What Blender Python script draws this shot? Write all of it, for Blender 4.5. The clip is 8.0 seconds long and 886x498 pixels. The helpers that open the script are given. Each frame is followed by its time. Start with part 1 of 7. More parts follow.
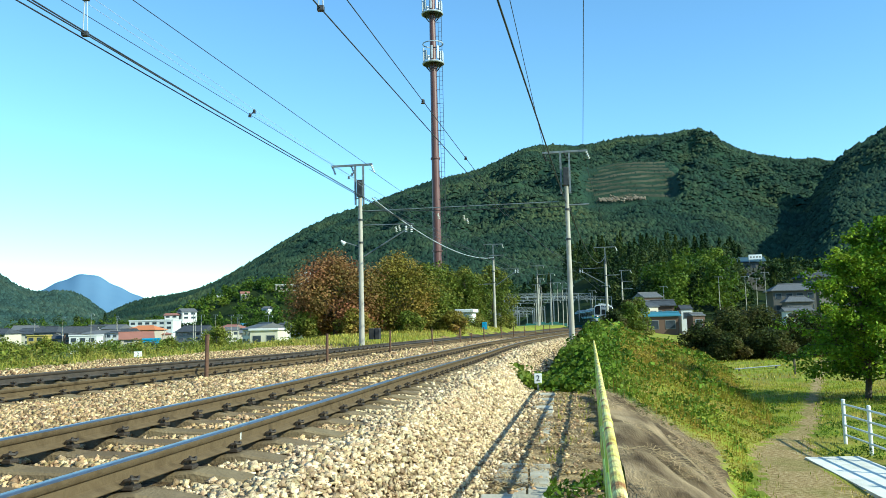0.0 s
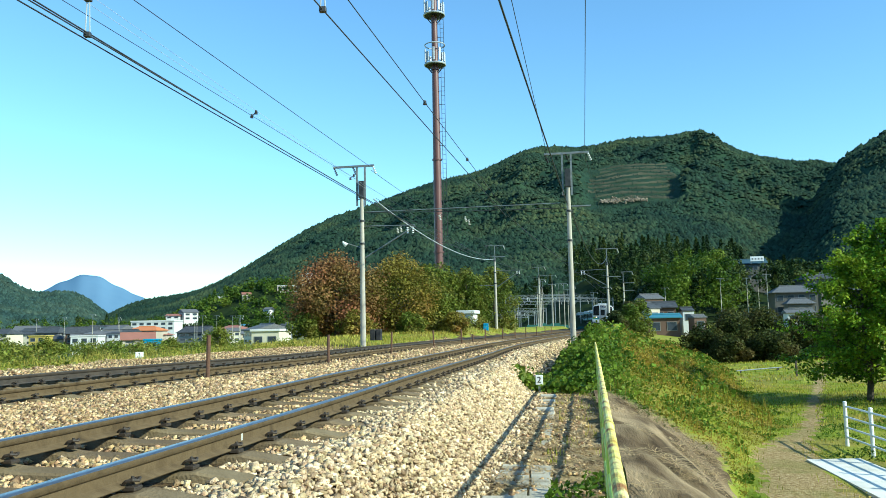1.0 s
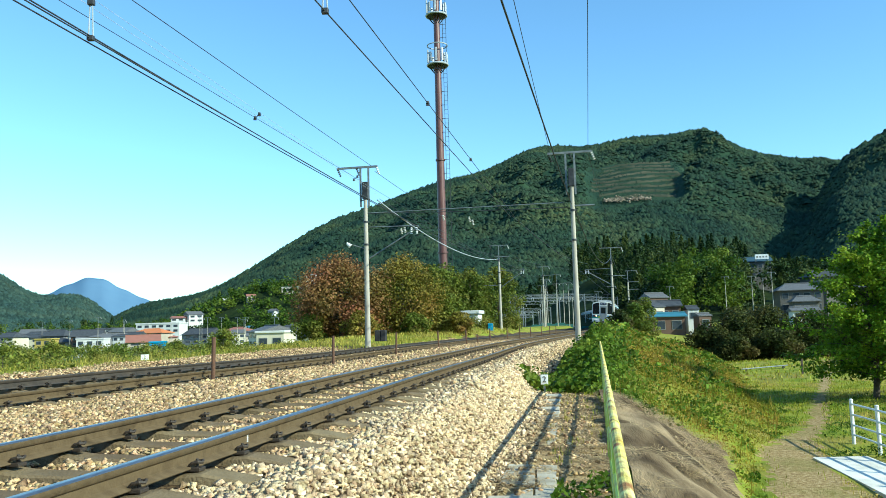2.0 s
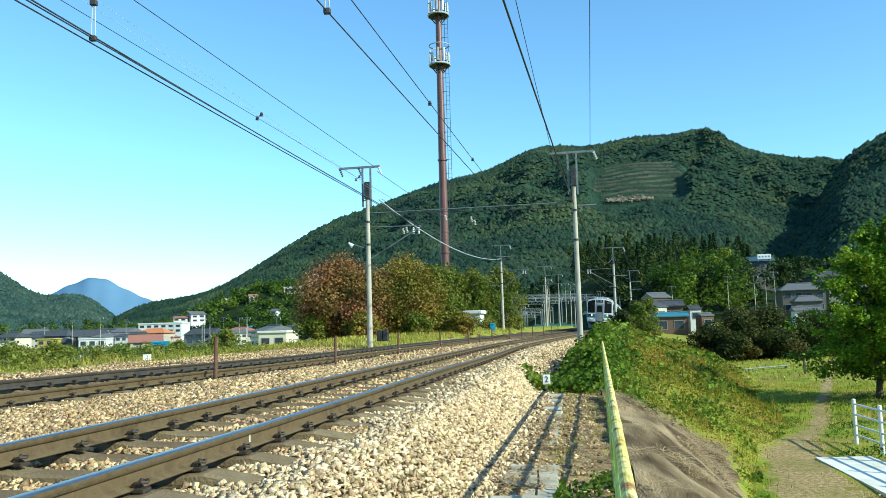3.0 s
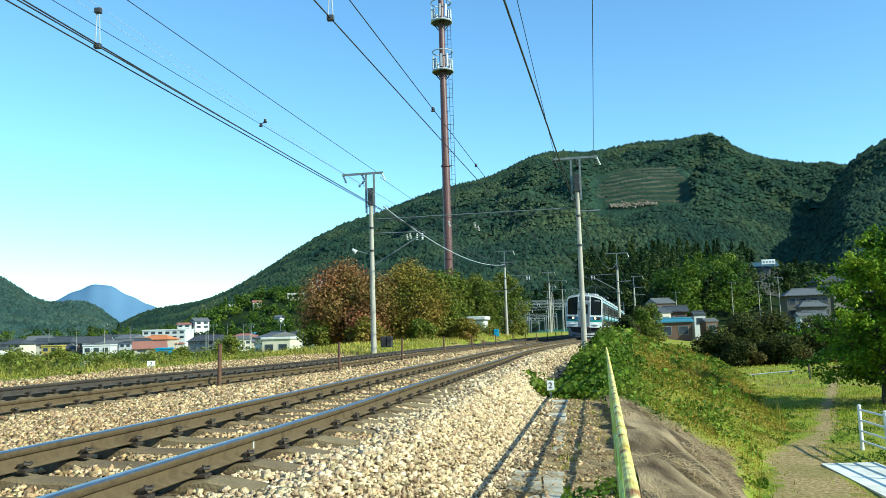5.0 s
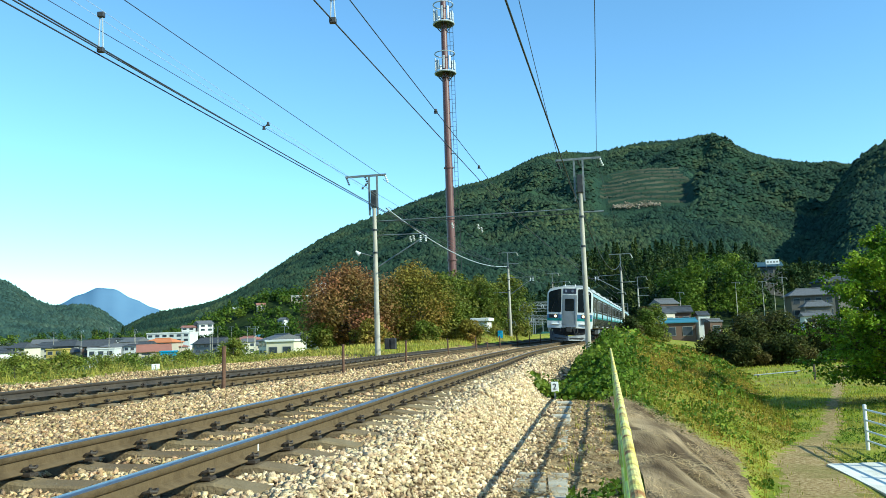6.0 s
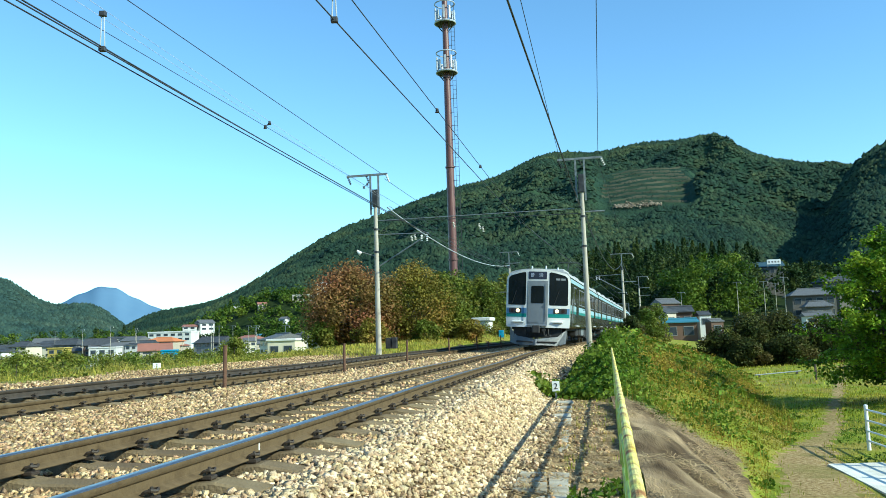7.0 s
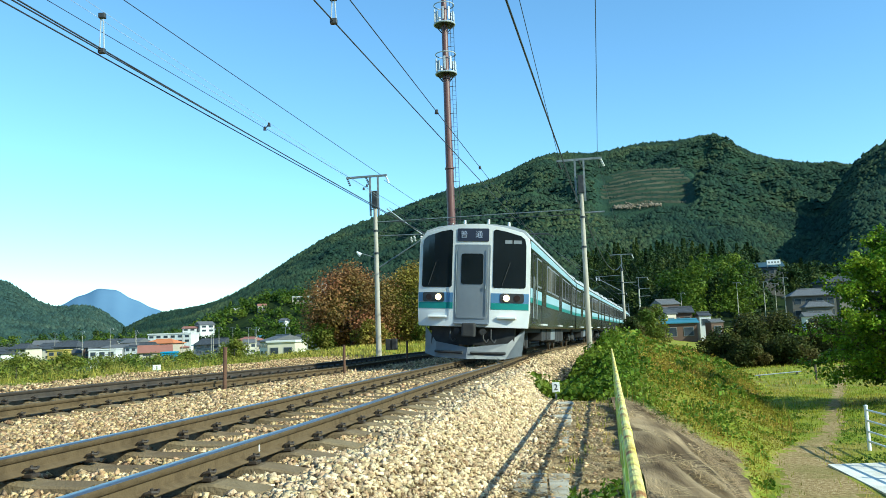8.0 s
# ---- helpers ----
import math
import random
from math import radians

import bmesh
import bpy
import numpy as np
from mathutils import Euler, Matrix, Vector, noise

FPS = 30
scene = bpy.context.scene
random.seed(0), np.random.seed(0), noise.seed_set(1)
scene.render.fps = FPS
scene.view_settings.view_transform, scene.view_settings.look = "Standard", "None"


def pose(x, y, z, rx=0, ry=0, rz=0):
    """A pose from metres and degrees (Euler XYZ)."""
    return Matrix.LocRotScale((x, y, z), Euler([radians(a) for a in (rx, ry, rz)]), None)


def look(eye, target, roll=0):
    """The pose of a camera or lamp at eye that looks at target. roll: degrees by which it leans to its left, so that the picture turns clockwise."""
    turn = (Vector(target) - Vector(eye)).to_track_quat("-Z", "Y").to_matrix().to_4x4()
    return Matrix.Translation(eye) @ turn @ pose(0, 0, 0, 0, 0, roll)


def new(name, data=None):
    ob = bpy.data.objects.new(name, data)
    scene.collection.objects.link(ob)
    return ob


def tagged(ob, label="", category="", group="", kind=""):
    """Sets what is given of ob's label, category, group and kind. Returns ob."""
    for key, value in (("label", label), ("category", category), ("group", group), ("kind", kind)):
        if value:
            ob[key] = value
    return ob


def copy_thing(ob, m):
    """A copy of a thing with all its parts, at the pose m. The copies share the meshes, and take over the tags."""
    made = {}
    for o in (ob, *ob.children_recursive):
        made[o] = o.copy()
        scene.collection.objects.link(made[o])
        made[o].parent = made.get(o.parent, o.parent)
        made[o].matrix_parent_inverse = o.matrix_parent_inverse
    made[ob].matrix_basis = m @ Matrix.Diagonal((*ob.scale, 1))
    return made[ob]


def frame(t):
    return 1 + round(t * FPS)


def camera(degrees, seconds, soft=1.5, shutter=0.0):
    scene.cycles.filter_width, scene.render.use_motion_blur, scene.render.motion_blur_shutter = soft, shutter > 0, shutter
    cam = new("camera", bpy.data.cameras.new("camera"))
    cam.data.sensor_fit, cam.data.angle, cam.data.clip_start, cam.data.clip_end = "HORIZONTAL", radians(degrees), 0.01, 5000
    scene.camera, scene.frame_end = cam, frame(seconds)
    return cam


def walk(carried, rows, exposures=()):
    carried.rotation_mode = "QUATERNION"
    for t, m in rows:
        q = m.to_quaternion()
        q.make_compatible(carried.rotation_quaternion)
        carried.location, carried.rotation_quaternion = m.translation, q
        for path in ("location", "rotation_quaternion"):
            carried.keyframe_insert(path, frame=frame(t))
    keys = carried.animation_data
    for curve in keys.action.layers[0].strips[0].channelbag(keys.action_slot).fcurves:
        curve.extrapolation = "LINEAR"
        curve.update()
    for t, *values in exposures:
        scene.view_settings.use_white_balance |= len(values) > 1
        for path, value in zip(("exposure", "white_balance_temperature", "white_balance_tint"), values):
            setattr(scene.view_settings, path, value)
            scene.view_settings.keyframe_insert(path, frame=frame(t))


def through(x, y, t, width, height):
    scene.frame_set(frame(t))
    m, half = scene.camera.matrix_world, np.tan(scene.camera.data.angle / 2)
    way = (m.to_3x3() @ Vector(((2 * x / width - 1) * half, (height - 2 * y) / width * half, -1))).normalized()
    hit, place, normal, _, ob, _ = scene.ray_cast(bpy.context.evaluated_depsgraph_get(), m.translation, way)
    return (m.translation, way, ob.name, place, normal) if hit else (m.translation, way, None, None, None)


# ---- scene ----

# ---------------------------------------------------------------- camera
cam = camera(58.4, 8.0, soft=0.4)
EYE = (0.0, 0.0, 0.62)          # rail heads lie at z = 0


def aim(yaw, pitch, roll):
    a, b = radians(yaw), radians(pitch)
    d = Vector((math.sin(a) * math.cos(b), math.cos(a) * math.cos(b), math.sin(b)))
    return look(EYE, Vector(EYE) + d * 10, roll)


walk(cam, [(t, aim(*v)) for t, v in [
    (0.0, (0.0, 5.567, -1.293)), (0.5, (-0.037, 5.604, -1.212)), (1.0, (-0.107, 5.656, -1.18)),
    (1.5, (-0.25, 5.685, -1.484)), (3.0, (-0.547, 5.687, -1.592)), (3.5, (-0.646, 5.735, -1.684)),
    (4.0, (-0.692, 5.864, -1.718)), (4.5, (-0.737, 6.002, -1.62)), (6.0, (-1.038, 6.256, -1.96)),
    (6.5, (-1.091, 6.253, -2.0)), (7.0, (-1.125, 6.218, -1.87)), (7.5, (-1.107, 6.251, -1.904)),
    (8.0, (-1.106, 6.303, -2.0))]],
     exposures=[(0.0, 0.62, 5250, -13), (8.0, 0.58, 5250, -13)])

# ---------------------------------------------------------------- light
SUN_AZ, SUN_EL = -31.0, 31.0    # degrees from +x towards +y, and above the horizon
sv = Vector((math.cos(radians(SUN_AZ)) * math.cos(radians(SUN_EL)),
             math.sin(radians(SUN_AZ)) * math.cos(radians(SUN_EL)), math.sin(radians(SUN_EL))))
world = bpy.data.worlds.new("sky")
scene.world = world
world.use_nodes = True
wt = world.node_tree
sky = wt.nodes.new("ShaderNodeTexSky")
sky.sky_type = 'NISHITA'
sky.sun_disc = False
sky.sun_elevation = radians(SUN_EL)
sky.sun_rotation = radians(90 - SUN_AZ)
sky.altitude = 800
sky.air_density, sky.dust_density, sky.ozone_density = 1.12, 0.0, 2.6
wt.links.new(sky.outputs[0], wt.nodes["Background"].inputs[0])
wt.nodes["Background"].inputs[1].default_value = 0.15
sun = new("sun", bpy.data.lights.new("sun", 'SUN'))
sun.data.energy, sun.data.angle, sun.data.color = 5.0, radians(0.53), (1.0, 0.85, 0.64)
sun.matrix_world = look(sv * 50, (0, 0, 0))

# ---------------------------------------------------------------- helpers
rng = np.random.default_rng(7)


def material(name, cols, scale=5.0, rough=0.8, metal=0.0, bump=0.0, bump_scale=None, detail=6.0,
             island=0.0, obj=0.0, spec=0.5, emit=0.0, second=None, stretch=None):
    """Base colours blended by two noises; island / obj: brightness variation per island / per object."""
    m = bpy.data.materials.new(name)
    m.use_nodes = True
    nt = m.node_tree
    N, L = nt.nodes, nt.links
    bs = N["Principled BSDF"]
    tc = N.new("ShaderNodeTexCoord")
    co = tc.outputs["Object"]
    if stretch:
        mp = N.new("ShaderNodeMapping")
        mp.inputs["Scale"].default_value = stretch
        L.new(co, mp.inputs[0])
        co = mp.outputs[0]
    n1 = N.new("ShaderNodeTexNoise")
    n1.inputs["Scale"].default_value, n1.inputs["Detail"].default_value = scale, detail
    L.new(co, n1.inputs["Vector"])
    rp = N.new("ShaderNodeValToRGB")
    e = rp.color_ramp.elements
    e[0].position, e[1].position = 0.3, 0.7
    e[0].color, e[1].color = (*cols[0], 1), (*cols[-1], 1)
    for i, c in enumerate(cols[1:-1]):
        k = e.new(0.3 + 0.4 * (i + 1) / (len(cols) - 1))
        k.color = (*c, 1)
    L.new(n1.outputs[0], rp.inputs[0])
    col = rp.outputs[0]
    if second:                     # a coarse stain: (colour, scale, amount)
        n2 = N.new("ShaderNodeTexNoise")
        n2.inputs["Scale"].default_value, n2.inputs["Detail"].default_value = second[1], 4
        L.new(co, n2.inputs["Vector"])
        r2 = N.new("ShaderNodeMapRange")
        r2.inputs[1].default_value, r2.inputs[2].default_value, r2.inputs[4].default_value = 0.45, 0.7, second[2]
        L.new(n2.outputs[0], r2.inputs[0])
        mx = N.new("ShaderNodeMixRGB")
        mx.inputs[2].default_value = (*second[0], 1)
        L.new(r2.outputs[0], mx.inputs[0])
        L.new(col, mx.inputs[1])
        col = mx.outputs[0]
    for amount, kind in ((island, "g"), (obj, "o")):
        if amount:
            src = N.new("ShaderNodeNewGeometry") if kind == "g" else N.new("ShaderNodeObjectInfo")
            out = src.outputs["Random Per Island"] if kind == "g" else src.outputs["Random"]
            mr = N.new("ShaderNodeMapRange")
            mr.inputs[3].default_value, mr.inputs[4].default_value = 1 - amount, 1 + amount
            L.new(out, mr.inputs[0])
            hs = N.new("ShaderNodeHueSaturation")
            L.new(mr.outputs[0], hs.inputs["Value"])
            hr = N.new("ShaderNodeMapRange")
            hr.inputs[3].default_value, hr.inputs[4].default_value = 0.5 - 0.03 * amount, 0.5 + 0.03 * amount
            ml = N.new("ShaderNodeMath")
            ml.operation = 'FRACT'
            m7 = N.new("ShaderNodeMath")
            m7.operation = 'MULTIPLY'
            m7.inputs[1].default_value = 7.31
            L.new(out, m7.inputs[0])
            L.new(m7.outputs[0], ml.inputs[0])
            L.new(ml.outputs[0], hr.inputs[0])
            L.new(hr.outputs[0], hs.inputs["Hue"])
            L.new(col, hs.inputs["Color"])
            col = hs.outputs[0]
    L.new(col, bs.inputs["Base Color"])
    bs.inputs["Roughness"].default_value = rough
    bs.inputs["Metallic"].default_value = metal
    bs.inputs["Specular IOR Level"].default_value = spec
    if emit:
        L.new(col, bs.inputs["Emission Color"])
        bs.inputs["Emission Strength"].default_value = emit
    if bump:
        nb = N.new("ShaderNodeTexNoise")
        nb.inputs["Scale"].default_value, nb.inputs["Detail"].default_value = bump_scale or scale * 4, 8
        L.new(co, nb.inputs["Vector"])
        bp = N.new("ShaderNodeBump")
        bp.inputs["Strength"].default_value, bp.inputs["Distance"].default_value = min(1, bump), 0.02 * max(1, bump)
        L.new(nb.outputs[0], bp.inputs["Height"])
        L.new(bp.outputs[0], bs.inputs["Normal"])
    return m


def leafy(name, cols, island=0.45, rough=0.55, through=0.35, scale=0.6):
    """A leaf material: coloured by clump and by leaf, letting some light through."""
    m = material(name, cols, scale=scale, rough=rough, island=island, spec=0.12)
    nt = m.node_tree
    bs = nt.nodes["Principled BSDF"]
    src = bs.inputs["Base Color"].links[0].from_socket
    tr = nt.nodes.new("ShaderNodeBsdfTranslucent")
    nt.links.new(src, tr.inputs[0])
    mix = nt.nodes.new("ShaderNodeMixShader")
    mix.inputs[0].default_value = through
    nt.links.new(bs.outputs[0], mix.inputs[1])
    nt.links.new(tr.outputs[0], mix.inputs[2])
    nt.links.new(mix.outputs[0], nt.nodes["Material Output"].inputs[0])
    return m


def part(name, bm, mat, parent=None, label="", smooth=False):
    """One mesh object from a bmesh, under a thing or a part."""
    me = bpy.data.meshes.new(name)
    bm.to_mesh(me)
    bm.free()
    return link_mesh(name, me, mat, parent, label, smooth)


def link_mesh(name, me, mat, parent=None, label="", smooth=False):
    for k in (mat if isinstance(mat, (list, tuple)) else [mat]):
        me.materials.append(k)
    if smooth:
        me.polygons.foreach_set("use_smooth", [True] * len(me.polygons))
    ob = new(name, me)
    if parent is not None:
        ob.parent = parent
    if label:
        ob["label"] = label
    return ob


def thing(name, label, category, group="", at=None, kind=""):
    ob = new(name)
    ob.empty_display_size = 0.2
    if at is not None:
        ob.matrix_basis = at
    return tagged(ob, label, category, group, kind)


def raw(name, verts, faces, n=4):
    """A mesh from numpy arrays: faces is (count, n)."""
    me = bpy.data.meshes.new(name)
    verts = np.asarray(verts, np.float32)
    faces = np.asarray(faces, np.int32)
    me.vertices.add(len(verts))
    me.vertices.foreach_set("co", verts.ravel())
    me.loops.add(faces.size)
    me.loops.foreach_set("vertex_index", faces.ravel())
    me.polygons.add(len(faces))
    me.polygons.foreach_set("loop_start", np.arange(0, faces.size, n, dtype=np.int32))
    me.update(calc_edges=True)
    return me


def box(bm, x0, x1, y0, y1, z0, z1, bevel=0.0):
    r = bmesh.ops.create_cube(bm, size=1.0, matrix=Matrix.Translation(((x0 + x1) / 2, (y0 + y1) / 2, (z0 + z1) / 2))
                              @ Matrix.Diagonal((abs(x1 - x0), abs(y1 - y0), abs(z1 - z0), 1)))
    if bevel:
        es = list({e for v in r["verts"] for e in v.link_edges})
        bmesh.ops.bevel(bm, geom=es, offset=bevel, segments=2, affect='EDGES', profile=0.5)
    return bm


def rod(bm, a, b, r0, r1=None, n=8):
    """A tapered round bar from a to b."""
    a, b = Vector(a), Vector(b)
    d = b - a
    m = Matrix.Translation((a + b) / 2) @ d.to_track_quat('Z', 'Y').to_matrix().to_4x4()
    bmesh.ops.create_cone(bm, cap_ends=True, segments=n, radius1=r0, radius2=r0 if r1 is None else r1, depth=d.length, matrix=m)
    return bm


def tube(bm, pts, radii, n=6, closed=False):
    """One connected tube through the points, its radius given for each."""
    pts = [Vector(p) for p in pts]
    m = len(pts)
    rings = []
    for i, p in enumerate(pts):
        a, b = (pts[i - 1], pts[(i + 1) % m]) if closed else (pts[max(i - 1, 0)], pts[min(i + 1, m - 1)])
        d = (b - a).normalized()
        s = d.cross(Vector((0, 0, 1)) if abs(d.z) < 0.9 else Vector((1, 0, 0))).normalized()
        t = s.cross(d)
        rings.append([bm.verts.new(p + (s * math.cos(w) + t * math.sin(w)) * radii[i]) for w in (2 * math.pi * j / n for j in range(n))])
    for i in range(m if closed else m - 1):
        a, b = rings[i], rings[(i + 1) % m]
        for j in range(n):
            bm.faces.new((a[j], a[(j + 1) % n], b[(j + 1) % n], b[j]))
    if not closed:
        bm.faces.new(rings[0][::-1])
        bm.faces.new(rings[-1])
    bmesh.ops.recalc_face_normals(bm, faces=bm.faces[:])
    return bm


def prism(bm, outline, y0, y1):
    """An outline in x, z pushed from y0 to y1."""
    a = [bm.verts.new((x, y0, z)) for x, z in outline]
    b = [bm.verts.new((x, y1, z)) for x, z in outline]
    n = len(outline)
    bm.faces.new(a)
    bm.faces.new(list(reversed(b)))
    for i in range(n):
        bm.faces.new((a[(i + 1) % n], a[i], b[i], b[(i + 1) % n]))
    bmesh.ops.recalc_face_normals(bm, faces=bm.faces[:])
    return bm


def smoothstep(a, b, x):
    t = np.clip((np.asarray(x, float) - a) / (b - a), 0, 1)
    return t * t * (3 - 2 * t)


def cloud(x, y, s, seed=0):
    """Cheap smooth noise of two coordinates, about -1 to 1."""
    x, y = np.asarray(x, float) / s, np.asarray(y, float) / s
    k = np.random.default_rng(seed)
    out = np.zeros(np.broadcast(x, y).shape)
    for i in range(7):
        a, p, f = k.uniform(0, 6.283), k.uniform(0, 6.283), k.uniform(0.6, 1.9)
        out += np.sin((x * math.cos(a) + y * math.sin(a)) * f * 6.283 + p + 1.3 * np.sin((y * math.cos(a) - x * math.sin(a)) * 3.1 * f + p))
    return out / 3.6


# ---------------------------------------------------------------- the line's course
_Y = np.arange(-400.0, 900.0, 0.5)
_S = 0.158 + 0.022 * smoothstep(10, 5, _Y) - 0.012 * smoothstep(8, 16, _Y) + 0.0975 * smoothstep(18, 46, _Y) - 0.21 * smoothstep(105, 215, _Y)
_X = np.cumsum(_S) * 0.5
_X = _X - np.interp(10.0, _Y, _X) - 1.167
_A = np.cumsum(np.sqrt(1 + _S ** 2)) * 0.5
_A = _A - np.interp(0.0, _Y, _A)


def course(y):
    """x and slope of the near track's centre line at y."""
    return np.interp(y, _Y, _X), np.interp(y, _Y, _S)


def place(y, u, z=0.0):
    """The point at u metres to the right of the centre line, level with y on it."""
    x, s = course(y)
    c = 1 / np.sqrt(1 + s * s)
    return np.stack(np.broadcast_arrays(x + u * c, y - u * s * c, z), -1)


def lateral(x, y):
    """The offset u and the station y of a point."""
    yy = np.asarray(y, float)
    for _ in range(6):
        cx, s = course(yy)
        yy = yy + ((np.asarray(x) - cx) * s + (y - yy)) / (1 + s * s)
    cx, s = course(yy)
    return (np.asarray(x) - cx) * np.sqrt(1 + s * s) - (y - yy) * 0, yy


def dip(y):
    """The slow sag of the line ahead."""
    return -0.11 * smoothstep(9, 24, y)


def cant(y):
    return 0.02 + 0.055 * smoothstep(8, 22, y)


TRACK2 = -4.42                  # the second track's centre line
GAUGE = 1.132                   # between rail centres
RAIL_DEPTH = 0.122


def toe_at(y):
    """How far from the rail the embankment meets the low ground."""
    return 5.3 + 3.9 * smoothstep(12, 30, y) + 0.06 * np.clip(y - 30, 0, 60)


def height(u, y):
    """The lie of the land: u to the right of the near track, y along it."""
    u, y = np.broadcast_arrays(np.asarray(u, float), np.asarray(y, float))
    bed = -0.180 + 0.015 * cloud(u, y, 1.4, 3) - 0.012 * (smoothstep(1.15, 1.0, np.abs(u)) + smoothstep(1.15, 1.0, np.abs(u - TRACK2)))
    # to the right: ballast shoulder, walkway, then the embankment down to the field
    toe = toe_at(y)
    field = -2.55 + 0.03 * np.clip(y - 75, 0, 110) + 0.08 * cloud(u, y, 9, 5)
    crest = -0.80 + 0.55 * smoothstep(19, 34, y)
    z = bed + (-0.72 - bed) * smoothstep(1.25, 2.0, u)
    z = np.where(u > 2.0, -0.72 - 0.05 * smoothstep(2, 3, u) + 0.02 * cloud(u, y, 0.9, 8), z)
    z = np.where(u > 3.0, crest + (field - crest) * np.clip((u - 3.2) / (toe - 3.2), 0, 1) ** (1.0 + 0.45 * smoothstep(20, 13, y)), z)
    z = np.where((u > 3.0) & (u < 3.5), np.minimum(z, -0.77 + (z + 0.77) * (u - 3.0) / 0.5), z)
    # to the left: verge, then a bank with trees further on and the valley before it
    bank = 0.0 + 0.45 * smoothstep(38, 58, y) + 0.10 * cloud(u, y, 7, 6)
    valley = -0.14 - 0.24 * smoothstep(-11, -14, u) + 0.06 * cloud(u, y, 5, 14) - 4.4 * smoothstep(-13, -36, u)
    w = smoothstep(30, 40, y + 0.12 * (u + 8)) * smoothstep(-16, -12, u)
    far_left = valley + (bank - valley) * w
    z = np.where(u < -5.6, bed + (far_left - bed) * smoothstep(-5.6, -7.6, u), z)
    return z + dip(y) * smoothstep(-9, -7, u) * smoothstep(6, 3.2, u)

# ---------------------------------------------------------------- materials
M_BALLAST = material("ballast_stone", [(0.24, 0.145, 0.065), (0.52, 0.355, 0.18), (0.74, 0.565, 0.34)], 11, 0.9, bump=0.8, bump_scale=70, island=0.55, spec=0.12, second=((0.22, 0.135, 0.07), 2.4, 0.35))
M_BALLAST_PALE = material("fresh_ballast_stone", [(0.30, 0.20, 0.105), (0.60, 0.445, 0.26), (0.81, 0.655, 0.435)], 11, 0.9, bump=0.8, bump_scale=70, island=0.45, spec=0.12)
# Dark fines, with the shade in gaps between stones painted in.
M_BED = material("ballast_bed_gap_shade", [(0.035, 0.022, 0.012), (0.10, 0.066, 0.034), (0.22, 0.15, 0.08)], 22, 0.95, bump=2.0, bump_scale=26, spec=0.12)
M_WALKWAY = material("walkway_soil", [(0.15, 0.095, 0.045), (0.34, 0.235, 0.115), (0.48, 0.35, 0.18)], 9, 0.95, bump=2.0, bump_scale=34, second=((0.13, 0.125, 0.035), 1.6, 0.5), spec=0.12)
M_GRASS = material("grass_ground", [(0.13, 0.17, 0.014), (0.23, 0.26, 0.024), (0.34, 0.30, 0.055)], 1.3, 0.95, bump=2, bump_scale=14, second=((0.26, 0.18, 0.06), 0.5, 0.75), spec=0.12)
M_DIRT = material("trail_dirt", [(0.20, 0.125, 0.048), (0.38, 0.265, 0.115), (0.54, 0.41, 0.22)], 12, 0.95, bump=2.5, bump_scale=30, second=((0.20, 0.19, 0.04), 1.1, 0.7), spec=0.12)
M_FARLAND = material("valley_ground", [(0.06, 0.10, 0.025), (0.12, 0.16, 0.05), (0.18, 0.17, 0.09)], 0.05, 0.95, spec=0.12)
M_RAIL_WEB = material("rail_rust", [(0.068, 0.046, 0.023), (0.125, 0.088, 0.046), (0.092, 0.063, 0.032)], 7, 0.85, bump=0.25, bump_scale=50, spec=0.2)
M_RAIL_HEAD = material("rail_polished", [(0.22, 0.22, 0.23), (0.34, 0.33, 0.33)], 12, 0.32, metal=0.9, stretch=(8, 0.4, 8))
M_RAIL_DARK = material("rail_dark", [(0.035, 0.028, 0.022), (0.075, 0.058, 0.042)], 6, 0.6, bump=0.2)
M_CLIP = material("clip_iron", [(0.025, 0.018, 0.013), (0.06, 0.042, 0.027)], 30, 0.6, bump=0.3)
M_SLEEPER = material("sleeper_concrete", [(0.16, 0.115, 0.062), (0.25, 0.19, 0.11)], 6, 0.9, bump=0.5, bump_scale=50, obj=0.14, second=((0.14, 0.09, 0.05), 3, 0.6), spec=0.12)
M_CONCRETE = material("grey_concrete", [(0.42, 0.37, 0.28), (0.60, 0.54, 0.43)], 5, 0.9, bump=0.5, bump_scale=40, obj=0.1, second=((0.20, 0.18, 0.13), 2, 0.5), spec=0.12)
M_POLE = material("pole_concrete", [(0.34, 0.31, 0.25), (0.52, 0.48, 0.40)], 3, 0.85, bump=0.3, bump_scale=30, second=((0.22, 0.19, 0.14), 0.9, 0.6), stretch=(1, 1, 0.3))
M_STEEL = material("galvanised_steel", [(0.16, 0.18, 0.19), (0.28, 0.30, 0.31)], 6, 0.55, metal=0.4)
M_DARKSTEEL = material("dark_steel", [(0.03, 0.032, 0.035), (0.07, 0.07, 0.072)], 6, 0.5, metal=0.3)
M_WIRE = material("wire", [(0.035, 0.04, 0.045), (0.06, 0.065, 0.07)], 3, 0.5, metal=0.3)
M_INSULATOR = material("porcelain", [(0.75, 0.75, 0.72), (0.85, 0.85, 0.83)], 3, 0.25)
M_MAST = material("mast_brown_paint", [(0.115, 0.052, 0.047), (0.155, 0.070, 0.060)], 0.8, 0.45, second=((0.11, 0.05, 0.045), 0.4, 0.5))
M_MASTGREY = material("antenna_grey", [(0.36, 0.39, 0.44), (0.48, 0.51, 0.55)], 3, 0.5)
M_RUSTPOST = material("rusty_post", [(0.085, 0.045, 0.028), (0.15, 0.075, 0.04)], 14, 0.85, bump=0.4)
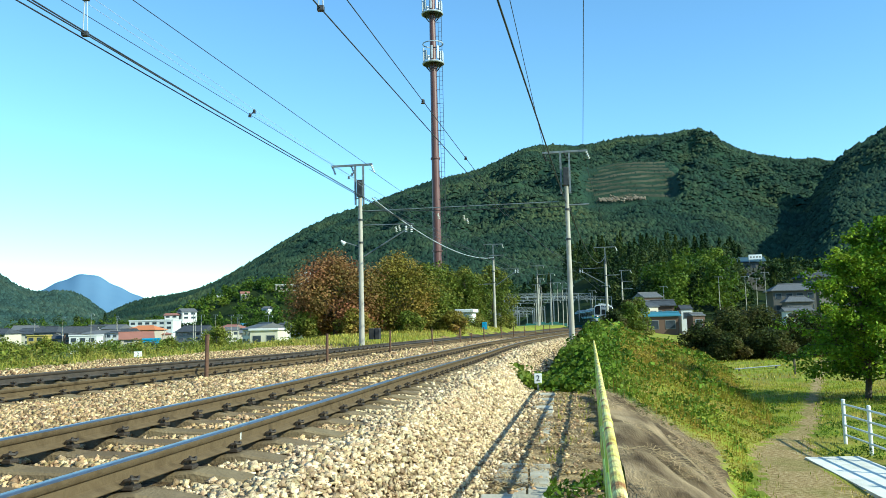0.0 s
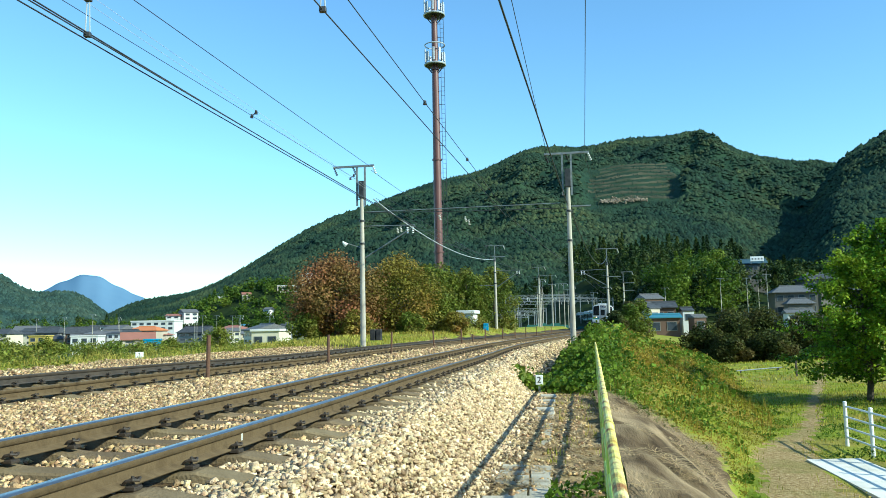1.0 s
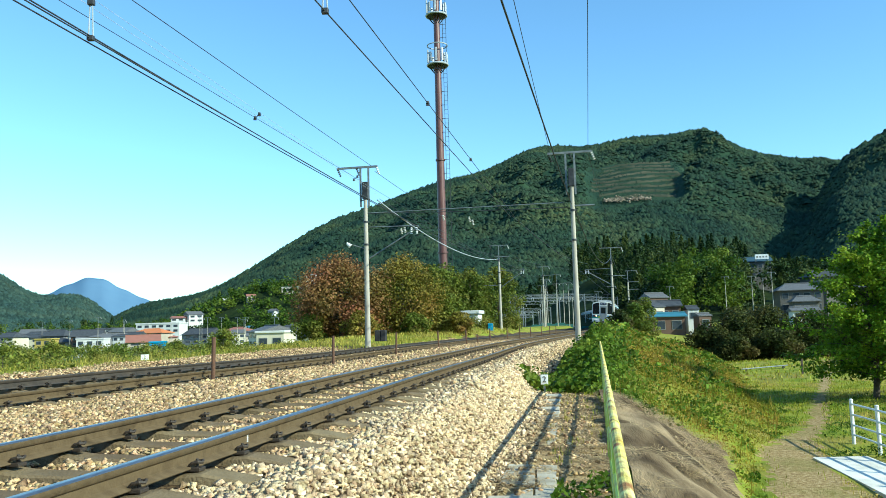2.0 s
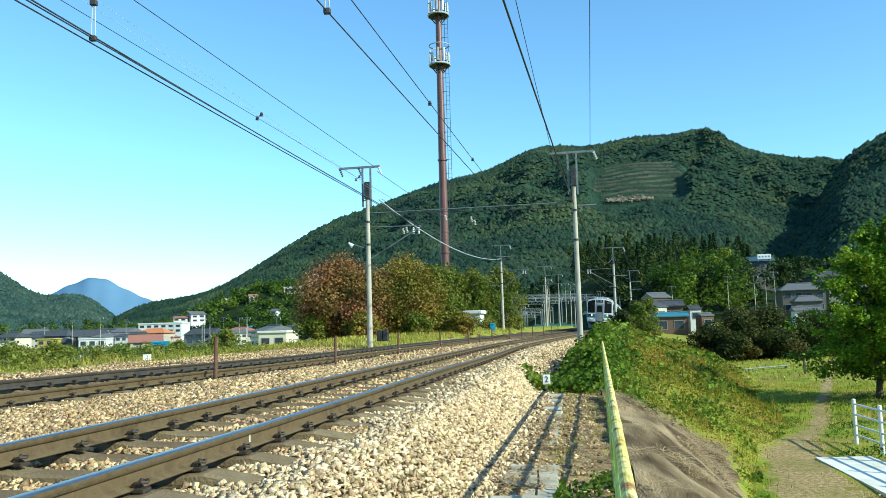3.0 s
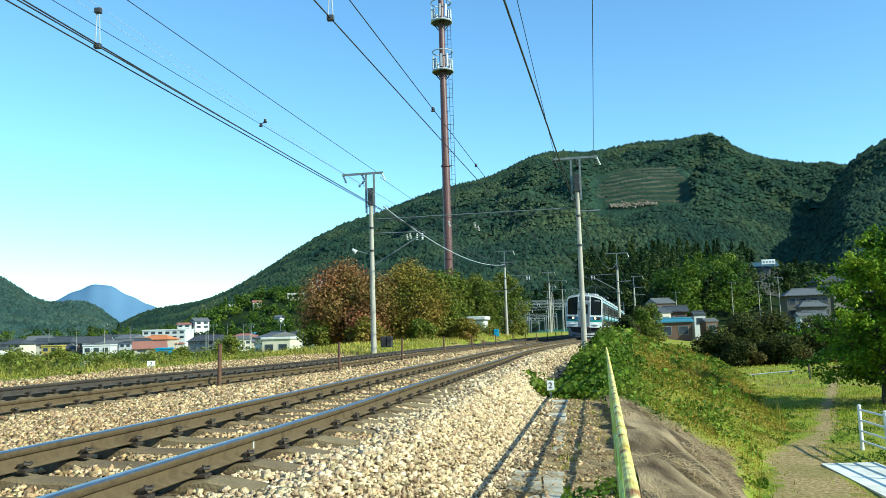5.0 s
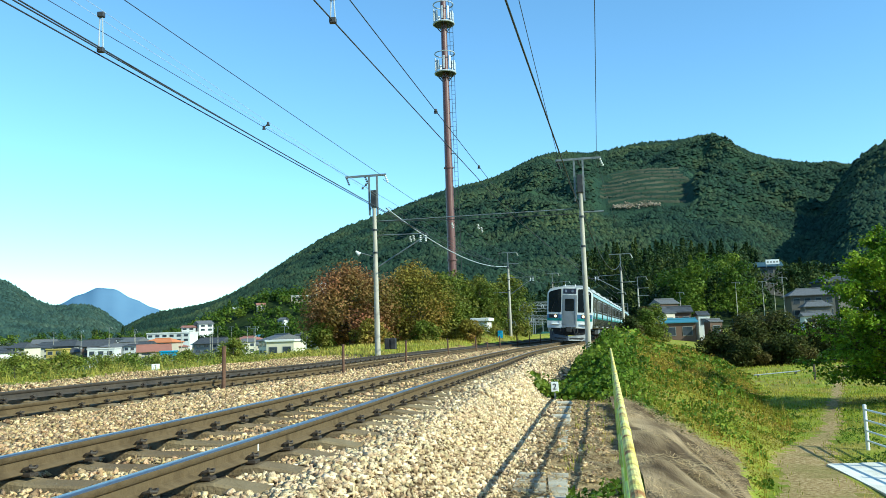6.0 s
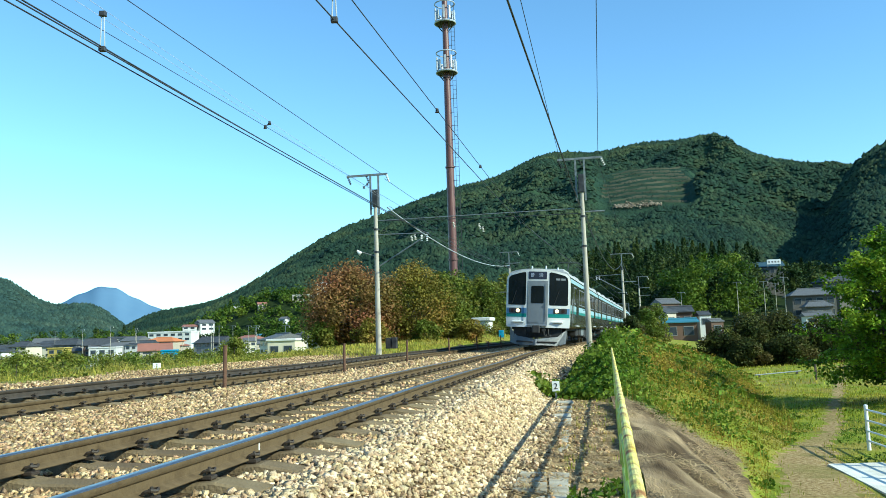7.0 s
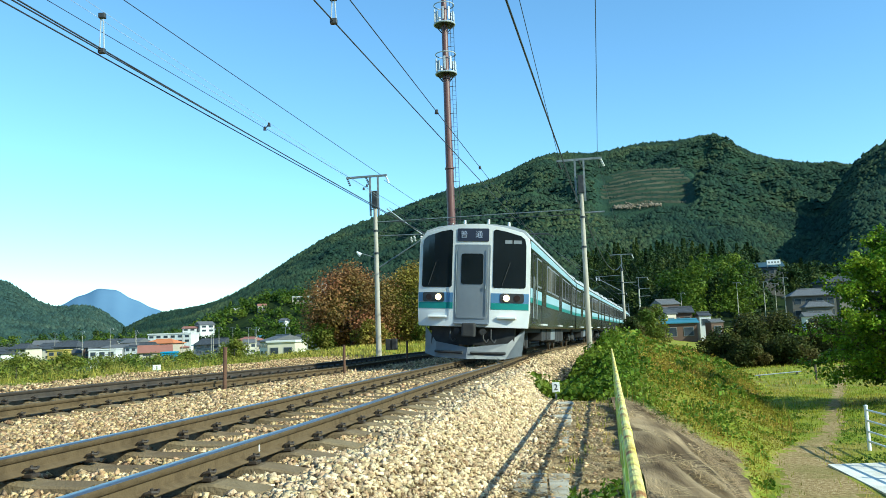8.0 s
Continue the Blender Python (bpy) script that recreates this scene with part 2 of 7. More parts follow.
M_YELLOW = material("yellow_paint", [(0.76, 0.62, 0.08), (0.80, 0.74, 0.30), (0.76, 0.66, 0.12)], 3, 0.8, bump=0.5, bump_scale=60, second=((0.30, 0.14, 0.05), 11, 1.0), stretch=(1.6, 0.8, 1.6), spec=0.2)
M_LIME = material("lime_paint", [(0.42, 0.60, 0.06), (0.55, 0.68, 0.12)], 5, 0.55, second=((0.25, 0.16, 0.06), 6, 0.7))
M_WHITE = material("white_paint", [(0.74, 0.74, 0.72), (0.84, 0.84, 0.82)], 3, 0.5)
M_MAT = material("weed_mat", [(0.045, 0.030, 0.016), (0.090, 0.060, 0.032), (0.15, 0.102, 0.056)], 1.4, 0.9, bump=1.6, bump_scale=26, second=((0.42, 0.31, 0.18), 0.9, 0.85), stretch=(1.6, 0.7, 1.0), spec=0.12)
M_STRAW = material("dry_straw", [(0.22, 0.145, 0.065), (0.56, 0.42, 0.23)], 4, 0.9, island=0.4, spec=0.12)
M_BARK = material("bark", [(0.05, 0.04, 0.03), (0.11, 0.09, 0.065)], 8, 0.95, bump=1, bump_scale=20)
M_INK = material("black_ink", [(0.015, 0.015, 0.015), (0.03, 0.03, 0.03)], 5, 0.6)
L_KUDZU = leafy("kudzu_leaf", [(0.055, 0.10, 0.009), (0.115, 0.175, 0.015), (0.24, 0.28, 0.035)])
L_WEED = leafy("weed_leaf", [(0.17, 0.16, 0.016), (0.30, 0.24, 0.03), (0.36, 0.19, 0.05)], scale=0.35)
L_GRASS = leafy("grass_blade", [(0.19, 0.23, 0.016), (0.35, 0.35, 0.032), (0.45, 0.34, 0.08)], scale=0.5)
L_YELLOWGRASS = leafy("autumn_grass", [(0.25, 0.25, 0.03), (0.40, 0.35, 0.06), (0.46, 0.36, 0.10)], scale=0.25)
L_VERGE = leafy("verge_leaf", [(0.10, 0.14, 0.016), (0.19, 0.21, 0.03), (0.28, 0.24, 0.05)], scale=0.5)
L_RED = leafy("autumn_cherry_leaf", [(0.16, 0.145, 0.03), (0.26, 0.155, 0.055), (0.33, 0.125, 0.065)], scale=0.45)
L_GREEN = leafy("broadleaf", [(0.07, 0.11, 0.014), (0.145, 0.175, 0.025), (0.27, 0.23, 0.05)], scale=0.4)
L_BRIGHT = leafy("ginkgo_leaf", [(0.07, 0.14, 0.008), (0.17, 0.26, 0.015), (0.36, 0.44, 0.03)], scale=0.7, through=0.28)
L_OLIVE = leafy("olive_autumn_leaf", [(0.13, 0.145, 0.02), (0.24, 0.20, 0.035), (0.33, 0.17, 0.05)], scale=0.4)
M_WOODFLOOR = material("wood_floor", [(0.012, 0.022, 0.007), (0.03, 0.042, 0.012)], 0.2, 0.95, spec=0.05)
L_MID = leafy("hill_broadleaf", [(0.035, 0.07, 0.008), (0.075, 0.12, 0.013), (0.19, 0.235, 0.027)], scale=0.09, island=0.28)
L_DARK = leafy("dark_shrub_leaf", [(0.028, 0.044, 0.010), (0.072, 0.080, 0.018), (0.15, 0.11, 0.04)], scale=0.5)
L_FOREST = leafy("forest_leaf", [(0.010, 0.023, 0.007), (0.031, 0.054, 0.012), (0.105, 0.122, 0.024)], scale=0.11, through=0.15, island=0.25)
# Mountain greens lean to blue: slight distance haze put into the base colour.
M_CANOPY = material("mountain_canopy", [(0.012, 0.028, 0.022), (0.027, 0.048, 0.028), (0.064, 0.082, 0.034)], 0.009, 0.95, island=0.4, spec=0.1)
M_SLOPE = material("mountain_slope", [(0.016, 0.036, 0.024), (0.032, 0.058, 0.030)], 0.02, 0.95, spec=0.1)
M_SCAR = material("bare_rock_scar", [(0.035, 0.036, 0.026), (0.10, 0.082, 0.055)], 0.05, 0.95)


# ---------------------------------------------------------------- ground
def trail_x(y):
    """The trodden path on the low ground: along the mat's foot, then aside to the field."""
    return 7.5 + (y - 18) * 0.33 + 1.3 * smoothstep(19, 25, y) + 0.16 * np.clip(y - 25, 0, 60)


def trail_half(y):
    return 0.30 + 0.42 * smoothstep(23, 18, y)


def build_ground():
    us = np.unique(np.concatenate([-np.geomspace(60, 4600, 26), np.arange(-60, -8, 2.0), np.arange(-8, -5.4, 0.3),
                                   np.arange(-5.4, 1.2, 0.35), np.arange(1.2, 7.5, 0.12), np.arange(7.5, 24, 0.3), np.geomspace(24, 4600, 34)]))
    vs = np.unique(np.concatenate([-np.geomspace(4, 4500, 16), np.arange(-4, 32, 0.25), np.arange(32, 90, 1.0), np.geomspace(90, 4800, 50)]))
    U, V = np.meshgrid(us, vs)
    Z = height(U, V)
    P = place(V, U, Z)
    nu, nv = len(us), len(vs)
    idx = np.arange(nu * nv).reshape(nv, nu)
    faces = np.stack([idx[:-1, :-1], idx[:-1, 1:], idx[1:, 1:], idx[1:, :-1]], -1).reshape(-1, 4)
    me = raw("ground", P.reshape(-1, 3), faces)
    uc = (U[:-1, :-1] + U[1:, 1:]) / 2
    vc = (V[:-1, :-1] + V[1:, 1:]) / 2
    mi = np.full(uc.shape, 2)
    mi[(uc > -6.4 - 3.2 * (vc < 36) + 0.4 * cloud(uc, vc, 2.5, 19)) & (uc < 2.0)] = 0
    mi[(uc >= 2.0) & (uc < 3.15)] = 1
    px_, py_ = P[:-1, :-1, 0], P[:-1, :-1, 1]
    trail = np.abs(px_ - trail_x(py_) + 0.12 * cloud(px_, py_, 3, 12)) + 0.12 * cloud(px_, py_, 1.0, 13)
    mi[(trail < trail_half(py_)) & (py_ < 60)] = 4
    mi[(vc > 170) | (uc < -60) | (uc > 90) | (vc < -60)] = 3
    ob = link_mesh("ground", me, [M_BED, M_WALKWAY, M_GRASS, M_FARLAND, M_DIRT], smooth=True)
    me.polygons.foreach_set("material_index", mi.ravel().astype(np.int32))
    tagged(ob, "railway bed, grassy embankment and valley floor", "ground", kind="structure")


build_ground()


# ---------------------------------------------------------------- mountains
def ridge_main(a):
    out = 0
    for c, h, w in ((-0.389, 0.023, 0.063), (-0.03, 0.0035, 0.15), (-0.235, 0.062, 0.137), (-0.114, 0.099, 0.111), (0.013, 0.137, 0.095), (0.115, 0.109, 0.075),
                    (0.239, 0.215, 0.119), (0.332, 0.024, 0.044), (0.41, 0.165, 0.111), (0.56, 0.161, 0.101)):
        out = out + h * np.exp(-((a - c) / w) ** 2)
    return out


def ridge_right(a):
    return 0.26 * np.exp(-((a - 0.62) / 0.193) ** 2) + 0.02 * np.exp(-((a - 0.50) / 0.04) ** 2)


def ridge_left(a):
    return 0.095 * np.exp(-((a + 0.60) / 0.085) ** 2) + 0.046 * np.exp(-((a + 0.468) / 0.054) ** 2)


def ridge_far(a):
    return 0.062 * np.exp(-(np.abs(a + 0.455) / 0.115) ** 2.4) + 0.014 * np.exp(-((a + 0.457) / 0.045) ** 2) + 0.0012 * np.sin(a * 95) + 0.0008 * np.sin(a * 230 + 1)


def mountain(name, label, ridge, a0, a1, y0, y1, na, nd, mat, spur, seed, crowns=0, crown_size=(4, 8), front=1.0, bare=None, flip=1, canopy=None, calm=lambda a, v: 0.0 * a, low=None):
    """A wooded mountain: a terrain that climbs from y0 to its ridge at y1, with spurs, gullies and tree crowns."""
    A = np.linspace(a0, a1, na)[None, :]
    v = np.concatenate([np.linspace(0, 1, nd), [1.12, 1.35]])[:, None]
    y = y0 + (y1 - y0) * v
    x = A * y

    def surf(x, y, v):
        a = x / y
        prof = np.clip(v, 0, 1) ** front
        even = 1 - calm(a, v)
        sp = even * (cloud(x + 0.25 * y, y * 0.25, 420, seed) * 0.6 + cloud(x, y * 0.5, 150, seed + 1) * 0.3 + cloud(x, y, 60, seed + 2) * 0.12)
        h = ridge(a) * y1 * prof * (1 + spur * sp * np.sin(np.clip(v, 0, 1) * math.pi) ** 1.6)
        return h * np.where(v > 1, 1 - (v - 1) * 1.2, 1) - 4
    Z = surf(x, y, v)
    P = np.stack(np.broadcast_arrays(x * flip, y * flip, Z), -1)
    nv, nu = Z.shape
    idx = np.arange(nu * nv).reshape(nv, nu)
    faces = np.stack([idx[:-1, :-1], idx[:-1, 1:], idx[1:, 1:], idx[1:, :-1]], -1).reshape(-1, 4)
    me = raw(name, P.reshape(-1, 3), faces)
    ob = link_mesh(name, me, [mat, M_SCAR], smooth=True)
    if bare is not None:
        ac, vc = np.broadcast_arrays(A[:, :-1], v[:-1])
        me.polygons.foreach_set("material_index", bare(ac, vc).astype(np.int32).ravel())
    tagged(ob, label, "mountain", kind="structure")
    if crowns:
        k = np.random.default_rng(seed)
        vv = 1 - k.random(crowns) ** 1.0 * 0.99
        aa = k.uniform(a0, a1, crowns)
        yy = y0 + (y1 - y0) * vv
        xx = aa * yy
        if bare is not None:
            m = ~bare(aa, vv)
            aa, vv, yy, xx = aa[m], vv[m], yy[m], xx[m]
            crowns = len(aa)
        zz = surf(xx, yy, vv)
        size = k.uniform(*crown_size, crowns) * (0.62 + 0.38 * vv)
        if low is not None:
            size = size * np.where(low(aa, vv) > 0.4, k.choice((0.04, 0.3, 0.42), crowns, p=(0.35, 0.45, 0.2)), 1.0)
        blobs(name.replace("mountain", "woods"), np.stack([xx, yy, zz], -1), size, canopy or M_CANOPY, k, "dense green woods on the mountainside", smooth=True, V0=CROWN_V, F0=CROWN_F)
    return surf


_ICO = bmesh.new()
bmesh.ops.create_icosphere(_ICO, subdivisions=1, radius=1.0)
OCT_V = np.array([(0, 0, 1), (1, 0, 0), (0, 1, 0), (-1, 0, 0), (0, -1, 0), (0, 0, -0.6)], float)
OCT_F = np.array([(0, 1, 2), (0, 2, 3), (0, 3, 4), (0, 4, 1), (5, 2, 1), (5, 3, 2), (5, 4, 3), (5, 1, 4)])
CROWN_V = np.array([(0, 0, 1), (1, 0, -0.1), (0.31, 0.95, -0.1), (-0.81, 0.59, -0.1), (-0.81, -0.59, -0.1), (0.31, -0.95, -0.1)], float)
CROWN_F = np.array([(0, 1, 2), (0, 2, 3), (0, 3, 4), (0, 4, 5), (0, 5, 1)])
BLOCK_V = np.array([(x, y, z) for x in (-0.68, 0.68) for y in (-0.68, 0.68) for z in (-0.68, 0.68)])
BLOCK_F = np.array([(0, 1, 3), (0, 3, 2), (4, 6, 7), (4, 7, 5), (0, 4, 5), (0, 5, 1), (2, 3, 7), (2, 7, 6), (0, 2, 6), (0, 6, 4), (1, 5, 7), (1, 7, 3)])
ICO_V = np.array([v.co[:] for v in _ICO.verts])
ICO_F = np.array([[v.index for v in f.verts] for f in _ICO.faces])
_ICO.free()


def blobs(name, centres, sizes, mat, k, label, tall=1.25, rough=0.35, V0=OCT_V, F0=OCT_F, category="trees", chop=0, smooth=False):
    """Many uneven rounded lumps in one mesh: tree crowns far off, or stones."""
    n = len(centres)
    jit = 1 + k.uniform(-rough, rough, (n, len(V0), 3 if chop else 1))
    if chop:                         # stones lie any way round
        q = k.normal(0, 1, (n, 4))
        q /= np.linalg.norm(q, axis=1, keepdims=True)
        w_, x_, y_, z_ = q.T
        turn = np.stack([1 - 2 * (y_ * y_ + z_ * z_), 2 * (x_ * y_ - z_ * w_), 2 * (x_ * z_ + y_ * w_),
                         2 * (x_ * y_ + z_ * w_), 1 - 2 * (x_ * x_ + z_ * z_), 2 * (y_ * z_ - x_ * w_),
                         2 * (x_ * z_ - y_ * w_), 2 * (y_ * z_ + x_ * w_), 1 - 2 * (x_ * x_ + y_ * y_)], -1).reshape(n, 3, 3)
    rot = k.uniform(0, 6.283, n)
    c, s = np.cos(rot), np.sin(rot)
    V = V0[None] * jit
    if chop:
        V = np.einsum("nij,nvj->nvi", turn, V)
    for _ in range(chop):            # flat broken faces
        nn = k.normal(0, 1, (n, 1, 3))
        nn /= np.linalg.norm(nn, axis=2, keepdims=True)
        over = np.clip((V * nn).sum(2, keepdims=True) - k.uniform(*((0.12, 0.62) if len(V0) > 6 else (0.12, 0.45)), (n, 1, 1)), 0, None)
        V = V - nn * over
    if chop:
        V = V * k.uniform(0.65, 1.6, (n, 1, 3))
    X = V[..., 0] * c[:, None] - V[..., 1] * s[:, None]
    Y = V[..., 0] * s[:, None] + V[..., 1] * c[:, None]
    W = np.stack([X, Y, V[..., 2] * k.uniform(0.65 * tall, tall, (n, 1))], -1) * sizes[:, None, None] + centres[:, None, :]
    F = F0[None] + (np.arange(n) * len(V0))[:, None, None]
    ob = link_mesh(name, raw(name, W.reshape(-1, 3), F.reshape(-1, 3), 3), mat, smooth=smooth)
    return tagged(ob, label, category, kind="stuff")


# Aerial haze painted as a blue base colour with a faint glow.
M_FARHAZE = material("far_peak_haze", [(0.105, 0.18, 0.28), (0.13, 0.21, 0.31)], 0.002, 1.0, emit=0.13, spec=0.0)
# Bluish tint puts the haze across the valley into the hill colour.
M_LEFTHILL_HAZE = material("left_hill_haze_tint", [(0.035, 0.065, 0.06), (0.055, 0.09, 0.07)], 0.01, 1.0, spec=0.05)


# Leaf greens turned bluer and paler: the same haze mixed into the colour.
M_WESTWOOD_HAZE = material("valley_side_canopy_haze_tint", [(0.026, 0.050, 0.046), (0.043, 0.072, 0.056), (0.066, 0.092, 0.064)], 0.01, 0.95, island=0.35, spec=0.05)
M_BENCH = material("quarry_bench", [(0.055, 0.062, 0.042), (0.11, 0.10, 0.068)], 0.06, 0.95, spec=0.05, second=((0.025, 0.040, 0.024), 0.03, 0.9))
M_SCREE = material("pale_scree", [(0.10, 0.085, 0.055), (0.32, 0.26, 0.19)], 0.1, 0.95, island=0.4, spec=0.05)


def worked(a, v):
    """The terraced part of the slope, 0 to 1."""
    return smoothstep(0.165, 0.19, a) * smoothstep(0.315, 0.29, a) * smoothstep(0.28, 0.36, v) * smoothstep(0.72, 0.62, v)


def quarry(a, v):
    """Bare ground: a clearing beside the terraces."""
    a, v = np.broadcast_arrays(a, v)
    edge = 0.02 * np.sin(a * 210) + 0.012 * np.sin(a * 517 + 1)
    return (np.abs(a - 0.062) < 0.018) & (np.abs(v - 0.60 + 0.4 * (a - 0.062)) < 0.012 + edge * 0.3)


SURF = mountain("mountain_main", "broad wooded mountain with a terraced slope", ridge_main, -0.62, 0.98, 620, 1800, 320, 130, M_SLOPE, 0.24, 11, 140000, (1.5, 5.8), 0.92, bare=quarry, calm=worked, low=worked)


def build_benches():
    """Rock benches cut along the worked slope, and the pale scree below them."""
    k = np.random.default_rng(23)
    for i in range(9):
        v = 0.375 + 0.031 * i
        half = 0.056 - 0.003 * abs(i - 3)
        A = np.linspace(0.242 - half + k.uniform(-0.006, 0.006), 0.242 + half + k.uniform(-0.006, 0.006), 90)
        V = v + 0.004 * np.sin(A * 60 + i) - 0.10 * (A - 0.242)
        y = 620 + 1180 * V
        x, z = A * y, SURF(A * y, y, V)
        rise = 1.5 + 0.7 * np.sin(A * 190 + i * 2) + 0.4 * np.sin(A * 610 + i)
        rows = [np.stack([x, y - 5, z - 2], -1), np.stack([x, y - 4, z + 0.8], -1), np.stack([x, y - 1, z + 0.8 + rise], -1), np.stack([x, y + 1.5, z + 0.5 + rise], -1)]
        P = np.stack(rows, 1)
        idx = np.arange(90 * 4).reshape(90, 4)
        F = np.stack([idx[:-1, :-1], idx[:-1, 1:], idx[1:, 1:], idx[1:, :-1]], -1).reshape(-1, 4)
        F = F[k.random(len(F)) > 0.12]
        tagged(link_mesh("quarry_bench", raw("quarry_bench", P.reshape(-1, 3), F), M_BENCH), "rocky terrace cut into the mountainside", "rock terrace", "terraces of the old quarry")
    n = 260
    A = k.uniform(0.200, 0.258, n)
    V = 0.365 - 0.45 * (A - 0.205) + k.normal(0, 0.010, n) * (1 - 0.5 * np.abs(A - 0.23) / 0.03)
    y = 620 + 1180 * V
    blobs("scree", np.stack([A * y, y - 3, SURF(A * y, y, V) + 2.5], -1), k.uniform(0.8, 2.6, n), M_SCREE, k, "pale broken rock below the terraces", tall=0.9, category="rock")


build_benches()
mountain("mountain_east", "dark wooded spur", ridge_right, 0.36, 1.0, 420, 1150, 120, 50, M_SLOPE, 0.1, 21, 24000, (1.3, 4.4), 0.95)
mountain("mountain_west", "low wooded hills across the valley", ridge_left, -0.95, -0.395, 900, 2300, 120, 40, M_LEFTHILL_HAZE, 0.12, 31, 16000, (2.4, 7.0), 0.9, canopy=M_WESTWOOD_HAZE)
# Unseen range, added to darken reflections and block the low sky behind.
mountain("mountain_south", "unseen wooded range added behind the viewer", lambda a: 0.24 + 0.05 * np.sin(a * 3.1) + 0.02 * np.sin(a * 11), -3.2, 3.2, 350, 900, 90, 20, M_SLOPE, 0.1, 51, flip=-1)
mountain("mountain_far", "far peak with haze painted into its blue colour", ridge_far, -0.80, -0.2, 3600, 4700, 120, 20, M_FARHAZE, 0.05, 41)


# ---------------------------------------------------------------- track
def rail_profile():
    """Flat-bottom rail outline in x, z; z = 0 is the top of the head, RAIL_DEPTH its height."""
    half = [(0.061, 1.0), (0.061, 0.93), (0.02, 0.83), (0.0085, 0.76), (0.0085, 0.40), (0.0305, 0.30), (0.0315, 0.06), (0.025, 0.0)]
    return [(-x, -z * RAIL_DEPTH) for x, z in half] + [(x, -z * RAIL_DEPTH) for x, z in half[::-1]]


def build_rail(name, u, lift, label, mats):
    """A rail in three parts: foot, web and running head."""
    root = thing(name, label, "rail", "running rails")
    prof = np.array(rail_profile())
    ys = np.concatenate([np.arange(-40, 60, 0.5), np.arange(60, 330, 3.0)])
    rows = [place(ys, u + px, pz + lift(ys) + dip(ys)) for px, pz in prof]
    for nm, ids, mat in (("foot", (12, 13, 14, 15, 0, 1, 2, 3), mats[0]), ("web", (3, 4), mats[0]), ("web", (11, 12), mats[0]),
                         ("head", (4, 5, 6, 7), mats[0]), ("running_surface", (6, 7, 8, 9), mats[1]), ("head", (9, 10, 11), mats[0])):
        if nm == "head" and ids[0] == 4:
            ids = (4, 5, 6)
        P = np.stack([rows[i] for i in ids], 1)
        idx = np.arange(len(ys) * len(ids)).reshape(len(ys), len(ids))
        F = np.stack([idx[:-1, :-1], idx[:-1, 1:], idx[1:, 1:], idx[1:, :-1]], -1)
        link_mesh(nm, raw(nm, P.reshape(-1, 3), F.reshape(-1, 4)), mat, root)
    return root


zero = lambda y: 0 * np.asarray(y, float)
near_rail = build_rail("rail", GAUGE / 2, zero, "rusty steel rail with a polished head on concrete sleepers", [M_RAIL_WEB, M_RAIL_HEAD])
build_rail("rail", -GAUGE / 2, cant, "rusty steel rail with a polished head, slightly raised", [M_RAIL_WEB, M_RAIL_HEAD])
build_rail("rail", TRACK2 + GAUGE / 2, zero, "rusty steel rail of the second track", [M_RAIL_WEB, M_RAIL_WEB])
build_rail("rail", TRACK2 - GAUGE / 2, lambda y: 0.08 + zero(y), "dark steel rail of the second track, slightly raised", [M_RAIL_DARK, M_RAIL_DARK])


bm = bmesh.new()
p = place(5.42, GAUGE / 2 + 0.011, 0.0)
box(bm, p[0] - 0.003, p[0] + 0.003, p[1] - 0.006, p[1] + 0.006, -0.092, -0.036)
part("paint_mark", bm, M_WHITE, near_rail, "small white paint tick")


def sleeper_mesh():
    bm = bmesh.new()
    # long axis x; dished in the middle, falling away at the ends
    xs = (-1.0, -0.72, -0.40, 0.40, 0.72, 1.0)
    tops = (-0.172, -0.132, -0.165, -0.165, -0.132, -0.172)
    vs = []
    for x, t in zip(xs, tops):
        vs.append([bm.verts.new(c) for c in ((x, -0.13, -0.36), (x, -0.105, t - 0.012), (x, -0.09, t), (x, 0.09, t), (x, 0.105, t - 0.012), (x, 0.13, -0.36))])
    for a, b in zip(vs, vs[1:]):
        for i in range(5):
            bm.faces.new((a[i], a[i + 1], b[i + 1], b[i]))
    bm.faces.new(vs[0])
    bm.faces.new(list(reversed(vs[-1])))
    bmesh.ops.recalc_face_normals(bm, faces=bm.faces[:])
    me = bpy.data.meshes.new("sleeper")
    bm.to_mesh(me)
    bm.free()
    me.materials.append(M_SLEEPER)
    return me


def clip_meshes():
    """A spring rail clip: base plate, curled spring and bolt with its nut."""
    out = []
    for name in ("rail_clip", "spring", "bolt"):
        bm = bmesh.new()
        if name == "rail_clip":
            box(bm, -0.05, 0.05, -0.06, 0.06, -0.16, -0.135, 0.006)
        elif name == "spring":
            pts = [(-0.05, -0.05, -0.125), (-0.02, -0.06, -0.105), (0.03, -0.055, -0.098), (0.05, 0, -0.105), (0.03, 0.055, -0.098), (-0.02, 0.06, -0.105), (-0.05, 0.05, -0.125)]
            tube(bm, pts, [0.011] * 7, 6)
        else:
            tube(bm, [(0, 0, z) for z in (-0.15, -0.112, -0.111, -0.095, -0.094, -0.082)], [0.014, 0.014, 0.025, 0.025, 0.014, 0.012], 6)
        me = bpy.data.meshes.new(name)
        bm.to_mesh(me)
        bm.free()
        me.materials.append(M_CLIP)
        out.append(me)
    return out


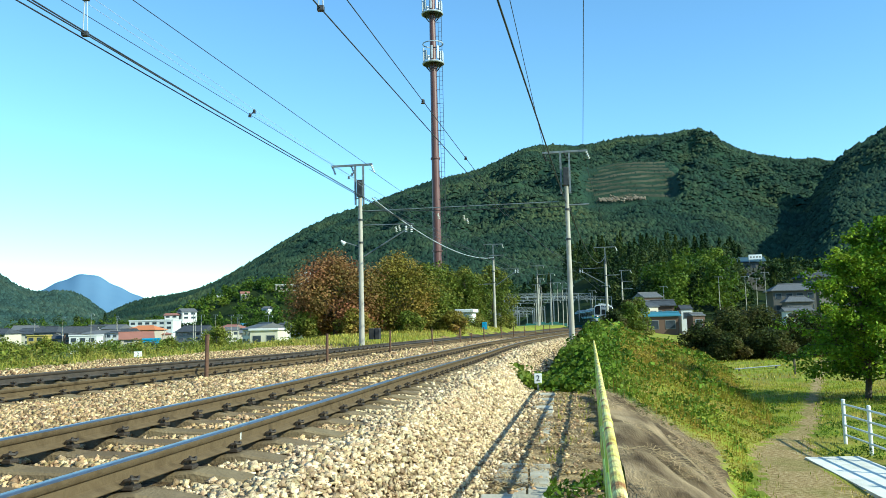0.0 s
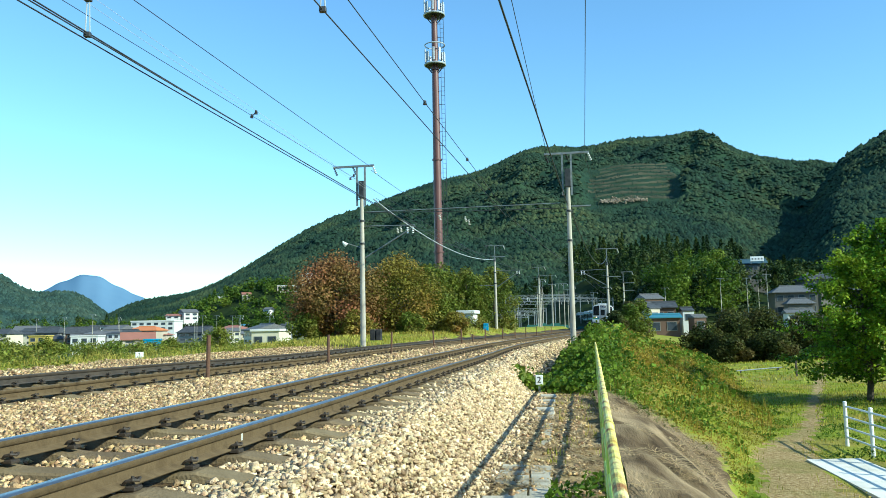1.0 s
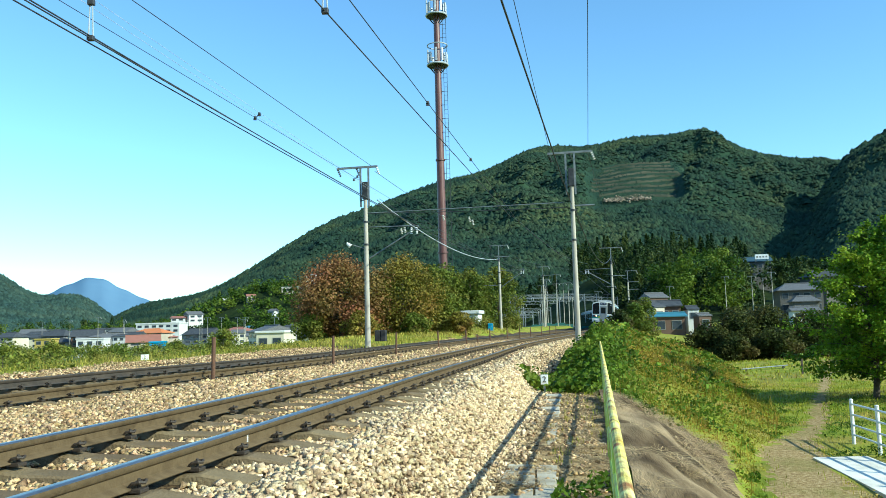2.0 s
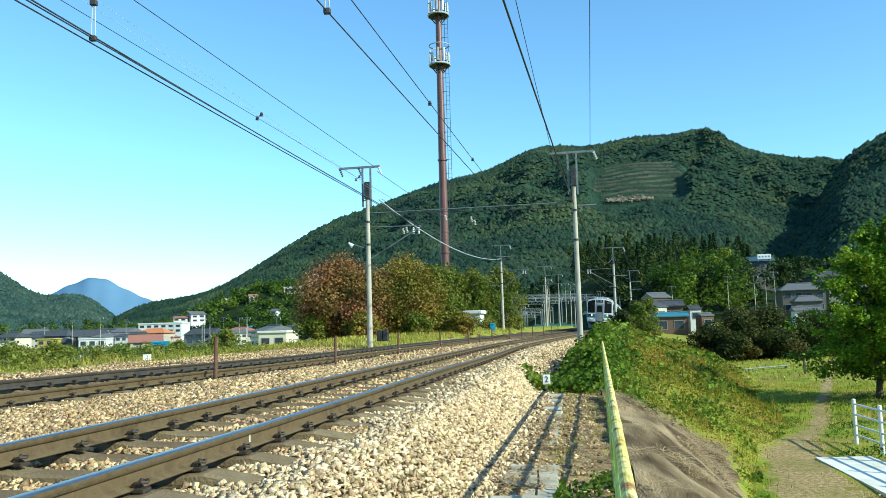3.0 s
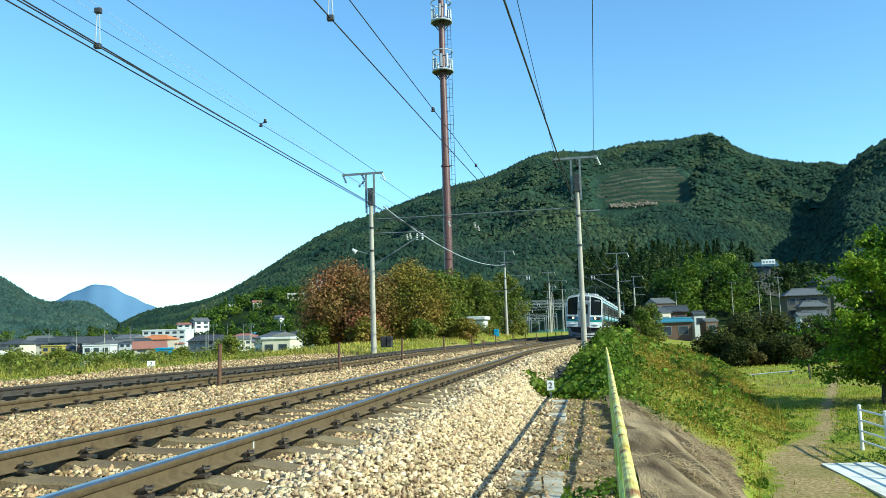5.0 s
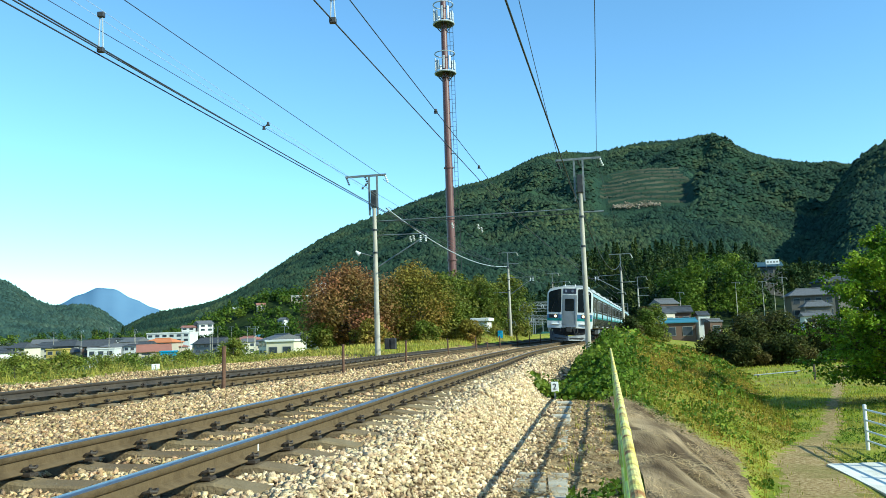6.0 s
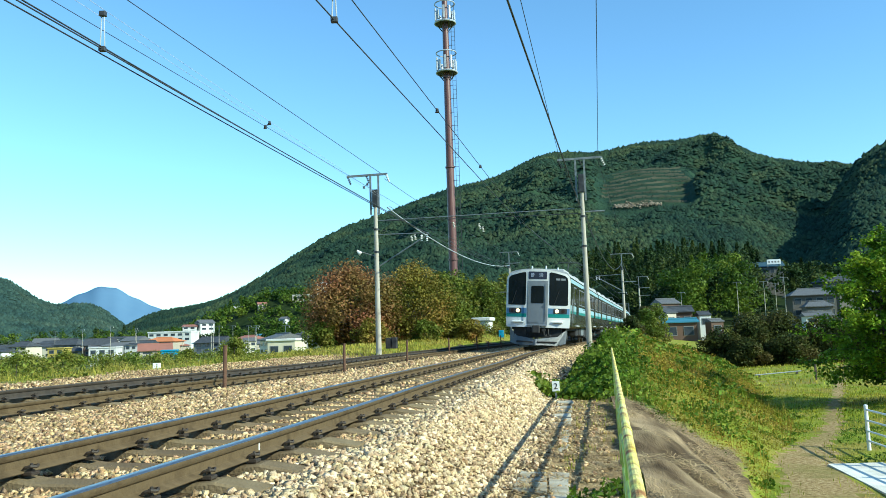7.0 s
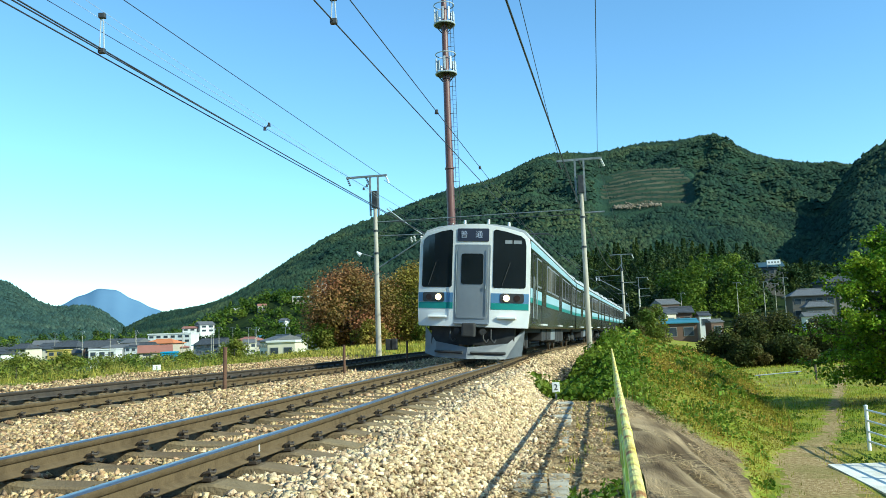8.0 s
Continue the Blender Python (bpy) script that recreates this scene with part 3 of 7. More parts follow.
def build_sleepers():
    sm, (cm, spring, bolt) = sleeper_mesh(), clip_meshes()
    for tr, lift, ycount in ((0.0, cant, 120), (TRACK2, lambda y: 0.08 + zero(y), 120)):
        for k in range(ycount):
            st = 0.573 * k + (1.26 if tr == 0 else 1.3)
            y = float(np.interp(st, _A, _Y))
            c = float(lift(y))
            x, s = course(y)
            p = place(y, tr, c / 2 + float(dip(y)))
            ang = math.degrees(math.atan(-s)) + float(rng.normal(0, 0.5))
            tilt = math.degrees(math.atan2(c, GAUGE))
            m = pose(p[0], p[1], p[2], 0, tilt, ang)
            ob = tagged(new("sleeper", sm), "weathered concrete railway sleeper bedded in ballast", "sleeper", "sleepers of the track")
            ob.matrix_basis = m
            if y > 32:
                continue
            for r in (-1, 1):
                for side in (-1, 1):
                    cl = new("rail_clip", cm)
                    cl.parent = ob
                    cl.matrix_basis = pose(r * GAUGE / 2 + side * 0.082, 0, 0.004, 0, 0, 0 if side > 0 else 180) @ Matrix.Diagonal((0.66, 0.62, 0.86, 1))
                    new("spring", spring).parent = cl
                    new("bolt", bolt).parent = cl


build_sleepers()


# ---------------------------------------------------------------- plants
def leaves(name, P, size, mat, k, label, category="plants", up=0.5, kind="stuff", parent=None, aspect=0.75, N=None):
    """Leaves as bent, pointed quads at the points P, all in one mesh. up: how far they face the sky."""
    n = len(P)
    nrm = k.normal(0, 1, (n, 3))
    if N is not None:
        nrm = nrm * 0.55 + N
    nrm[:, 2] += up * 1.6
    nrm /= np.linalg.norm(nrm, axis=1, keepdims=True)
    t = np.cross(nrm, k.normal(0, 1, (n, 3)))
    t /= np.linalg.norm(t, axis=1, keepdims=True) + 1e-9
    b = np.cross(nrm, t)
    s = (np.broadcast_to(size, n) * k.uniform(0.6, 1.35, n))[:, None]
    base, tip = P - t * s * 0.5, P + t * s * 0.5 - nrm * s * 0.18
    l, r = P + b * s * 0.5 * aspect - nrm * s * 0.06 - t * s * 0.05, P - b * s * 0.5 * aspect - nrm * s * 0.06 - t * s * 0.05
    V = np.stack([base, r, tip, l], 1).reshape(-1, 3)
    F = np.arange(n * 4).reshape(n, 4)
    ob = link_mesh(name, raw(name, V, F), mat, parent)
    if parent is None:
        tagged(ob, label, category, kind=kind)
    return ob


def blades(name, P, h, w, mat, k, label, lean=0.35):
    """Grass: tapering bent blades, two quads each."""
    n = len(P)
    a = k.uniform(0, 6.283, n)
    d = np.stack([np.cos(a), np.sin(a), 0 * a], -1)
    side = np.stack([-np.sin(a), np.cos(a), 0 * a], -1)
    hh = (np.broadcast_to(h, n) * k.uniform(0.5, 1.3, n))[:, None]
    ww = np.broadcast_to(w, n)[:, None] * k.uniform(0.7, 1.3, (n, 1))
    ln = k.uniform(0.2, 1, (n, 1)) * lean
    up = np.array([0, 0, 1.0])
    mid, top = P + up * hh * 0.55 + d * hh * ln * 0.35, P + up * hh + d * hh * ln * 1.1
    V = np.stack([P - side * ww, P + side * ww, mid + side * ww * 0.8, mid - side * ww * 0.8, top + side * ww * 0.15, top - side * ww * 0.15], 1).reshape(-1, 3)
    i = np.arange(n)[:, None] * 6
    F = np.concatenate([i + np.array([[0, 1, 2, 3]]), i + np.array([[3, 2, 4, 5]])], 0)
    ob = link_mesh(name, raw(name, V, F), mat)
    return tagged(ob, label, "grass", kind="stuff")


def crown_points(k, n, blobs_, shell=0.55):
    """Points and outward normals in a crown made of overlapping balls (x, y, z, radius, squash)."""
    w = np.array([b[3] ** 2 for b in blobs_])
    pick = k.choice(len(blobs_), n, p=w / w.sum())
    B = np.array(blobs_)[pick]
    d = k.normal(0, 1, (n, 3))
    d /= np.linalg.norm(d, axis=1, keepdims=True)
    r = B[:, 3] * (shell + (1.12 - shell) * k.random(n) ** 0.6)
    P = B[:, :3] + d * r[:, None] * np.stack([np.ones(n), np.ones(n), B[:, 4]], -1)
    return P, d


def tree(name, label, at, height_, spread, mat, leaf, n, seed, trunk=0.16, first=0.25, balls=16, shape="round", category="tree", lean=0.0, puff=1.0, shell=0.55):
    """A trunk with limbs under a crown of many leaves, uneven and with gaps."""
    k = np.random.default_rng(seed)
    root = thing(name, label, category, at=pose(*at))
    bl, bm = [], bmesh.new()
    top = Vector((lean * height_, 0, height_ * 0.86))
    rod(bm, (0, 0, -0.3), top * 0.45, trunk, trunk * 0.7, 9)
    rod(bm, top * 0.45, top, trunk * 0.7, trunk * 0.15, 7)
    for i in range(balls):
        f = first + (1 - first) * (i + 0.5) / balls
        if shape == "cone":
            reach = spread * (1.0 - 0.82 * (f - first) / (1 - first)) * k.uniform(0.55, 1.0)
        else:
            reach = spread * math.sin(min(1, (f - first) / (1 - first) * 0.86 + 0.16) * math.pi) ** 0.6 * k.uniform(0.5, 1.0)
        a = i * 2.399 + k.uniform(-0.5, 0.5)
        r = spread * puff * k.uniform(0.26, 0.42) * (0.75 if shape == "cone" else 1.0)
        c = Vector((math.cos(a) * reach * 0.72 + lean * height_ * f, math.sin(a) * reach * 0.72, height_ * f * 0.95))
        s = top * min(0.98, f * 0.75)
        rod(bm, s, c, trunk * 0.35 * (1.1 - f), trunk * 0.06, 6)
        bl.append((*c, r, k.uniform(0.62, 0.9)))
    part("trunk", bm, M_BARK, root)
    P, d = crown_points(k, n, bl, shell)
    leaves("crown", P, leaf, mat, k, "", parent=root, up=0.45, N=d * 0.6)
    return root


# ---------------------------------------------------------------- poles, mast and wires
def wire(name, a, b, sag, r, label="thin black overhead wire", category="overhead wire", n=20, mat=None):
    """One hanging wire with a sag in metres at its middle, as a thin tube."""
    a, b = Vector(a), Vector(b)
    f = np.linspace(0, 1, n + 1)[:, None]
    P = np.array(a) + (np.array(b) - np.array(a)) * f
    P[:, 2] -= (sag * 4 * f * (1 - f))[:, 0]
    d = (b - a).normalized()
    s = d.cross(Vector((0, 0, 1))).normalized()
    t = s.cross(d)
    ang = np.arange(6) / 6 * 2 * math.pi
    ring = np.cos(ang)[:, None] * np.array(s) + np.sin(ang)[:, None] * np.array(t)
    V = P[:, None, :] + ring[None] * r
    idx = np.arange((n + 1) * 6).reshape(n + 1, 6)
    i0, i1 = idx[:-1], idx[1:]
    F = np.stack([i0, np.roll(i0, -1, 1), np.roll(i1, -1, 1), i1], -1).reshape(-1, 4)
    return tagged(link_mesh(name, raw(name, V.reshape(-1, 3), F), mat or M_WIRE), label, category, "wires of the overhead line")


def on_wire(w, y):
    """The point of an overhead wire (from the list of wires) at y."""
    a, b, sag, _ = w
    f = (y - a[1]) / (b[1] - a[1])
    return a[0] + (b[0] - a[0]) * f, y, a[2] + (b[2] - a[2]) * f - sag * 4 * f * (1 - f)


def insulator(bm, a, b, r=0.06, n=4):
    a, b = Vector(a), Vector(b)
    for i in range(n):
        p, q = a.lerp(b, (i + 0.15) / n), a.lerp(b, (i + 0.7) / n)
        rod(bm, p, q, r, r * 0.55, 8)


def line_pole(at, h, label, r=0.15, arm=(-1.5, 0.9), mid_arm=None, extra=True):
    """A tapered concrete pole with a steel cross frame on its head, step bolts and clamps."""
    root = thing("utility_pole", label, "utility pole", "poles along the line", at=pose(*at, 0, 0, -10))
    bm = bmesh.new()
    rod(bm, (0, 0, -0.6), (0, 0, h - 1.35), r, r * 0.66, 14)
    part("pole", bm, M_POLE, root, smooth=False)
    for i in range(int((h - 3) / 0.45)):
        bm = bmesh.new()
        z, s = 2.0 + i * 0.45, 1 if i % 2 else -1
        rod(bm, (0, 0, z), (s * (r + 0.07), 0, z), 0.018, n=5)
        part("step_bolt", bm, M_DARKSTEEL, root)
    for z in (h - 1.5, h - 2.6, h * 0.55):
        bm = bmesh.new()
        rod(bm, (0, 0, z - 0.04), (0, 0, z + 0.04), r * 0.95, n=14)
        part("clamp_band", bm, M_DARKSTEEL, root)
    for sx in (-0.22, 0.16) if extra else (0.0,):
        bm = bmesh.new()
        box(bm, sx - 0.04, sx + 0.04, -0.04, 0.04, h - 1.9, h)
        part("head_post", bm, M_STEEL, root)
    bm = bmesh.new()
    if extra:
        box(bm, -0.13, 0.13, -0.12, 0.12, h - 1.55, h - 0.75, 0.02)
    else:
        rod(bm, (0, 0, h - 1.45), (0, 0, h - 1.25), r * 0.75, n=10)
    part("head_box", bm, M_DARKSTEEL, root, "dark steel head socket")
    bm = bmesh.new()
    w = 0.045 if extra else 0.03
    box(bm, arm[0], arm[1], -w, w, h - 2 * w, h)
    part("cross_arm", bm, M_STEEL, root)
    for x in (arm[0] + 0.05, arm[0] + 0.95, arm[1] - 0.05) if extra else (arm[0] + 0.05, arm[1] - 0.05):
        bm = bmesh.new()
        insulator(bm, (x, 0, h - 0.08), (x + 0.14, 0, h - 0.45))
        part("insulator", bm, M_INSULATOR if x > 0 else M_DARKSTEEL, root)
    if mid_arm:
        for x0, x1, z in mid_arm:
            bm = bmesh.new()
            rod(bm, (x0, 0, z), (x1, 0, z), 0.035 if x1 - x0 < 3 else 0.02, n=6)
            part("bracket_arm", bm, M_STEEL, root)
    return root


def build_mast(at, h):
    root = thing("radio_mast", "tall brown steel radio mast with grey ring platforms", "radio mast", at=pose(*at))
    zs = [0, 9.0, 19.0, 29.0, h]
    rs = [0.50, 0.46, 0.42, 0.36, 0.30]
    for i in range(4):
        bm = bmesh.new()
        rod(bm, (0, 0, zs[i]), (0, 0, zs[i + 1]), rs[i], rs[i + 1], 20)
        part("tube_section", bm, M_MAST, root)
        bm = bmesh.new()
        rod(bm, (0, 0, zs[i + 1] - 0.08), (0, 0, zs[i + 1] + 0.08), rs[i + 1] + 0.10, n=20)
        part("flange", bm, M_MAST, root)
    for sx in (0.62, 0.98):
        bm = bmesh.new()
        box(bm, sx - 0.025, sx + 0.025, -0.30, -0.25, 0.5, h)
        part("ladder_rail", bm, M_DARKSTEEL, root)
    for i in range(int(h / 0.5) - 2):
        bm = bmesh.new()
        rod(bm, (0.62, -0.275, 1 + i * 0.5), (0.98, -0.275, 1 + i * 0.5), 0.018, n=5)
        if i % 3 == 0:
            box(bm, 0.3, 0.66, -0.29, -0.26, 0.97 + i * 0.5, 1.03 + i * 0.5)
        part("ladder_rung", bm, M_DARKSTEEL, root)
    for z, d in ((29.5, 0), (35.1, 1)):
        for dz, rr, t in ((0.0, 1.12, 0.10), (2.2, 1.10, 0.06)):
            bm = bmesh.new()
            tube(bm, [(math.cos(i * math.pi / 14) * rr, math.sin(i * math.pi / 14) * rr, z + dz) for i in range(28)], [t] * 28, 6, closed=True)
            part("ring", bm, M_MASTGREY, root)
        bm = bmesh.new()
        rod(bm, (0, 0, z - 0.05), (0, 0, z + 0.02), 1.1, n=28)
        part("platform_floor", bm, M_DARKSTEEL, root)
        for i in range(8):
            a = 2 * math.pi * i / 8
            bm = bmesh.new()
            rod(bm, (0.35 * math.cos(a), 0.35 * math.sin(a), z - 0.9), (1.05 * math.cos(a), 1.05 * math.sin(a), z - 0.05), 0.04, n=5)
            part("bracket", bm, M_DARKSTEEL, root)
        for i in range(10):
            a = 2 * math.pi * (i + 0.3) / 10
            bm = bmesh.new()
            m = pose(0, 0, 0, 0, 0, math.degrees(a))
            box(bm, 1.0, 1.14, -0.11, 0.11, z + 0.25, z + (1.7 if i % 3 else 1.3), 0.02)
            bm.transform(m)
            part("antenna_panel", bm, M_MASTGREY, root)
    bm = bmesh.new()
    rod(bm, (0, 0, h), (0, 0, h + 4), 0.06, 0.03, 8)
    part("lightning_rod", bm, M_STEEL, root)
    return root


POLE1 = (-3.75, 36.0, 0.05)
POLE2 = (5.45, 34.2, -0.5)
line_pole(POLE1, 8.1, "weathered concrete line pole with a steel cross frame", r=0.13, arm=(-1.35, 0.6), mid_arm=[(0.0, 9.0, 5.9)])
line_pole(POLE2, 8.66, "tall concrete line pole beside the track, studded with step bolts", r=0.13, arm=(-1.0, 0.95), mid_arm=[(0.0, 0.95, 6.25)])
build_mast((-0.6, 84.0, -0.4), 39.5)


# ---------------------------------------------------------------- the train
M_STAINLESS = material("stainless_panel", [(0.33, 0.32, 0.27), (0.40, 0.39, 0.34)], 2.0, 0.2, metal=1.0, bump=0.05, bump_scale=3, stretch=(1, 0.3, 6))
M_ROOF = material("train_roof_grey", [(0.30, 0.31, 0.32), (0.40, 0.41, 0.42)], 2, 0.7)
M_MASK = material("train_white_face", [(0.70, 0.70, 0.69), (0.78, 0.78, 0.76)], 2, 0.35, second=((0.58, 0.56, 0.52), 1.3, 0.4))
M_DOORGREY = material("train_grey_door", [(0.27, 0.29, 0.32), (0.33, 0.35, 0.38)], 2, 0.4, metal=0.5)
M_BLUE = material("stripe_blue", [(0.10, 0.20, 0.36), (0.13, 0.24, 0.40)], 2, 0.35)
M_TEAL = material("stripe_teal", [(0.035, 0.21, 0.19), (0.05, 0.26, 0.235)], 2, 0.35)
M_PALE = material("stripe_pale_blue", [(0.33, 0.50, 0.58), (0.40, 0.56, 0.63)], 2, 0.35)
M_GLASS = material("dark_train_glass", [(0.008, 0.010, 0.013), (0.015, 0.018, 0.022)], 1, 0.06, spec=0.7)
M_GLASSWARM = material("side_window_glass", [(0.035, 0.035, 0.032), (0.06, 0.055, 0.05)], 1.5, 0.08, spec=0.6)
M_UNDER = material("underframe_black", [(0.018, 0.018, 0.02), (0.04, 0.038, 0.036)], 5, 0.8, bump=0.4)
M_SKIRT = material("skirt_grey", [(0.17, 0.185, 0.21), (0.25, 0.265, 0.285)], 2, 0.4)
M_WHEEL = material("wheel_steel", [(0.08, 0.06, 0.045), (0.14, 0.11, 0.08)], 8, 0.6, metal=0.5)
M_LAMP = material("headlight_glow", [(1.0, 0.62, 0.28), (1.0, 0.68, 0.34)], 3, 0.3, emit=2.2)
M_LAMPOFF = material("lamp_dark", [(0.03, 0.02, 0.02), (0.06, 0.04, 0.04)], 3, 0.15)
M_SIGNGLOW = material("destination_sign", [(0.03, 0.035, 0.06), (0.04, 0.045, 0.075)], 3, 0.3)
M_SIGNTEXT = material("sign_lettering", [(0.42, 0.47, 0.60), (0.46, 0.50, 0.62)], 3, 0.4)


def section(w=1.475, z0=0.92):
    """Half-round car body section, x, z."""
    s = [(-w + 0.03, z0), (-w, z0 + 0.06), (-w, 3.12)]
    for i in range(9):
        a = math.pi * (1 - i / 8)
        e = math.cos(a)
        s.append((e * (w - 0.04), 3.28 + 0.36 * math.sin(a) ** 0.75))
    return s + [(w, 3.12), (w, z0 + 0.06), (w - 0.03, z0)]


def rounded(x0, x1, z0, z1, r, n=4):
    out = []
    for cx, cz, a0 in ((x1 - r, z0 + r, -90), (x1 - r, z1 - r, 0), (x0 + r, z1 - r, 90), (x0 + r, z0 + r, 180)):
        out += [(cx + r * math.cos(radians(a0 + 90 * i / n)), cz + r * math.sin(radians(a0 + 90 * i / n))) for i in range(n + 1)]
    return out


def panel_side(side, y0, y1, z0, z1, out, thick, r=0.05):
    """A rounded panel on the car's side: side is -1 or 1, out how far it stands proud."""
    bm = bmesh.new()
    prism(bm, rounded(y0, y1, z0, z1, r), 0, thick)
    x = 1.475 + out - thick
    m = Matrix(((0, side, 0, side * x), (1, 0, 0, 0), (0, 0, 1, 0), (0, 0, 0, 1)))
    bm.transform(m)
    bmesh.ops.recalc_face_normals(bm, faces=bm.faces[:])
    return bm


def face_bend(bm, y):
    """Pushes the sides of the flat front back a little: the face is bowed."""
    for v in bm.verts:
        v.co.y += y + 0.085 * v.co.x ** 2
    return bm


def bogie(parent, yc):
    for sx in (-1, 1):
        for dy in (-1.05, 1.05):
            bm = bmesh.new()
            rod(bm, (sx * 0.53, yc + dy, 0.43), (sx * 0.60, yc + dy, 0.43), 0.45, 0.43, 28)
            rod(bm, (sx * 0.60, yc + dy, 0.43), (sx * 0.68, yc + dy, 0.43), 0.14, 0.12, 14)
            part("wheel", bm, M_WHEEL, parent)
        bm = bmesh.new()
        box(bm, sx * 0.78, sx * 0.94, yc - 1.5, yc + 1.5, 0.48, 0.66, 0.03)
        box(bm, sx * 0.72, sx * 1.0, yc - 0.35, yc + 0.35, 0.40, 0.86, 0.04)
        for dy in (-1.05, 1.05):
            box(bm, sx * 0.74, sx * 0.98, yc + dy - 0.17, yc + dy + 0.17, 0.30, 0.60, 0.04)
        part("bogie_frame", bm, M_UNDER, parent, "dark steel bogie side frame")
        bm = bmesh.new()
        rod(bm, (sx * 0.95, yc - 0.5, 0.62), (sx * 0.95, yc - 0.5, 0.95), 0.10, n=12)
        rod(bm, (sx * 0.95, yc + 0.5, 0.62), (sx * 0.95, yc + 0.5, 0.95), 0.10, n=12)
        part("spring", bm, M_UNDER, parent)


def passenger_car(label, lead):
    root = thing("train_car", label, "train car", "cars of the train")
    L0, L1 = -9.85, 9.75
    bm = bmesh.new()
    prism(bm, section(), L0 + (0.32 if lead else 0), L1)
    part("body", bm, M_STAINLESS, root, "bare stainless steel car body")
    bm = bmesh.new()
    roof = [(x, z + 0.006) for x, z in section() if z > 3.25]
    prism(bm, roof + [(roof[-1][0], 3.24), (roof[0][0], 3.24)], L0 + 0.3, L1 - 0.05)
    part("roof", bm, M_ROOF, root)
    for y in (-5.2, 0.4, 6.0):
        bm = bmesh.new()
        box(bm, -0.85, 0.85, y - 1.2, y + 1.2, 3.58, 3.86, 0.07)
        part("roof_unit", bm, M_ROOF, root, "grey air conditioner box")
    for side in (-1, 1):
        bm = panel_side(side, L0 + (0.40 if lead else 0.03), L1 - 0.03, 3.02, 3.20, 0.006, 0.02, 0.01)
        part("eaves_stripe", bm, M_PALE, root, "pale blue stripe under the roof")
        doors = (-5.9, 0.35, 6.6) if lead else (-6.6, 0.0, 6.6)
        cuts = sorted([(d - 0.68, d + 0.68) for d in doors] + ([(-8.95, -8.15)] if lead else []))
        y = L0 + (0.40 if lead else 0.05)
        segs = []
        for a, b in cuts:
            segs.append((y, a))
            y = b
        segs.append((y, L1 - 0.05))
        for a, b in segs:
            if b - a < 0.15:
                continue
            bm = panel_side(side, a + 0.02, b - 0.02, 1.73, 1.98, 0.006, 0.02, 0.005)
            part("waist_stripe", bm, M_PALE, root, "pale blue waist stripe")
            bm = panel_side(side, a + 0.02, b - 0.02, 1.60, 1.725, 0.006, 0.02, 0.005)
            part("waist_stripe", bm, M_TEAL, root, "teal lower waist stripe")
            n = max(1, round((b - a - 0.3) / 1.35))
            w = (b - a - 0.3) / n
            if w < 0.35:
                continue
            for i in range(n):
                y0 = a + 0.15 + i * w
                bm = panel_side(side, y0 + 0.05, y0 + min(w, 1.6) - 0.05, 2.08, 2.90, 0.012, 0.03, 0.07)
                win = part("window_frame", bm, M_DOORGREY, root)
                bm = panel_side(side, y0 + 0.10, y0 + min(w, 1.6) - 0.10, 2.13, 2.85, 0.016, 0.02, 0.05)
                part("pane", bm, M_GLASSWARM, win)
        for d in doors:
            bm = panel_side(side, d - 0.68, d + 0.68, 1.06, 2.98, 0.003, 0.02, 0.04)
            part("door_gap", bm, M_UNDER, root, "dark door surround")
            for s in (-1, 1):
                bm = panel_side(side, d + (-0.65 if s < 0 else 0.008), d + (-0.008 if s < 0 else 0.65), 1.09, 2.95, 0.010, 0.02, 0.03)
                leaf = part("door_leaf", bm, M_STAINLESS, root)
                bm = panel_side(side, d + (-0.53 if s < 0 else 0.13), d + (-0.13 if s < 0 else 0.53), 1.95, 2.80, 0.014, 0.02, 0.06)
                part("pane", bm, M_GLASSWARM, leaf)
            bm = bmesh.new()
            box(bm, side * 1.475, side * 1.53, d - 0.7, d + 0.7, 1.02, 1.06)
            part("door_step", bm, M_MASK, root, "pale door sill")
        if lead:
            bm = panel_side(side, -8.95, -8.15, 1.06, 2.95, 0.003, 0.02, 0.04)
            part("door_gap", bm, M_UNDER, root, "dark crew door surround")
            bm = panel_side(side, -8.91, -8.19, 1.10, 2.92, 0.010, 0.02, 0.03)
            crew = part("crew_door", bm, M_STAINLESS, root)
            bm = panel_side(side, -8.80, -8.30, 2.05, 2.75, 0.014, 0.02, 0.05)
            part("pane", bm, M_GLASSWARM, crew)
            for yy in (-8.99, -8.11):
                bm = bmesh.new()
                rod(bm, (side * 1.51, yy, 1.2), (side * 1.51, yy, 2.3), 0.015, n=6)
                part("grab_rail", bm, M_STEEL, root)
    # running gear
    for yc in (-6.8, 6.8):
        bogie(root, yc)
    k = random.Random(5 if lead else 9)
    y = -4.6
    while y < 4.4:
        w = k.uniform(0.7, 1.6)
        bm = bmesh.new()
        z = k.uniform(0.38, 0.58)
        box(bm, -1.30, 1.30, y, min(y + w, 4.6), z, 0.93, 0.03)
        part("underfloor_box", bm, M_UNDER if k.random() < 0.88 else M_SKIRT, root)
        y += w + k.uniform(0.12, 0.4)
    bm = bmesh.new()
    box(bm, -1.25, 1.25, L0 + 0.6, L1 - 0.2, 0.80, 0.925)
    part("underframe", bm, M_UNDER, root)
    bm = bmesh.new()
    rod(bm, (0, L1 - 0.4, 0.78), (0, L1 + 0.25, 0.78), 0.09, n=10)
    box(bm, -0.55, 0.55, L1, L1 + 0.22, 1.1, 3.1, 0.04)
    part("gangway", bm, M_UNDER, root, "black gangway bellows")
    if lead:
        train_face(root, L0)
    return root


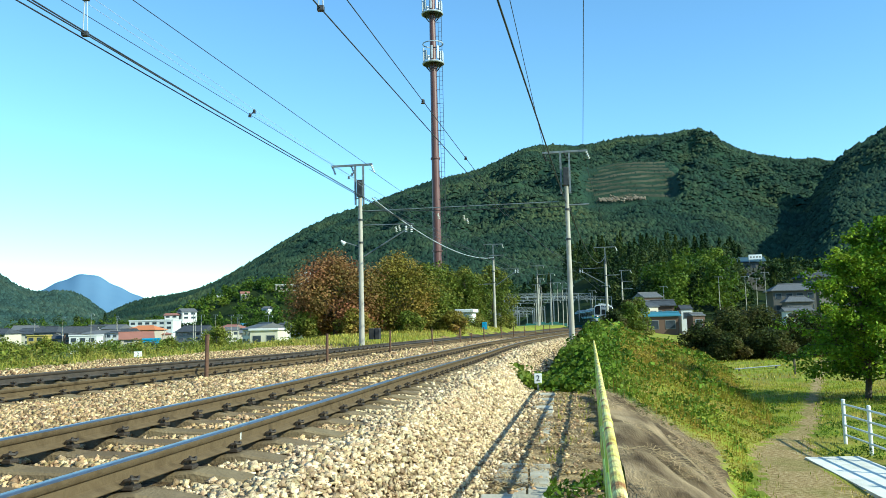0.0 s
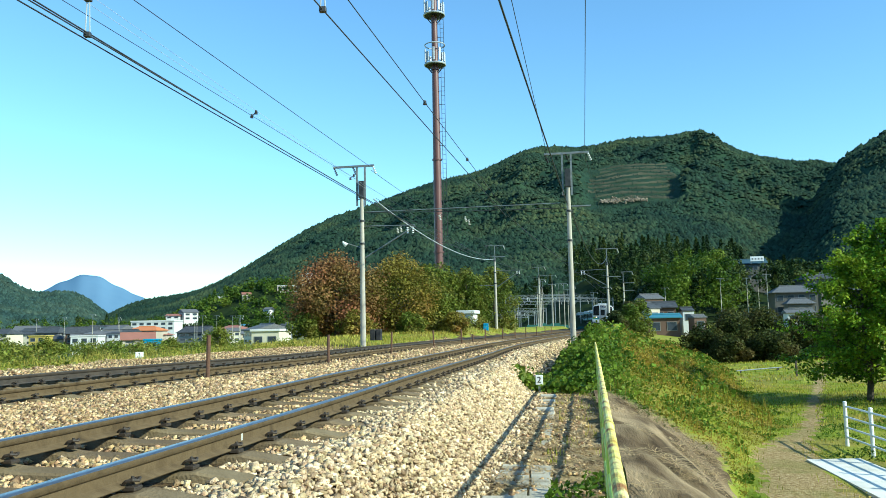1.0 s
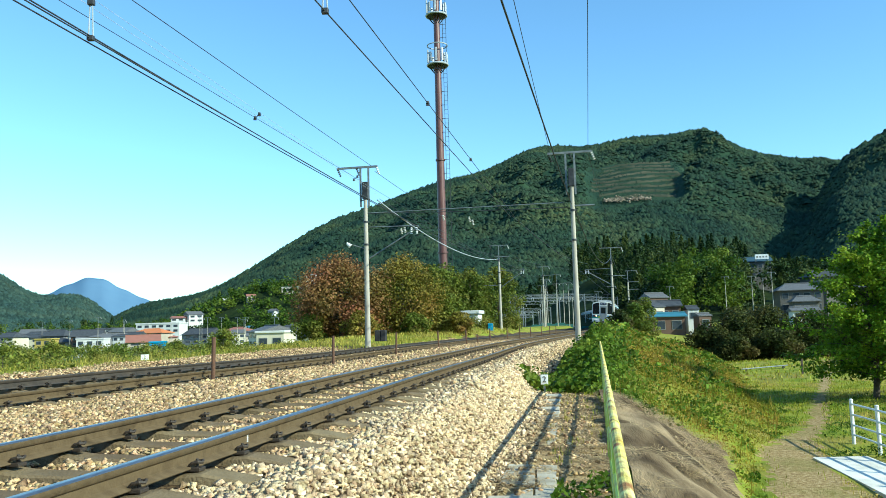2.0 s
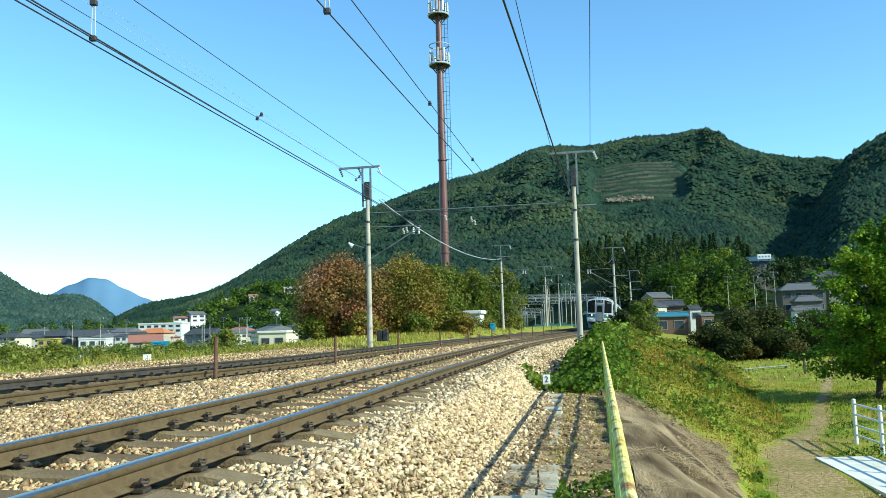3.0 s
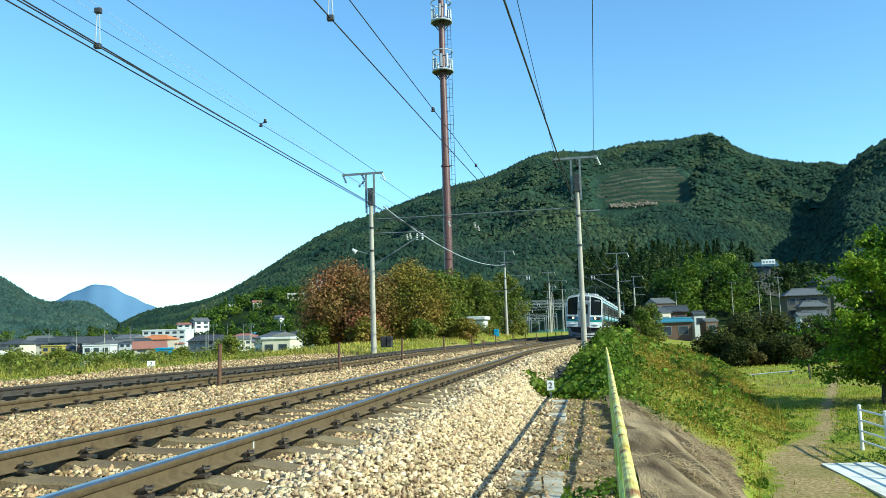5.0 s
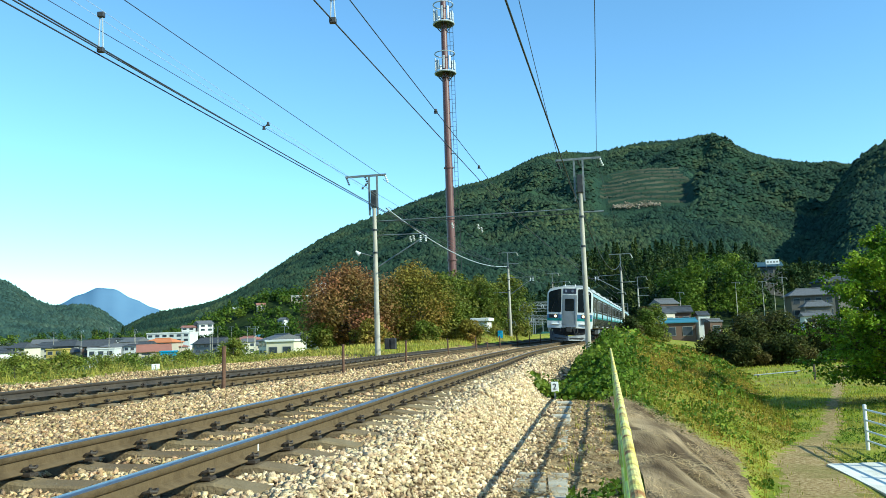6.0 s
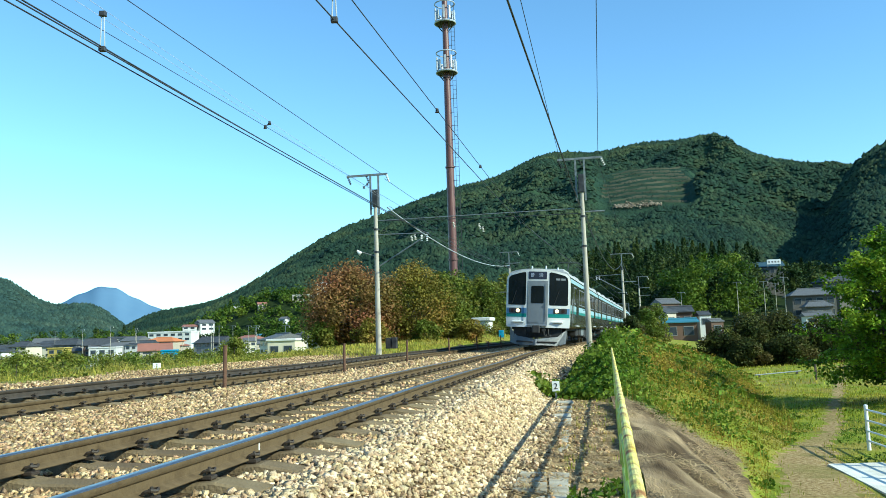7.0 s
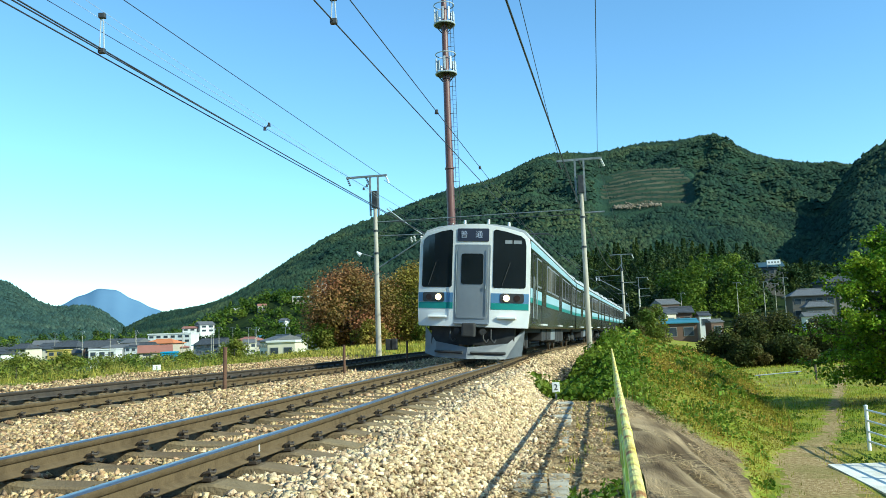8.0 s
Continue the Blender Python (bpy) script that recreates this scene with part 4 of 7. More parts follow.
def train_face(root, yf):
    """The flat white front with three windows, a grey gangway door, lamps, stripes, coupler and skirt."""
    outline = [(-1.44, 0.92), (-1.475, 1.3), (-1.475, 3.05), (-1.44, 3.24), (-1.29, 3.39), (-0.8, 3.52), (-0.3, 3.60), (0.3, 3.60), (0.8, 3.52), (1.29, 3.39), (1.44, 3.24), (1.475, 3.05), (1.475, 1.3), (1.44, 0.92)]

    def plate(pts, y0, y1, cut=10):
        bm = bmesh.new()
        prism(bm, pts, y0, y1)
        for i in range(-cut, cut + 1):
            bmesh.ops.bisect_plane(bm, geom=bm.verts[:] + bm.edges[:] + bm.faces[:], plane_co=(i * 0.15, 0, 0), plane_no=(1, 0, 0))
        return face_bend(bm, yf)
    part("front_mask", plate(outline, 0.0, 0.26), M_MASK, root, "white moulded front")
    # recessed centre with the gangway door
    part("door_recess", plate(rounded(-0.47, 0.47, 0.98, 3.06, 0.04), -0.006, 0.1), M_DOORGREY, root, "grey recess round the front door")
    door = part("front_door", plate(rounded(-0.40, 0.40, 1.14, 2.92, 0.06), -0.026, 0.05), M_DOORGREY, root, "grey gangway door")
    part("pane", plate(rounded(-0.29, 0.29, 2.02, 2.82, 0.06), -0.034, 0.0), M_GLASS, door)
    bm = bmesh.new()
    rod(bm, (0.36, yf - 0.06, 1.90), (0.36, yf - 0.06, 2.0), 0.015, n=6)
    part("door_handle", bm, M_STEEL, door)
    for x in (-0.42, 0.42):
        bm = bmesh.new()
        rod(bm, (x, yf - 0.05, 1.25), (x, yf - 0.05, 2.95), 0.012, n=6)
        part("handrail", bm, M_STEEL, root)
    part("front_window", plate([(-1.38, 1.98), (-1.34, 1.94), (-0.58, 1.94), (-0.54, 1.98), (-0.54, 3.42), (-0.60, 3.455), (-0.85, 3.41), (-1.24, 3.30), (-1.345, 3.21), (-1.38, 3.05)], -0.010, 0.05), M_GLASS, root)
    part("front_window", plate([(1.38, 1.98), (1.34, 1.94), (0.58, 1.94), (0.54, 1.98), (0.54, 3.42), (0.60, 3.455), (0.85, 3.41), (1.24, 3.30), (1.345, 3.21), (1.38, 3.05)][::-1], -0.010, 0.05), M_GLASS, root)
    for a, b in ((-1.19, -0.80), (0.78, 1.22)):
        bm = bmesh.new()
        rod(bm, (a, -0.02, 2.0), (a + 0.2, -0.02, 2.6), 0.01, n=5)
        part("wiper", face_bend(bm, yf), M_UNDER, root)
    sign = part("destination_sign", plate(rounded(-0.42, 0.42, 3.14, 3.48, 0.03), -0.014, 0.05), M_SIGNGLOW, root, "dark roller sign with pale lettering")
    for text, x, s in (("\u666e", -0.24, 0.20), ("\u901a", 0.16, 0.20)):
        lettering(text, s, M_SIGNTEXT, sign, (x, yf - 0.02, 3.31))
    # plain pale strokes in place of the emblem on the window
    emblem = bmesh.new()
    for x0, x1, z0, z1 in ((0.84, 1.02, 3.09, 3.18), (1.06, 1.26, 3.09, 3.18)):
        box(emblem, x0, x1, -0.016, -0.004, z0, z1)
    part("emblem", face_bend(emblem, yf), M_SKIRT, root, "pale grey emblem strokes")
    for sx in (-1, 1):
        lo, hi = (0.50, 1.462)
        xs = sorted((sx * lo, sx * hi))
        part("front_stripe", plate([(xs[0], 1.55), (xs[1], 1.55), (xs[1], 1.80), (xs[0], 1.80)], -0.006, 0.02), M_BLUE, root, "blue front stripe")
        part("front_stripe", plate([(xs[0], 1.38), (xs[1], 1.38), (xs[1], 1.546), (xs[0], 1.546)], -0.006, 0.02), M_TEAL, root, "teal front stripe")
        bx = sorted((sx * 0.74, sx * 1.34))
        lampbox = part("lamp_housing", plate(rounded(bx[0], bx[1], 1.56, 1.80, 0.05), -0.018, 0.03), M_DARKSTEEL, root, "dark lamp housing")
        bm = bmesh.new()
        rod(bm, (sx * 0.90, 0.05, 1.68), (sx * 0.90, -0.035, 1.68), 0.085, n=20)
        part("headlight", face_bend(bm, yf), M_LAMP, lampbox, "lit warm headlight")
        bm = bmesh.new()
        rod(bm, (sx * 1.17, 0.05, 1.68), (sx * 1.17, -0.030, 1.68), 0.08, n=20)
        part("tail_light", face_bend(bm, yf), M_LAMPOFF, lampbox, "dark red tail lamp, unlit")
        bm = bmesh.new()
        box(bm, sx * 0.66, sx * 1.16, yf - 0.02, yf + 0.1, 1.14, 1.20, 0.015)
        part("foot_bar", bm, M_MASK, root, "white step bar")
    # coupler and skirt
    bm = bmesh.new()
    rod(bm, (0, yf + 0.3, 0.84), (0, yf - 0.32, 0.84), 0.10, n=10)
    box(bm, -0.17, 0.17, yf - 0.42, yf - 0.18, 0.66, 1.02, 0.04)
    part("coupler", bm, M_UNDER, root, "black knuckle coupler")
    for x in (-0.34, 0.34):
        bm = bmesh.new()
        rod(bm, (x, yf + 0.15, 0.80), (x, yf - 0.14, 0.80), 0.055, n=10)
        rod(bm, (x, yf - 0.14, 0.80), (x, yf - 0.17, 0.80), 0.085, n=10)
        part("hose_cock", bm, M_UNDER, root)
    bm = bmesh.new()
    box(bm, -0.46, 0.46, yf - 0.10, yf + 0.05, 0.985, 1.03, 0.01)
    part("door_sill", bm, M_DOORGREY, root)
    for x in (-0.55, 0.32, 0.52):
        bm = bmesh.new()
        pts = [(x, yf + 0.05, 0.86), (x + 0.02, yf - 0.08, 0.62), (x + 0.1, yf - 0.06, 0.52), (x + 0.12, yf + 0.1, 0.6)]
        for a, b in zip(pts, pts[1:]):
            rod(bm, a, b, 0.022, n=6)
        part("air_hose", bm, M_UNDER, root)
    bm = bmesh.new()
    box(bm, -1.1, 1.1, yf + 0.25, yf + 0.5, 0.45, 0.95)
    part("end_beam", bm, M_UNDER, root)
    bm = bmesh.new()
    pts = [(-1.34, 0.42, 0.0), (-0.95, 0.02, 0.0), (0, -0.52, 0.0), (0.95, 0.02, 0.0), (1.34, 0.42, 0.0)]
    low, high = [], []
    for (x, y, _), zl, zh in zip(pts, (0.20, 0.12, 0.12, 0.12, 0.20), (0.92, 0.52, 0.40, 0.52, 0.92)):
        low.append(bm.verts.new((x * 0.96, yf + y - 0.05, zl)))
        high.append(bm.verts.new((x, yf + y + 0.12, zh)))
    for i in range(4):
        bm.faces.new((low[i], low[i + 1], high[i + 1], high[i]))
    bmesh.ops.solidify(bm, geom=bm.faces[:], thickness=0.05)
    bmesh.ops.recalc_face_normals(bm, faces=bm.faces[:])
    part("skirt", bm, M_SKIRT, root, "grey plough-shaped skirt")
    bm = bmesh.new()
    for sx in (-1, 1):
        a, b = Vector((0.10 * sx, yf - 0.51, 0.27)), Vector((0.92 * sx, yf - 0.05, 0.27))
        rod(bm, a, b, 0.035, n=4)
    part("skirt_slot", bm, M_UNDER, root, "dark slot in the skirt")
    for x, z in ((-0.35, 3.66), (0.3, 3.68), (0.85, 3.6)):
        bm = bmesh.new()
        rod(bm, (x, yf + 0.6, 3.5), (x, yf + 0.6, z + 0.12), 0.05, 0.03, 8)
        part("roof_aerial", bm, M_MASK, root)


def lettering(text, size, mat, parent, at):
    cu = bpy.data.curves.new("lettering", 'FONT')
    cu.body, cu.size, cu.extrude = text, size, 0.002
    cu.align_x, cu.align_y = 'CENTER', 'CENTER'
    cu.materials.append(mat)
    ob = new("lettering", cu)
    ob.parent = parent
    ob.matrix_basis = pose(at[0], at[1], at[2], 90, 0, 0)
    return ob


def pantograph(root, y):
    """A raised single-arm current collector on its insulated base frame."""
    bm = bmesh.new()
    for x in (-0.45, 0.45):
        box(bm, x - 0.03, x + 0.03, y - 0.9, y + 0.9, 3.86, 3.92)
    for yy in (-0.7, 0.7):
        box(bm, -0.45, 0.45, y + yy - 0.03, y + yy + 0.03, 3.865, 3.915)
    base = part("pantograph_base", bm, M_DARKSTEEL, root, "dark steel pantograph frame")
    for x in (-0.45, 0.45):
        for yy in (-0.7, 0.7):
            bm = bmesh.new()
            insulator(bm, (x, y + yy, 3.60), (x, y + yy, 3.86), 0.06)
            part("insulator", bm, M_INSULATOR, base)
    for a, b, r in (((0, y + 0.7, 3.92), (0, y - 0.65, 4.42), 0.035), ((0, y - 0.65, 4.42), (0, y + 0.15, 4.98), 0.025),
                    ((-0.6, y + 0.15, 5.0), (0.6, y + 0.15, 5.0), 0.03), ((-0.6, y + 0.15, 5.0), (-0.85, y + 0.15, 4.86), 0.02), ((0.6, y + 0.15, 5.0), (0.85, y + 0.15, 4.86), 0.02)):
        bm = bmesh.new()
        rod(bm, a, b, r, n=6)
        part("collector_arm" if r != 0.03 else "contact_strip", bm, M_DARKSTEEL, base)


first = passenger_car("stainless commuter train lead car with a white face and lit headlights", True)
pantograph(first, 4.0)
second = passenger_car("stainless commuter train car with pale blue and teal stripes", False)
CARS = [(first, 0.0), (second, 20.0)]
for i in range(2, 6):
    CARS.append((copy_thing(second, Matrix.Identity(4)), 20.0 * i))


# ---------------------------------------------------------------- along the line: more poles and wires
def at_line(y, u, z):
    p = place(y, u, z)
    return float(p[0]), float(p[1]), z


line_pole((4.75, 75.0, 0.2), 8.1, "slender concrete line pole beyond the second track", r=0.14, arm=(-0.9, 0.9), mid_arm=[(-0.4, 1.0, 7.0), (-1.6, 0.2, 4.3)], extra=False)
line_pole((13.6, 115.0, 0.2), 8.9, "far concrete line pole near the station", r=0.14, arm=(-0.9, 0.9), mid_arm=[(-0.2, 1.2, 7.6)], extra=False)
line_pole((14.75, 72.0, -0.6), 8.1, "concrete line pole rising from the thicket", r=0.14, arm=(-1.0, 1.0), mid_arm=[(0, 1.2, 5.5)], extra=False)
line_pole((23.6, 105.0, -0.4), 7.9, "concrete line pole with short brackets", r=0.13, arm=(-0.3, 1.2), mid_arm=[(0, 1.4, 6.4), (0, 1.4, 5.4)], extra=False)
for x, y, h in ((18.6, 138, 9.0), (22.4, 150, 8.2), (25.5, 160, 8.6), (28.0, 150, 7.0), (41.5, 150, 7.5), (15.4, 128, 7.6), (20.2, 165, 9.4), (27.5, 135, 7.2), (57, 150, 9), (60, 148, 9.5), (67, 170, 9), (52, 150, 9), (16.9, 146, 7.4), (18.0, 152, 6.6), (21.2, 158, 8.4), (23.9, 155, 7.6), (13.8, 158, 5.2), (14.9, 166, 6.0), (24.6, 172, 9.2), (-72, 230, 10), (-88, 250, 11), (-97, 236, 10), (-64, 222, 10), (-108, 262, 11), (-55, 205, 9.5), (-120, 250, 11), (-46, 178, 9), (-135, 262, 11), (-52, 170, 9), (-60, 190, 10), (-39, 150, 8), (-31, 140, 8), (-80, 180, 10)):
    zb = float(height(*lateral(x, y)))
    line_pole((x, y, zb), h, "slim utility pole in the distance", r=0.085, arm=(-0.7, 0.7), extra=False)

# (from, to, sag, radius): overhead line of both tracks, feeders and messenger wires
WIRES = [
    ((-7.14, 1.0, 5.17), (-1.25, 35.6, 5.13), 0.02, 0.011), ((-7.27, 1.0, 5.17), (-1.25, 35.6, 5.13), 0.06, 0.011),
    ((-7.14, 1.0, 5.30), (-1.25, 35.6, 5.16), 0.10, 0.012), ((-8.02, 1.0, 5.9), (-1.6, 35.6, 5.9), 0.0, 0.006),
    ((-8.43, 0.5, 6.62), (-3.07, 35.0, 6.6), 0.02, 0.004), ((-8.45, 0.5, 6.86), (-3.15, 35.0, 6.75), 0.02, 0.004),
    ((-9.6, 1.0, 7.95), (-3.3, 35.0, 7.9), 0.03, 0.010), ((-3.55, 1.0, 5.1), (2.6, 32.4, 5.1), 0.0, 0.011),
    ((-3.53, 1.0, 5.93), (3.25, 38.0, 5.85), 0.02, 0.010), ((-1.65, 1.0, 7.09), (5.4, 34.2, 5.85), 0.10, 0.022),
    ((-1.3, 1.0, 8.5), (4.5, 33.9, 8.2), 0.08, 0.010), ((0.5, 1.0, 8.45), (6.2, 34.0, 8.2), 0.1, 0.010),
    # beyond the first pair of poles
    ((-3.3, 36, 7.9), (5.1, 75, 8.1), 0.35, 0.011), ((-3.1, 36, 6.6), (5.0, 75, 7.1), 0.45, 0.010), ((-3.2, 36, 6.55), (4.8, 75, 7.0), 0.9, 0.031),
    ((-1.25, 35.6, 5.13), (7.5, 75.0, 5.1), 0.05, 0.011), ((-1.6, 35.6, 5.9), (7.5, 75.0, 5.9), 0.5, 0.010),
    ((2.6, 32.0, 5.1), (12.3, 72.0, 5.1), 0.05, 0.011), ((3.3, 38.0, 5.75), (12.6, 72.0, 6.1), 0.5, 0.010),
    ((5.5, 34.2, 5.75), (14.8, 72.0, 6.8), 1.5, 0.026), ((6.2, 34.2, 8.2), (15.6, 72.0, 7.4), 0.6, 0.009), ((4.5, 34.0, 8.2), (13.9, 72.0, 7.4), 0.6, 0.009),
    ((14.8, 72, 6.8), (23.6, 105, 6.6), 0.9, 0.018), ((15.6, 72, 7.4), (24.5, 105, 7.4), 0.5, 0.010), ((5.1, 75, 8.1), (14.0, 115, 8.9), 0.5, 0.011),
    ((5.0, 75, 7.1), (13.6, 115, 7.6), 0.6, 0.012), ((12.3, 72, 5.1), (24.5, 122, 5.1), 0.05, 0.012), ((12.6, 72, 6.1), (24.5, 122, 6.1), 0.5, 0.012),
    ((-3.75, 36, 5.95), (5.45, 34.2, 5.7), 0.04, 0.016), ((-3.75, 36, 5.6), (14.75, 72, 5.0), 0.4, 0.008)]
for a, b, sag, r in WIRES:
    if r > 0.03:
        wire("feeder_cable", a, b, sag, r, "thick pale feeder cable sagging between poles", "feeder cable", mat=M_MASTGREY)
    elif r < 0.005:
        wire("overhead_wire", a, b, sag, r, "thin pale overhead wire", mat=M_MASTGREY)
    else:
        wire("overhead_wire", a, b, sag, r)


def wire_balls(at, gap, label):
    root = thing("line_insulator", label, "insulator", "insulators on the wires", at=pose(*at))
    for s in (-1, 1) if gap else (0,):
        bm = bmesh.new()
        for i in range(3):
            rod(bm, (s * gap, 0, s * gap * 0.9 - 0.05 + i * 0.035), (s * gap, 0, s * gap * 0.9 - 0.02 + i * 0.035), 0.055 - 0.008 * i, 0.03, 10)
        part("disc", bm, M_DARKSTEEL, root)
    bm = bmesh.new()
    rod(bm, (-gap - 0.01, 0, -gap * 0.9 - 0.04), (gap + 0.01, 0, gap * 0.9 + 0.04), 0.012, n=6)
    part("pin", bm, M_DARKSTEEL, root)


wire_balls(on_wire(WIRES[4], 21.4), 0.06, "pair of small dark insulators on thin wires")
wire_balls(on_wire(WIRES[8], 18.15), 0, "small dark insulator on a messenger wire")
wire_balls(on_wire(WIRES[8], 24.5), 0, "small dark insulator on a messenger wire")
wire_balls(on_wire(WIRES[5], 31.6), 0.07, "pair of small dark insulators on thin wires")


def dropper(x, y, z0, z1):
    root = thing("wire_dropper", "pale hanger rod between contact wire and feeder", "wire hanger", "hangers on the wires", at=pose(x, y, z0))
    for s in (-0.035, 0.035):
        bm = bmesh.new()
        rod(bm, (s, 0, 0), (s * 0.5, 0, z1 - z0), 0.010, n=6)
        part("hanger_rod", bm, M_MASTGREY, root)
    bm = bmesh.new()
    box(bm, -0.05, 0.05, -0.04, 0.04, z1 - z0 - 0.04, z1 - z0 + 0.04, 0.01)
    part("clamp", bm, M_DARKSTEEL, root)
    bm = bmesh.new()
    box(bm, -0.05, 0.05, -0.04, 0.04, -0.04, 0.04, 0.01)
    part("clamp", bm, M_DARKSTEEL, root)


p = on_wire(WIRES[0], 11.6)
dropper(p[0], p[1], p[2], p[2] + 0.56)
p = on_wire(WIRES[7], 10.75)
dropper(p[0], p[1], p[2], p[2] + 0.35)


def bracket_set(pole, dx, z, lift, label):
    """A hinged catenary bracket with white insulators."""
    root = thing("catenary_bracket", label, "catenary bracket", "brackets of the overhead line", at=pose(pole[0], pole[1], pole[2], 0, 0, -12))
    bm = bmesh.new()
    rod(bm, (0.12, 0, z - 1.2), (dx, 0, z + lift), 0.03, n=7)
    part("stay_tube", bm, M_STEEL, root)
    bm = bmesh.new()
    rod(bm, (0.12, 0, z + lift + 0.1), (dx, 0, z + lift + 0.05), 0.022, n=7)
    part("top_tube", bm, M_STEEL, root)
    for x in (dx * 0.86, dx * 0.96):
        bm = bmesh.new()
        insulator(bm, (x, 0, z + lift - 0.32), (x, 0, z + lift), 0.06)
        part("insulator", bm, M_INSULATOR, root, "white porcelain insulator")


bracket_set(POLE1, 2.5, 5.0, 0.15, "slanting steel bracket holding the wires over the second track")
bracket_set((4.75, 75.0, 0.2), 2.4, 5.3, 0.3, "small steel bracket holding the overhead line")
bracket_set((14.75, 72.0, -0.6), -2.4, 5.8, 0.3, "small steel bracket holding the overhead line")

# white insulators hung on a cross span before the mast
for x, z in ((-0.2, 5.55), (0.95, 5.45), (1.1, 5.3), (-2.1, 5.0), (-1.95, 5.05)):
    wire_ob = thing("strain_insulator", "white porcelain strain insulator on a wire", "insulator", "white insulators on the span", at=pose(x, 35.2, z + 0.1))
    bm = bmesh.new()
    insulator(bm, (0, 0, 0), (0.05, 0, -0.26), 0.055)
    part("disc_stack", bm, M_INSULATOR, wire_ob)
bird = thing("span_lamp", "small white lamp head on an arm", "lamp", at=pose(-4.55, 36, 4.55))
bm = bmesh.new()
rod(bm, (0.8, 0, -0.25), (0.05, 0, 0.0), 0.02, n=6)
part("arm", bm, M_STEEL, bird)
bm = bmesh.new()
rod(bm, (0.08, 0, -0.10), (-0.10, 0, 0.06), 0.11, 0.04, 10)
part("shade", bm, M_INSULATOR, bird)


# ---------------------------------------------------------------- trackside things
def short_post(y, u, h, label):
    p = place(y, u, float(height(u, y)))
    root = thing("marker_post", label, "post", "rusty posts beside the second track", at=pose(*p, rng.normal(0, 1.2), rng.normal(0, 1.2), 0))
    bm = bmesh.new()
    rod(bm, (0, 0, -0.2), (0, 0, h), 0.036, n=10)
    part("tube", bm, M_RUSTPOST, root)
    bm = bmesh.new()
    rod(bm, (0, 0, h), (0, 0, h + 0.015), 0.041, n=10)
    part("cap", bm, M_RUSTPOST, root)


for y, h in ((13.5, 0.76), (20.7, 0.76), (27.9, 0.78), (35.1, 0.80), (41.1, 0.80), (43.9, 0.5), (47.5, 0.8), (53.6, 0.8), (59.0, 0.8), (64.6, 0.8), (71.4, 0.8), (77.8, 0.8), (83.3, 0.8)):
    short_post(y, -3.6, h, "short rust-brown steel post in the ballast")


def text_plate(text, size, mat, parent, m):
    cu = bpy.data.curves.new("numeral", 'FONT')
    cu.body, cu.size, cu.extrude = text, size, 0.002
    cu.align_x, cu.align_y = 'CENTER', 'CENTER'
    cu.materials.append(mat)
    ob = new("numeral", cu)
    ob.parent = parent
    ob.matrix_basis = m
    return ob


def number_sign(at, w, h, stake, label, turn=0):
    root = thing("number_sign", label, "sign", at=pose(*at, 0, 0, turn))
    bm = bmesh.new()
    box(bm, -w / 2, w / 2, -0.012, 0.012, stake - h, stake, 0.008)
    plate = part("plate", bm, M_WHITE, root)
    bm = bmesh.new()
    box(bm, -0.02, 0.02, 0.013, 0.045, -0.25, stake - 0.02)
    part("stake", bm, M_STEEL, root)
    text_plate("2", h * 0.85, M_INK, plate, pose(0, -0.016, stake - h / 2, 90, 0, 0))


number_sign((1.87, 16.3, -0.68), 0.15, 0.20, 0.30, "small white plate with a black figure on a stake", -8)
p = (-9.7, 25.2, float(height(*lateral(-9.7, 25.2))))
number_sign(p, 0.24, 0.17, 0.20, "weathered white marker plate among weeds", 15)


# the yellow handrail on the crest of the embankment
def build_railing():
    root = thing("handrail", "yellow and lime painted pipe handrail, rust-stained", "handrail")
    top = lambda y: (0.07 + 0.1835 * y, y, 0.07 - 0.002 * max(0, y - 15))
    ys = [0.9, 2.4, 4.4, 6.4, 8.4, 10.4, 12.4, 14.4, 16.4, 18.4, 20.4, 22.4, 24.4, 26.4, 28.4]
    for a, b in zip(ys, ys[1:]):
        for dz, r, m, name in ((0.0, 0.025, M_YELLOW, "top_rail"), (-0.27, 0.02, M_LIME, "middle_rail"), (-0.535, 0.02, M_LIME, "lower_rail")):
            pa, pb = Vector(top(a)), Vector(top(b))
            bm = bmesh.new()
            rod(bm, pa + Vector((0, 0, dz)), pb + Vector((0, 0.0, dz)), r, n=14)
            part(name, bm, m, root, "pale yellow paint worn to rust" if dz == 0 else "lime green rail")
    for y in ys:
        p = Vector(top(y))
        bm = bmesh.new()
        rod(bm, (p.x, p.y, -1.1), (p.x, p.y, p.z - 0.02), 0.022, n=12)
        part("post", bm, M_LIME, root)
        bm = bmesh.new()
        rod(bm, p + Vector((-0.007, -0.04, 0)), p + Vector((0.007, 0.04, 0)), 0.029, n=14)
        part("sleeve", bm, M_YELLOW, root)


build_railing()


